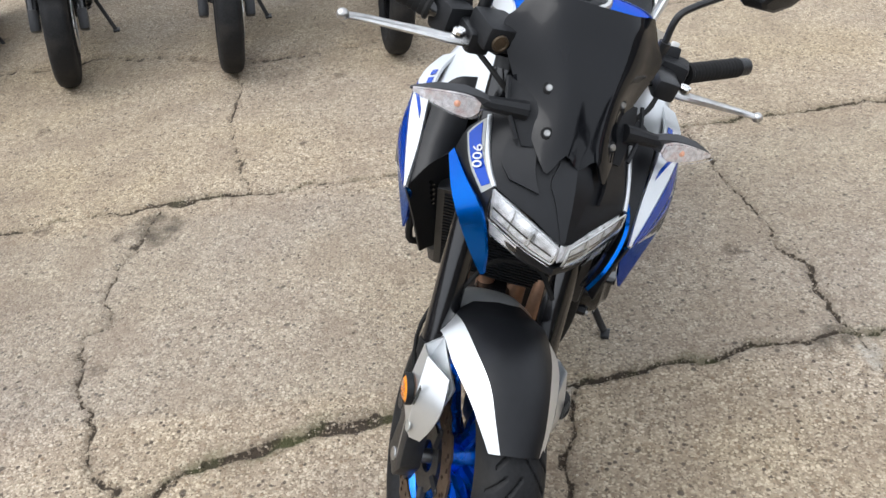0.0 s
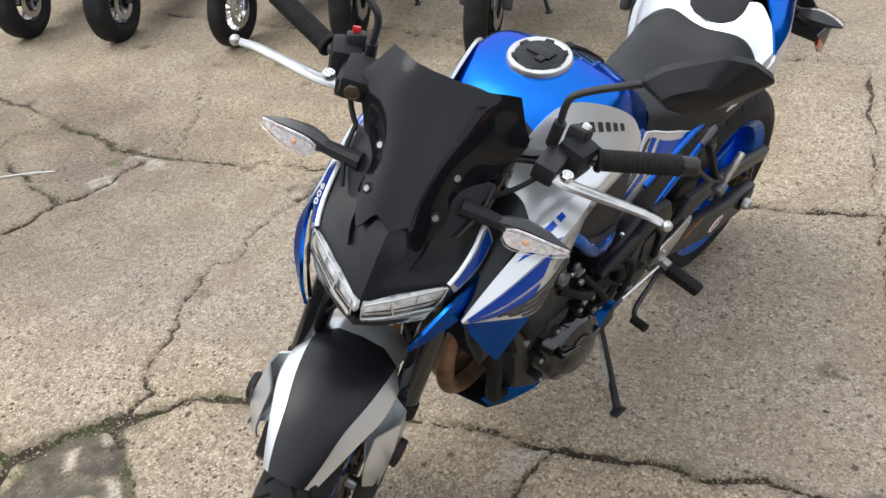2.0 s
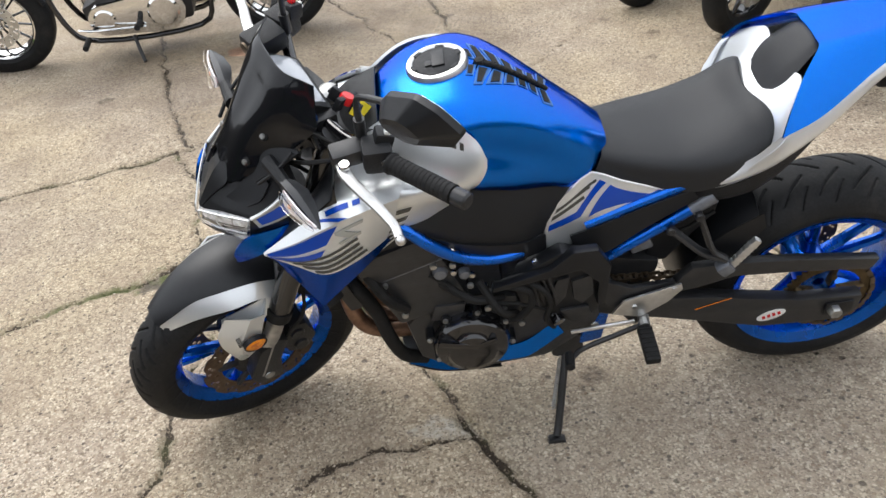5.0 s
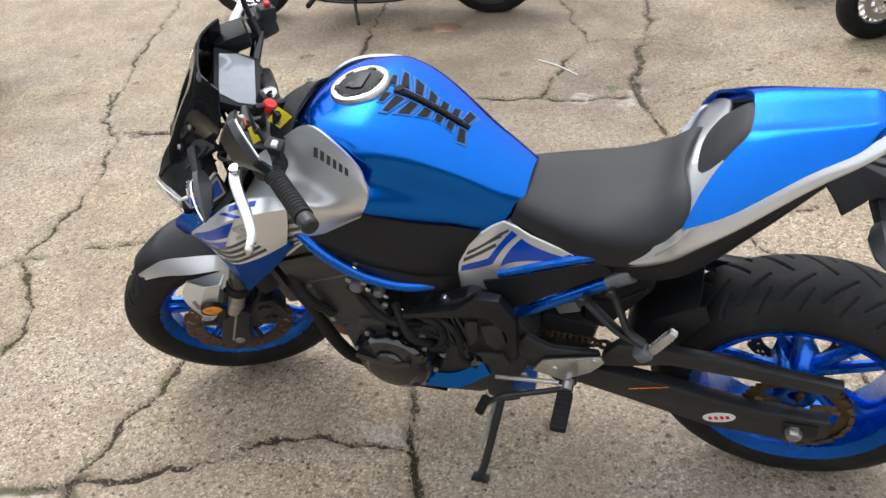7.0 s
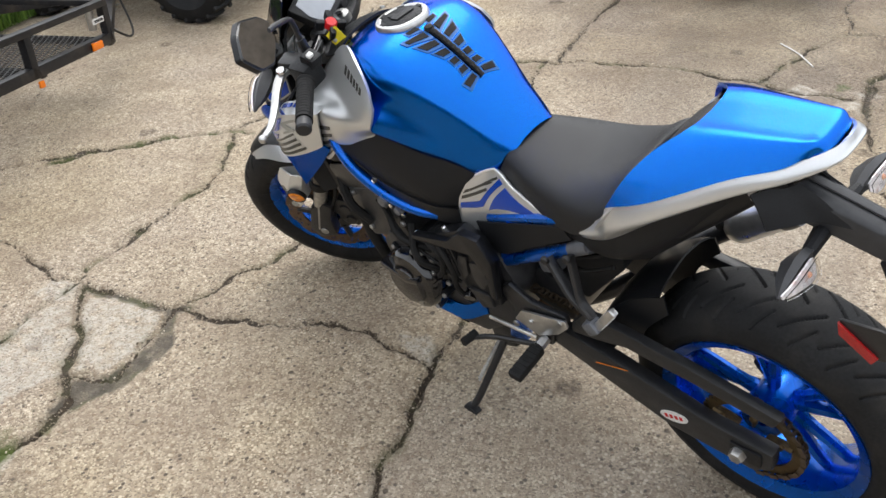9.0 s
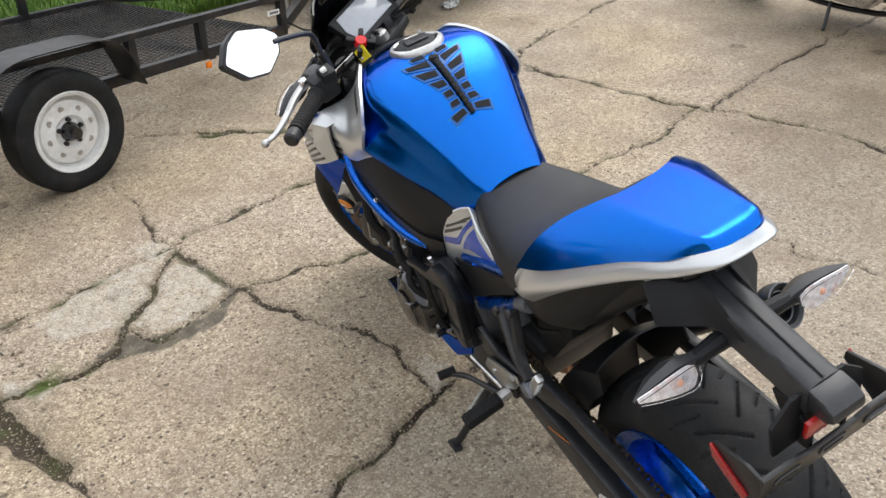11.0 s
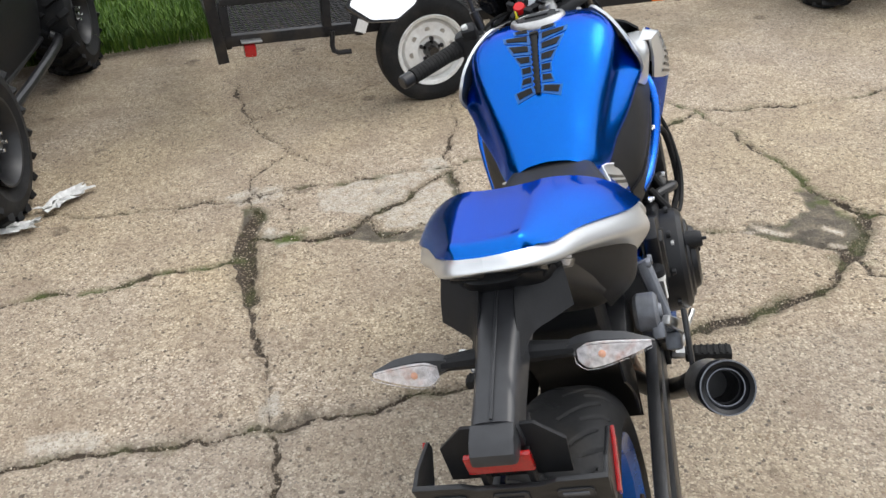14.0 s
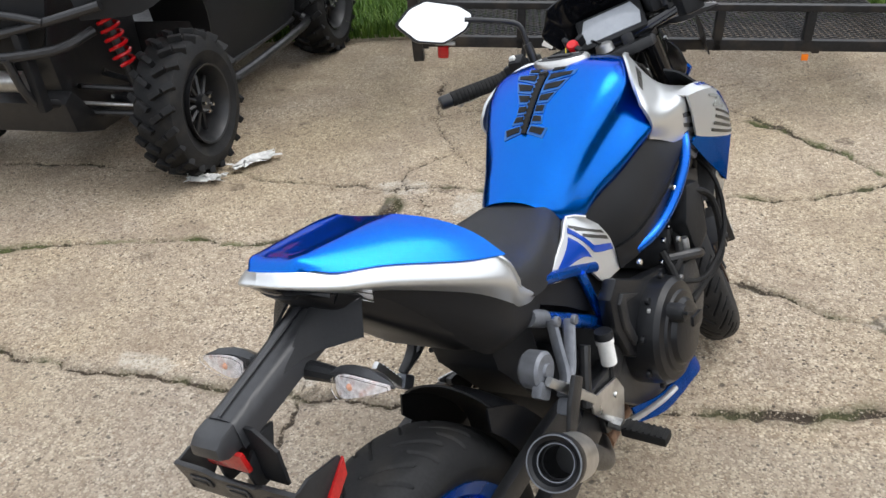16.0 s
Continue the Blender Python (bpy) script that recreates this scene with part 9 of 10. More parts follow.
# quad bike by the tongue of the trailer
ATV = thing("quad_bike", "black quad bike with knobbly tyres on steel wheels", "quad bike", pose(-2.44, -1.88, 0, 0, 0, 97.5))
for x, y in ((0.58, -0.40), (0.58, 0.40), (-0.60, -0.38), (-0.60, 0.38)):
    out = 1 if y > 0 else -1
    c = (x, y, 0.285)
    w = part("wheel", lathe([(0.120, out * 0.085), (0.132, out * 0.090), (0.134, out * 0.07), (0.122, out * 0.03), (0.122, -out * 0.08), (0.112, -out * 0.08), (0.110, 0.0), (0.085, out * 0.012), (0.06, out * 0.03), (0, out * 0.03), (0, -out * 0.005), (0.10, -out * 0.01)], c, 36), BLACK_GLOSS, ATV, "black steel wheel")
    lug_tyre(w, c, 0.288, 0.128, 0.115, 20, 0.016, "knobbly black tyre", out)
    part("hub_cap", lathe([(0, out * 0.045), (0.016, out * 0.044), (0.018, out * 0.02), (0, out * 0.02)], c, 14, closed=False), REDKEY, w)
    for k in range(4):
        a = k * math.pi / 2 + 0.5
        part("wheel_nut", bolt((c[0] + 0.055 * math.cos(a), c[1] + out * 0.032, c[2] + 0.055 * math.sin(a)), (0, out, 0), 0.009, 0.012), CHROME, w)
for s in (-1, 1):
    for x in (0.48, 0.62):
        part("control_arm", tube([(x - 0.06, s * 0.12, 0.30), (x, s * 0.33, 0.27)], 0.013, 8, 1), BLACK_METAL, ATV)
    part("shock_body", tube([(0.55, s * 0.28, 0.33), (0.50, s * 0.18, 0.62)], 0.026, 10, 1), BLACK_METAL, ATV)
    part("footwell", box((0.42, 0.20, 0.03), pose(0.0, s * 0.30, 0.30), 0.01), BLACK_TEX, ATV)
    part("front_fender", shell(surface([[(0.88, s * 0.18, 0.66), (0.86, s * 0.46, 0.60)], [(0.60, s * 0.16, 0.78), (0.60, s * 0.50, 0.70)], [(0.28, s * 0.16, 0.72), (0.28, s * 0.46, 0.50)]], 4, 3), 0.008, (0, 0, 1)), BLACK_TEX, ATV)
    part("rear_fender", shell(surface([[(-0.25, s * 0.14, 0.76), (-0.25, s * 0.44, 0.55)], [(-0.58, s * 0.14, 0.82), (-0.58, s * 0.50, 0.74)], [(-0.90, s * 0.14, 0.80), (-0.88, s * 0.46, 0.68)]], 4, 3), 0.008, (0, 0, 1)), BLACK_TEX, ATV)
part("engine", prism([(0.34, 0.28), (0.36, 0.50), (0.15, 0.66), (-0.25, 0.62), (-0.35, 0.35), (-0.2, 0.24)], -0.15, 0.15, 0.02), ENGINE, ATV)
part("body", solid_append([[(x, y * w, z) for y, z in ((-0.5, z0), (0.5, z0), (0.75, (z0 + z1) / 2), (0.4, z1), (-0.4, z1), (-0.75, (z0 + z1) / 2))] for x, w, z0, z1 in ((0.86, 0.20, 0.48, 0.70), (0.55, 0.30, 0.45, 0.84), (0.20, 0.30, 0.50, 0.86), (-0.10, 0.26, 0.55, 0.80), (-0.55, 0.30, 0.55, 0.84), (-0.88, 0.22, 0.60, 0.78))]), BLACK_TEX, ATV)
part("seat", shell(surface(mirrored([[(0.18, 0, 0.90), (0.18, 0.10, 0.87)], [(-0.10, 0, 0.86), (-0.10, 0.14, 0.82)], [(-0.62, 0, 0.88), (-0.62, 0.14, 0.84)]]), 4, 4), 0.04, (0, 0, 1)), SEAT, ATV)
part("handlebar", tube([(0.18, -0.38, 1.02), (0.26, -0.15, 1.0), (0.28, 0, 0.96), (0.26, 0.15, 1.0), (0.18, 0.38, 1.02)], 0.014, 10, 4), BLACK_METAL, ATV)
for x0, x1, z in ((0.45, 0.92, 0.88), (-0.95, -0.50, 0.90)):
    for y in (-0.32, -0.11, 0.11, 0.32):
        part("rack_bar", tube([(x0, y, z), (x1, y, z)], 0.010, 8, 1), BLACK_METAL, ATV)
    for x in (x0, x1):
        part("rack_bar", tube([(x, -0.36, z), (x, 0.36, z)], 0.012, 8, 1), BLACK_METAL, ATV)
        part("rack_leg", tube([(x, 0, z), (x, 0, 0.66)], 0.012, 8, 1), BLACK_METAL, ATV)

# black and chrome cruiser
CRUISER = thing("cruiser", "black cruiser motorcycle with chrome engine covers on its stand", "motorcycle", pose(-3.69, 1.10, 0, -9, 0, 256))
for name, x in (("rear_wheel", -0.82), ("front_wheel", 0.82)):
    c = (x, 0, 0.315)
    w = part(name, lathe([(0.205, -0.055), (0.214, -0.06), (0.216, -0.045), (0.195, -0.02), (0.195, 0.02), (0.216, 0.045), (0.214, 0.06), (0.205, 0.055), (0.186, 0.0)], c, 56), CHROME, CRUISER, "chrome rim")
    part("tyre", ring_tyre(None, c, 0.318, 0.208, 0.068), TYRE, w)
    part("hub", lathe([(0, 0.075), (0.03, 0.075), (0.04, 0.05), (0.03, 0.02), (0.03, -0.02), (0.04, -0.05), (0.03, -0.075), (0, -0.075)], c, 24, closed=False), CHROME, w)
    for k in range(13):
        a = 2 * math.pi * k / 13
        part("spoke", tube([(c[0] + 0.035 * math.cos(a), 0.01, c[2] + 0.035 * math.sin(a)), (c[0] + 0.193 * math.cos(a), 0.0, c[2] + 0.193 * math.sin(a))], 0.010, 6, 1, flat=0.6), BLACK_GLOSS, w)
    part("brake_disc", disc_mesh(c, 0.075, 0.135, 0.072, 10), ALLOY, w)
    arch = [[(c[0] + rr * math.cos(a), y, c[2] + rr * math.sin(a)) for y, rr in ((-0.085, 0.325), (0, 0.35), (0.085, 0.325))] for a in np.linspace(radians(20 if x > 0 else 5), radians(165), 9)]
    part("fender", shell(surface(arch, 2, 4), 0.005, (0, 0, 1)), BLACK_GLOSS, CRUISER, "gloss black fender")
for s in (-1, 1):
    part("fork_leg", tube([(0.82, s * 0.105, 0.315), (0.52, s * 0.105, 0.95)], 0.024, 14, 1), CHROME, CRUISER)
    part("frame_rail", tube([(0.50, s * 0.09, 0.72), (0.42, s * 0.12, 0.30), (0.25, s * 0.13, 0.16), (-0.35, s * 0.13, 0.17), (-0.45, s * 0.12, 0.35), (-0.55, s * 0.11, 0.62)], 0.016, 10, 4), BLACK_GLOSS, CRUISER)
    part("swingarm", tube([(-0.38, s * 0.12, 0.34), (-0.82, s * 0.105, 0.315)], 0.022, 10, 1), BLACK_GLOSS, CRUISER)
    shock = tube([(-0.78, s * 0.13, 0.36), (-0.62, s * 0.13, 0.62)], 0.016, 10, 1)
    tube([(-0.775 + 0.145 * f + 0.024 * math.cos(f * 55), s * 0.13 + 0.024 * math.sin(f * 55), 0.37 + 0.22 * f) for f in np.linspace(0, 1, 90)], 0.005, 6, 1, shock)
    part("shock", shock, CHROME, CRUISER)
    part("foot_peg", tube([(-0.02, s * 0.16, 0.26), (-0.02, s * 0.30, 0.28)], 0.017, 10, 1), RUBBER, CRUISER)
for lean, x in ((22, 0.20), (-22, -0.06)):
    m = Matrix.Translation((x, 0, 0.50)) @ Matrix.Rotation(radians(lean), 4, "Y")
    cyl = lathe([(0, -0.10), (0.060, -0.10), (0.060, 0.12), (0, 0.12)], (0, 0, 0), 24, axis="z", closed=False)
    for i in range(11):
        lathe([(0.058, -0.095 + i * 0.018), (0.092, -0.095 + i * 0.018), (0.092, -0.089 + i * 0.018), (0.058, -0.089 + i * 0.018)], (0, 0, 0), 24, cyl, axis="z")
    bmesh.ops.transform(cyl, matrix=m, verts=cyl.verts)
    part("cylinder", cyl, BLACK_METAL, CRUISER, "finned black cylinder")
    part("rocker_cover", box((0.15, 0.13, 0.06), m @ Matrix.Translation((0, 0, 0.14)), 0.018), CHROME, CRUISER)
case = prism([(0.28, 0.22), (0.30, 0.36), (0.12, 0.44), (-0.20, 0.44), (-0.34, 0.36), (-0.32, 0.22), (0.0, 0.17)], -0.13, 0.12, 0.02)
part("crankcase", case, BLACK_METAL, CRUISER)


def rounded_bar(x0, x1, z0, z1, r0, r1, n=14):
    pts = [(x0 + r0 * math.cos(a), z0 + r0 * math.sin(a)) for a in np.linspace(-math.pi / 2, math.pi / 2, n)]
    pts += [(x1 + r1 * math.cos(a), z1 + r1 * math.sin(a)) for a in np.linspace(math.pi / 2, 3 * math.pi / 2, n)]
    return pts


part("primary_cover", prism(rounded_bar(0.17, -0.17, 0.30, 0.31, 0.095, 0.125), 0.12, 0.185, 0.018), CHROME, CRUISER, "chrome primary cover")
part("derby_cover", lathe([(0, 0.200), (0.08, 0.199), (0.092, 0.190), (0.095, 0.18), (0, 0.18)], (-0.17, 0, 0.31), 32, closed=False), CHROME, CRUISER)
part("alternator_cover", lathe([(0, 0.198), (0.055, 0.197), (0.065, 0.190), (0.067, 0.18), (0, 0.18)], (0.17, 0, 0.30), 28, closed=False), CHROME, CRUISER)
part("horn_cover", lathe([(0, 0.17), (0.045, 0.165), (0.06, 0.14), (0.05, 0.09), (0, 0.09)], (0.07, 0, 0.53), 28, closed=False), CHROME, CRUISER)
part("side_cover", prism([(-0.25, 0.46), (-0.22, 0.62), (-0.50, 0.66), (-0.55, 0.50), (-0.40, 0.44)], -0.15, 0.15, 0.03), BLACK_GLOSS, CRUISER)
part("tank", solid_append([[(x, w * math.cos(a), z + h * math.sin(a)) for a in np.linspace(0, 2 * math.pi, 20, endpoint=False)] for x, w, h, z in ((0.48, 0.04, 0.04, 0.80), (0.40, 0.10, 0.09, 0.80), (0.20, 0.14, 0.12, 0.79), (0.0, 0.13, 0.10, 0.77), (-0.18, 0.07, 0.05, 0.73), (-0.22, 0.03, 0.02, 0.72))]), BLACK_GLOSS, CRUISER, "gloss black tank")
part("seat", shell(surface(mirrored([[(-0.16, 0, 0.76), (-0.16, 0.07, 0.74), (-0.16, 0.10, 0.70)], [(-0.45, 0, 0.68), (-0.45, 0.13, 0.67), (-0.45, 0.17, 0.63)], [(-0.72, 0, 0.75), (-0.72, 0.12, 0.73), (-0.72, 0.14, 0.69)], [(-1.0, 0, 0.76), (-1.0, 0.09, 0.74), (-1.0, 0.11, 0.71)]]), 4, 4), 0.05, (0, 0, 1)), SEAT, CRUISER)
part("handlebar", tube([(0.22, -0.40, 1.08), (0.34, -0.20, 1.08), (0.46, -0.08, 0.98), (0.46, 0.08, 0.98), (0.34, 0.20, 1.08), (0.22, 0.40, 1.08)], 0.014, 10, 4), CHROME, CRUISER)
part("headlamp", lathe([(0, 0.02), (0.06, 0.06), (0.088, 0.12), (0.088, 0.16), (0, 0.165)], (0.50, 0, 0.88), 28, axis="x", closed=False), CHROME, CRUISER)
for z in (0.20, 0.28):
    part("exhaust", tube([(0.26, -0.12, 0.50), (0.34, -0.17, 0.38), (0.26, -0.19, z), (-0.4, -0.20, z), (-1.0, -0.20, z + 0.02)], 0.034, 14, 4), CHROME, CRUISER)
part("side_stand", tube([(0.05, 0.14, 0.17), (0.03, 0.20, 0.09), (0.01, 0.25, 0.045)], 0.011, 10, 3), BLACK_METAL, CRUISER)
part("gear_linkage", tube([(-0.05, 0.20, 0.24), (0.20, 0.22, 0.26), (0.33, 0.20, 0.27)], 0.008, 8, 3), CHROME, CRUISER)
part("foot_peg", tube([(0.30, 0.18, 0.20), (0.30, 0.30, 0.20)], 0.017, 10, 1), RUBBER, CRUISER)
part("belt_guard", prism([(-0.30, 0.42), (-0.80, 0.42), (-0.86, 0.36), (-0.80, 0.355), (-0.34, 0.37)], 0.095, 0.125, 0.01), BLACK_GLOSS, CRUISER)


# street motorcycles in a row behind
def street_bike(paint, m, label):
    b = thing("parked_motorcycle", label, "motorcycle", m, "motorcycles parked in a row")
    fw, rw = (0.69, 0, 0.295), (-0.70, 0, 0.305)
    turn = None
    simple_wheel(b, "front_wheel", fw, 0.297, 0.205, 0.058, 10, BLACK_GLOSS, False)
    simple_wheel(b, "rear_wheel", rw, 0.305, 0.205, 0.080, 10, BLACK_GLOSS)
    part("brake_disc", disc_mesh(fw, 0.085, 0.140, 0.066, 10), ALLOY, b, "bright petal brake disc")
    part("brake_caliper", prism([(0.54, 0.30), (0.60, 0.29), (0.62, 0.40), (0.56, 0.42)], 0.05, 0.10, 0.01), BLACK_METAL, b)
    for s in (-1, 1):
        part("fork_leg", tube([(0.69, s * 0.105, 0.27), (0.58, s * 0.105, 0.52), (0.40, s * 0.10, 0.93)], 0.024, 12, 1), BLACK_GLOSS, b)
        part("fork_foot", box((0.07, 0.045, 0.10), pose(0.675, s * 0.105, 0.30, 0, -24, 0), 0.012), BLACK_METAL, b)
        part("frame_side", prism([(0.38, 0.82), (0.30, 0.62), (-0.10, 0.52), (-0.22, 0.36), (-0.30, 0.38), (-0.24, 0.62), (0.10, 0.80)], s * 0.13 - 0.02, s * 0.13 + 0.02, 0.015), BLACK_METAL, b)
        part("swingarm", prism([(-0.20, 0.45), (-0.20, 0.37), (-0.74, 0.27), (-0.76, 0.34)], s * 0.13 - 0.016, s * 0.13 + 0.016, 0.010), BLACK_METAL, b)
        part("foot_rest", tube([(-0.26, s * 0.15, 0.36), (-0.26, s * 0.26, 0.36)], 0.014, 8, 1), RUBBER, b)
        part("mirror", tube([(0.32, s * 0.18, 1.0), (0.30, s * 0.22, 1.12), (0.27, s * 0.34, 1.16)], 0.010, 8, 3, end=0.03), BLACK_TEX, b)
        part("side_fairing", shell(surface([[(0.62, s * 0.06, 0.78), (0.52, s * 0.10, 0.55), (0.42, s * 0.12, 0.36)], [(0.38, s * 0.20, 0.84), (0.34, s * 0.20, 0.60), (0.28, s * 0.17, 0.34)], [(0.10, s * 0.18, 0.80), (0.06, s * 0.18, 0.58), (-0.02, s * 0.15, 0.30)]], 4, 4), 0.006, (0, s, 0)), paint, b)
    fen = [[(fw[0] + r * math.cos(a), y, fw[2] + r * math.sin(a)) for y, r in ((-0.075, 0.29), (-0.05, 0.325), (0.05, 0.325), (0.075, 0.29))] for a in np.linspace(radians(38), radians(150), 7)]
    part("front_mudguard", shell(surface(fen, 2, 3), 0.004, (0, 0, 1)), paint, b)
    part("engine", prism([(0.36, 0.28), (0.38, 0.52), (0.24, 0.66), (0.0, 0.62), (-0.20, 0.52), (-0.18, 0.28), (0.0, 0.20)], -0.15, 0.15, 0.02), ENGINE, b)
    part("radiator", box((0.03, 0.28, 0.24), pose(0.44, 0, 0.55, 0, 15, 0), 0.004), BLACK_METAL, b)
    part("belly", shell(surface([[(0.42, -0.14, 0.28), (0.44, 0, 0.22), (0.42, 0.14, 0.28)], [(0.10, -0.15, 0.24), (0.10, 0, 0.17), (0.10, 0.15, 0.24)], [(-0.15, -0.12, 0.26), (-0.15, 0, 0.20), (-0.15, 0.12, 0.26)]], 4, 4), 0.006, (0, 0, -1)), BLACK_SATIN, b)
    part("tank", shell(surface(mirrored([[(0.32, 0, 0.94), (0.32, 0.09, 0.92), (0.32, 0.12, 0.80)], [(0.12, 0, 0.98), (0.12, 0.14, 0.94), (0.12, 0.17, 0.78)], [(-0.14, 0, 0.84), (-0.14, 0.09, 0.82), (-0.14, 0.11, 0.76)]]), 4, 4), 0.008, (0, 0, 1)), paint, b)
    part("seat", shell(surface(mirrored([[(-0.12, 0, 0.84), (-0.12, 0.09, 0.82)], [(-0.36, 0, 0.82), (-0.36, 0.14, 0.79)], [(-0.56, 0, 0.88), (-0.56, 0.12, 0.85)]]), 4, 4), 0.03, (0, 0, 1)), SEAT, b)
    part("tail", shell(surface(mirrored([[(-0.45, 0, 0.90), (-0.45, 0.13, 0.84), (-0.45, 0.14, 0.76)], [(-0.75, 0, 0.98), (-0.75, 0.08, 0.96), (-0.75, 0.08, 0.90)], [(-0.92, 0, 1.0), (-0.92, 0.04, 0.99), (-0.92, 0.04, 0.95)]]), 4, 4), 0.006, (0, 0, 1)), paint, b)
    part("nose", shell(surface(mirrored([[(0.42, 0, 1.02), (0.42, 0.14, 0.96), (0.40, 0.18, 0.84)], [(0.60, 0, 0.90), (0.58, 0.10, 0.86), (0.54, 0.14, 0.76)], [(0.68, 0, 0.76), (0.66, 0.06, 0.74), (0.60, 0.09, 0.68)]]), 4, 4), 0.006, (1, 0, 0.6)), paint, b)
    part("headlamp", box((0.03, 0.20, 0.06), pose(0.655, 0, 0.79, 0, -35, 0), 0.012), LENS_BACK, b)
    part("handlebar", tube([(0.26, -0.36, 0.96), (0.36, -0.20, 0.97), (0.38, 0, 0.96), (0.36, 0.20, 0.97), (0.26, 0.36, 0.96)], 0.014, 10, 4), BLACK_METAL, b)
    part("silencer", tube([(-0.25, -0.14, 0.28), (-0.45, -0.19, 0.40), (-0.72, -0.22, 0.55)], 0.05, 16, 3), BLACK_METAL, b)
    stand = tube([(-0.02, 0.12, 0.26), (-0.01, 0.18, 0.14), (0.02, 0.232, 0.040)], 0.011, 10, 3)
    box((0.06, 0.035, 0.008), pose(0.02, 0.236, 0.038, 9, 0, 0), 0.002, stand)
    part("side_stand", stand, BLACK_METAL, b)
    part("chain", tube([(-0.20, 0.10, 0.45), (-0.70, 0.10, 0.41)], 0.009, 6, 1), CHAIN, b)
    return b


row = street_bike(DARK_BODY, pose(-1.90, 4.53, 0, -8, 0, -73), "dark sport motorcycle parked nose out on its stand")
copy_thing(row, pose(-1.06, 4.52, 0, -8, 0, -78))
copy_thing(row, pose(-0.22, 4.56, 0, -8, 0, -83))


# scooters further along the row
def scooter(m, label, radius, rim, half, rim_mat, spokes, paint, ch):
    b = thing("scooter", label, "scooter", m, "scooters parked in a row")
    fw, rw = (0.60, 0, radius), (-0.56, 0, radius)
    simple_wheel(b, "front_wheel", fw, radius, rim, half, spokes, rim_mat, True, 0.009)
    simple_wheel(b, "rear_wheel", rw, radius, rim, half, spokes, rim_mat, False, 0.009)
    for s in (-1, 1):
        part("fork_leg", tube([(0.60, s * (half + 0.03), radius), (0.50, s * (half + 0.03), radius + 0.30)], 0.017, 10, 1), ch, b)
        part("floor_edge", tube([(0.30, s * 0.17, 0.24), (-0.15, s * 0.18, 0.22), (-0.55, s * 0.15, 0.34)], 0.022, 8, 4), BLACK_TEX, b)
    part("front_mudguard", shell(surface([[(fw[0] + r * math.cos(a), y, fw[2] + r * math.sin(a)) for y, r in ((-half - 0.015, radius), (0, radius + 0.035), (half + 0.015, radius))] for a in np.linspace(radians(35), radians(140), 6)], 3, 4), 0.005, (0, 0, 1)), paint, b)
    part("leg_shield", shell(surface(mirrored([[(0.52, 0, 0.92), (0.48, 0.12, 0.90), (0.42, 0.17, 0.84)], [(0.52, 0, 0.62), (0.48, 0.14, 0.60), (0.38, 0.22, 0.58)], [(0.42, 0, 0.36), (0.38, 0.13, 0.34), (0.32, 0.18, 0.30)]]), 4, 4), 0.012, (1, 0, 0)), paint, b)
    part("floor_board", prism([(0.34, 0.24), (0.34, 0.29), (-0.10, 0.28), (-0.20, 0.30), (-0.20, 0.18), (0.20, 0.18)], -0.17, 0.17, 0.02), BLACK_TEX, b)
    part("body", solid_append([[(x, w * math.cos(a), z + h * math.sin(a)) for a in np.linspace(0, 2 * math.pi, 18, endpoint=False)] for x, w, h, z in ((-0.12, 0.10, 0.20, 0.48), (-0.25, 0.16, 0.24, 0.50), (-0.50, 0.18, 0.20, 0.56), (-0.78, 0.12, 0.13, 0.62), (-0.90, 0.05, 0.05, 0.64))]), paint, b)
    part("seat", shell(surface(mirrored([[(-0.10, 0, 0.76), (-0.10, 0.10, 0.73)], [(-0.40, 0, 0.78), (-0.40, 0.16, 0.75)], [(-0.76, 0, 0.82), (-0.76, 0.12, 0.78)]]), 4, 4), 0.04, (0, 0, 1)), SEAT, b)
    part("handlebar", tube([(0.34, -0.32, 0.98), (0.42, -0.14, 1.0), (0.44, 0, 0.98), (0.42, 0.14, 1.0), (0.34, 0.32, 0.98)], 0.014, 10, 4), BLACK_METAL, b)
    part("headlamp", lathe([(0, 0.02), (0.07, 0.03), (0.08, -0.02), (0, -0.04)], (0.50, 0, 0.94), 20, axis="x", closed=False), LENS_BACK, b)
    part("engine", prism([(-0.10, 0.22), (-0.12, 0.34), (-0.55, 0.36), (-0.66, 0.26), (-0.58, 0.16), (-0.2, 0.16)], 0.07, 0.15, 0.02), ENGINE, b)
    st = tube([(-0.15, 0.10, 0.20), (-0.18, 0.17, 0.06), (-0.17, 0.20, 0.012)], 0.010, 8, 3)
    part("side_stand", st, BLACK_METAL, b)
    return b


scooter(pose(-2.46, 4.36, 0, -5, 0, -84), "dark scooter with chrome spoked wheels beside parked motorcycles", 0.205, 0.130, 0.048, CHROME, 18, DARK_BODY, CHROME)
fat = scooter(pose(-3.40, 4.28, 0, -5, 0, -75), "black scooter with fat tyres on black wheels", 0.225, 0.130, 0.075, BLACK_GLOSS, 6, DARK_BODY, BLACK_METAL)
copy_thing(fat, pose(-4.12, 4.22, 0, -5, 0, -75))

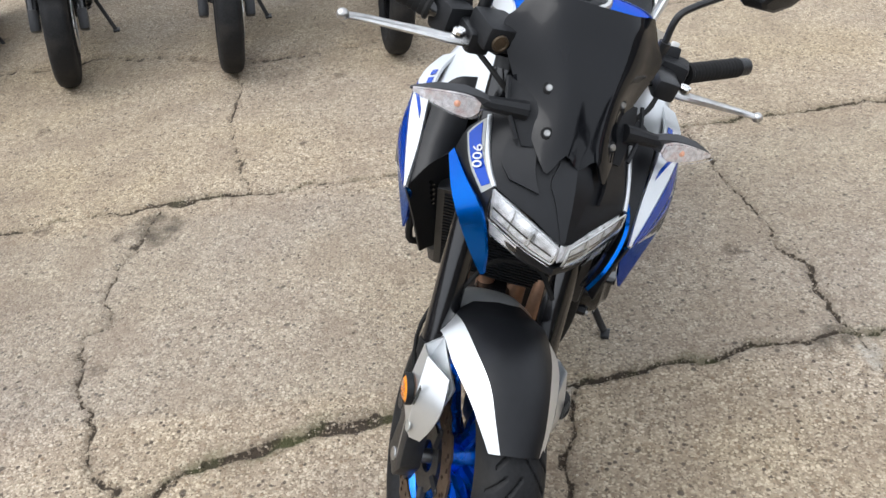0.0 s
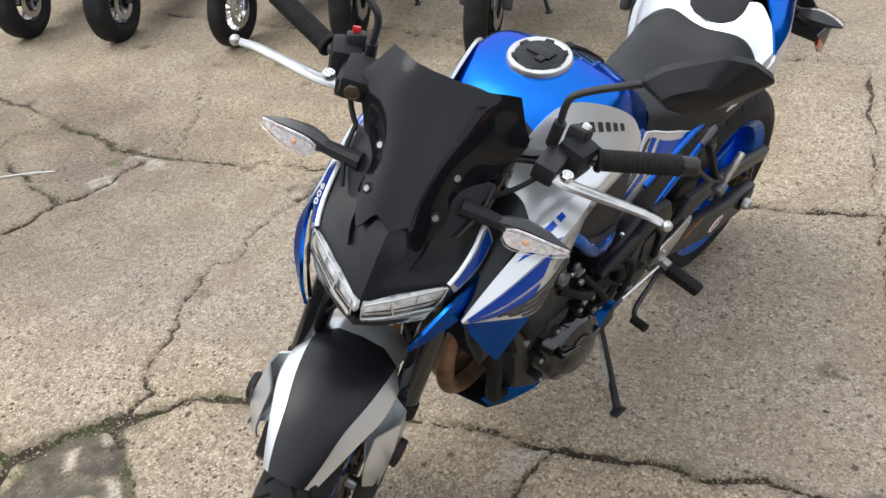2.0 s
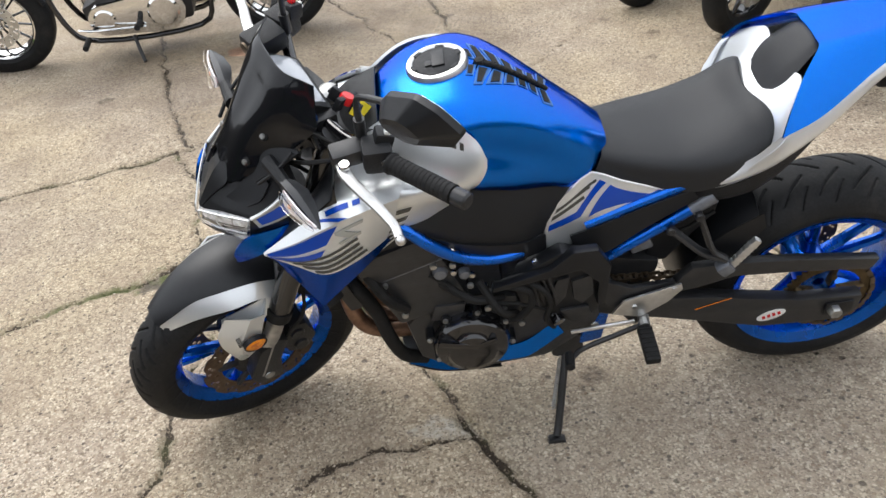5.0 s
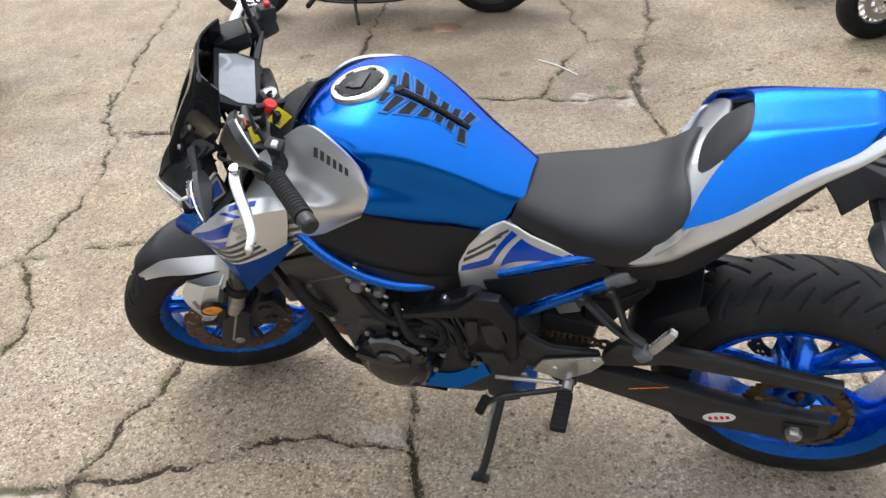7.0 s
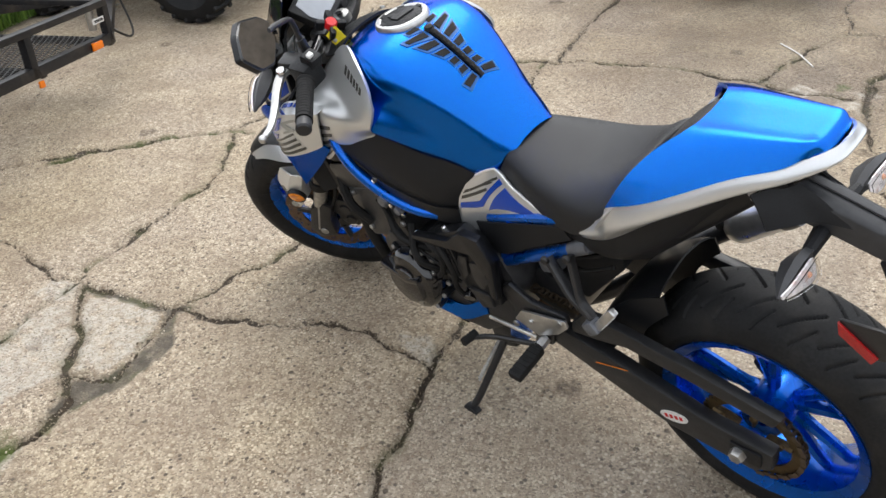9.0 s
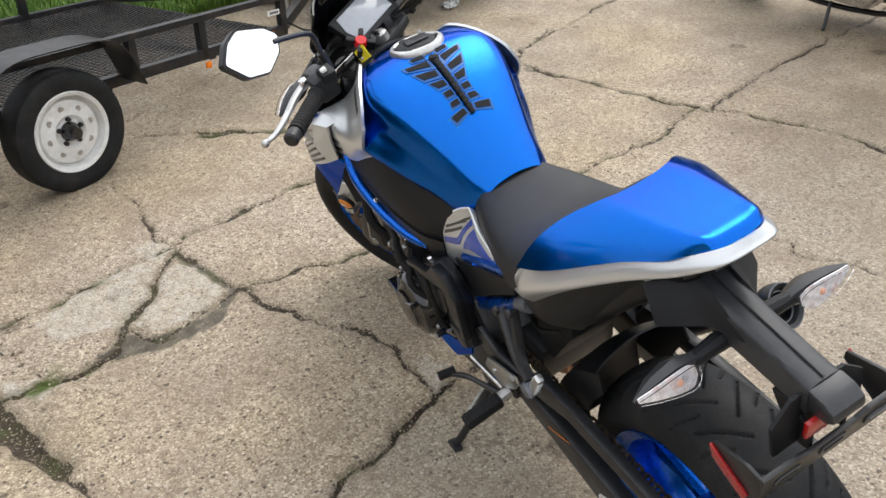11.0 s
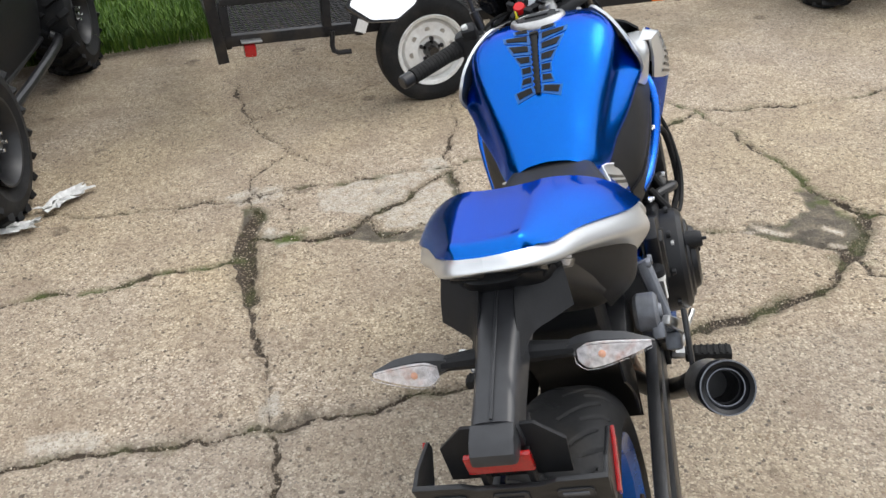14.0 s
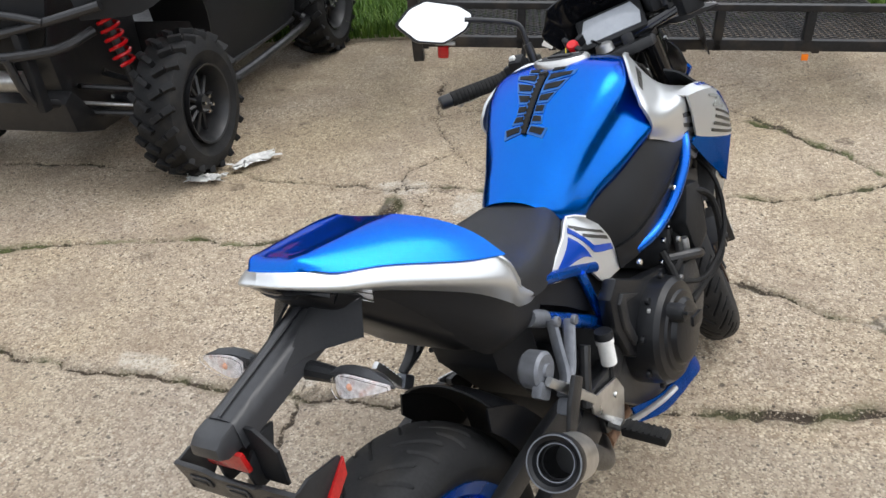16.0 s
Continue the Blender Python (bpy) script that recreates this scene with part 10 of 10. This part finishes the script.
# litter
rs = random.Random(5)
leaf = lathe([(0, 0.010), (0.055, 0.009), (0.080, 0.004), (0.083, 0.0), (0, 0.0)], (0, 0, 0), 18, axis="z", closed=False)
for v in leaf.verts:
    v.co.x *= 1.25 + 0.15 * math.sin(v.co.y * 60)
    v.co.z += rs.uniform(0, 0.004)
ob = part("cover_plate", leaf, RUST)
ob.matrix_world = pose(-3.22, 1.58, 0.0, 0, 0, 60)
tagged(ob, "small rusty brown plate lying on the concrete", "cover")
straw = tube([(0, 0, 0.004), (0.16, 0.012, 0.007), (0.33, 0.0, 0.004)], 0.003, 6, 3)
ob = part("straw", straw, PAPER)
ob.matrix_world = pose(-2.50, 2.08, 0, 0, 0, 32)
tagged(ob, "thin pale straw lying on the concrete", "straw")


def crumple(w, h, seed):
    r2 = random.Random(seed)
    n = 9
    g = np.array([[(w * (i / (n - 1) - 0.5) + r2.uniform(-0.02, 0.02), h * (j / (n - 1) - 0.5) + r2.uniform(-0.015, 0.015), 0.012 + r2.uniform(0, 0.022)) for j in range(n)] for i in range(n)])
    return shell(g, 0.002, (0, 0, 1))


for x, y, w, h, a, sd in ((2.02, 0.30, 0.16, 0.07, 10, 1), (1.88, 0.10, 0.22, 0.08, 55, 2), (-2.62, -1.15, 0.18, 0.08, 20, 4)):
    ob = part("plastic_scrap", crumple(w, h, sd), CARDBOARD)
    ob.matrix_world = pose(x, y, 0.0, 0, 0, a)
    tagged(ob, "crumpled white plastic scrap under a wheel", "litter")


def grass_blades():
    """Lawn along the yard's edge, thousands of bent blades."""
    r2 = np.random.RandomState(11)
    n = 52000
    x = r2.uniform(-3.4, 5.5, n)
    dep = r2.uniform(0, 1, n) ** 1.7 * 4.2 - 0.05
    y = lawn_line(x) - dep
    h = r2.uniform(0.05, 0.15, n) * (1 + 0.5 * (r2.rand(n) > 0.9))
    a = r2.uniform(0, 2 * math.pi, n)
    lean = r2.uniform(0.1, 0.8, n) * h
    wdt = r2.uniform(0.003, 0.006, n)
    base = np.stack([x, y, np.full(n, 0.02)], 1)
    side = np.stack([-np.sin(a), np.cos(a), np.zeros(n)], 1) * wdt[:, None]
    fwd = np.stack([np.cos(a), np.sin(a), np.zeros(n)], 1)
    up = np.array([0, 0, 1.0])
    m = base + fwd * lean[:, None] * 0.3 + up * (h * 0.6)[:, None]
    tip = base + fwd * lean[:, None] + up * h[:, None]
    co = np.stack([base - side, base + side, m + side * 0.8, m - side * 0.8, tip], 1).reshape(-1, 3)
    i = np.arange(n) * 5
    faces = [q for k in i for q in ((k, k + 1, k + 2, k + 3), (k + 3, k + 2, k + 4))]
    me = bpy.data.meshes.new("grass")
    me.from_pydata(co.tolist(), [], faces)
    me.materials.append(GRASS)
    return tagged(new("grass", me), "green lawn grass along the concrete edge", "grass", kind="stuff")


def grass_material():
    m = material("grass_blades", (0.10, 0.19, 0.035), 0.6, spec=0.2)
    n, l = m.node_tree.nodes, m.node_tree.links
    geo = n.new("ShaderNodeNewGeometry")
    mix = n.new("ShaderNodeMix")
    mix.data_type = "RGBA"
    mix.inputs[6].default_value, mix.inputs[7].default_value = (0.035, 0.085, 0.012, 1), (0.13, 0.22, 0.035, 1)
    l.new(geo.outputs["Random Per Island"], mix.inputs[0])
    l.new(mix.outputs[2], n["Principled BSDF"].inputs["Base Color"])
    return m


GRASS = grass_material()
grass_blades()


def pebbles():
    """Loose grit and crumbs along the cracks."""
    r2 = random.Random(21)
    co, faces = [], []
    spots = []
    for width, moss, grime, pts in CRACKS:
        for (ax, ay), (bx, by) in zip(pts, pts[1:]):
            length = math.hypot(bx - ax, by - ay)
            for _ in range(int(length * 46 * min(2.0, width / 0.010))):
                t = r2.random()
                spots.append((ax + (bx - ax) * t + r2.gauss(0, 0.022), ay + (by - ay) * t + r2.gauss(0, 0.022), r2.uniform(0.0012, 0.0045)))
    for _ in range(2600):
        spots.append((r2.uniform(-2.8, 2.8), r2.uniform(-1.2, 3.4), r2.uniform(0.0012, 0.0036)))
    for x, y, r in spots:
        if abs(x) > 3 or not -1.5 < y < 3.6:
            continue
        k = len(co)
        z = 0.001
        for dx, dy, dz in ((1, 0, 0.2), (0.2, 1, 0.25), (-1, 0.1, 0.2), (-0.1, -1, 0.2), (0.1, 0.1, 1.0), (0, 0, -0.9)):
            co.append((x + dx * r * r2.uniform(0.7, 1.3), y + dy * r * r2.uniform(0.7, 1.3), z + dz * r))
        for a, b in ((0, 1), (1, 2), (2, 3), (3, 0)):
            faces += [(k + a, k + b, k + 4), (k + b, k + a, k + 5)]
    me = bpy.data.meshes.new("grit")
    me.from_pydata(co, [], faces)
    me.materials.append(GRIT)
    return tagged(new("grit", me), "loose pale and brown grit scattered on the concrete", "grit", kind="stuff")


def grit_material():
    m = material("loose_grit", (0.3, 0.25, 0.18), 0.8)
    n, l = m.node_tree.nodes, m.node_tree.links
    geo = n.new("ShaderNodeNewGeometry")
    mix = n.new("ShaderNodeMix")
    mix.data_type = "RGBA"
    mix.inputs[6].default_value, mix.inputs[7].default_value = (0.07, 0.05, 0.032, 1), (0.55, 0.48, 0.38, 1)
    l.new(geo.outputs["Random Per Island"], mix.inputs[0])
    l.new(mix.outputs[2], n["Principled BSDF"].inputs["Base Color"])
    return m


GRIT = grit_material()
pebbles()
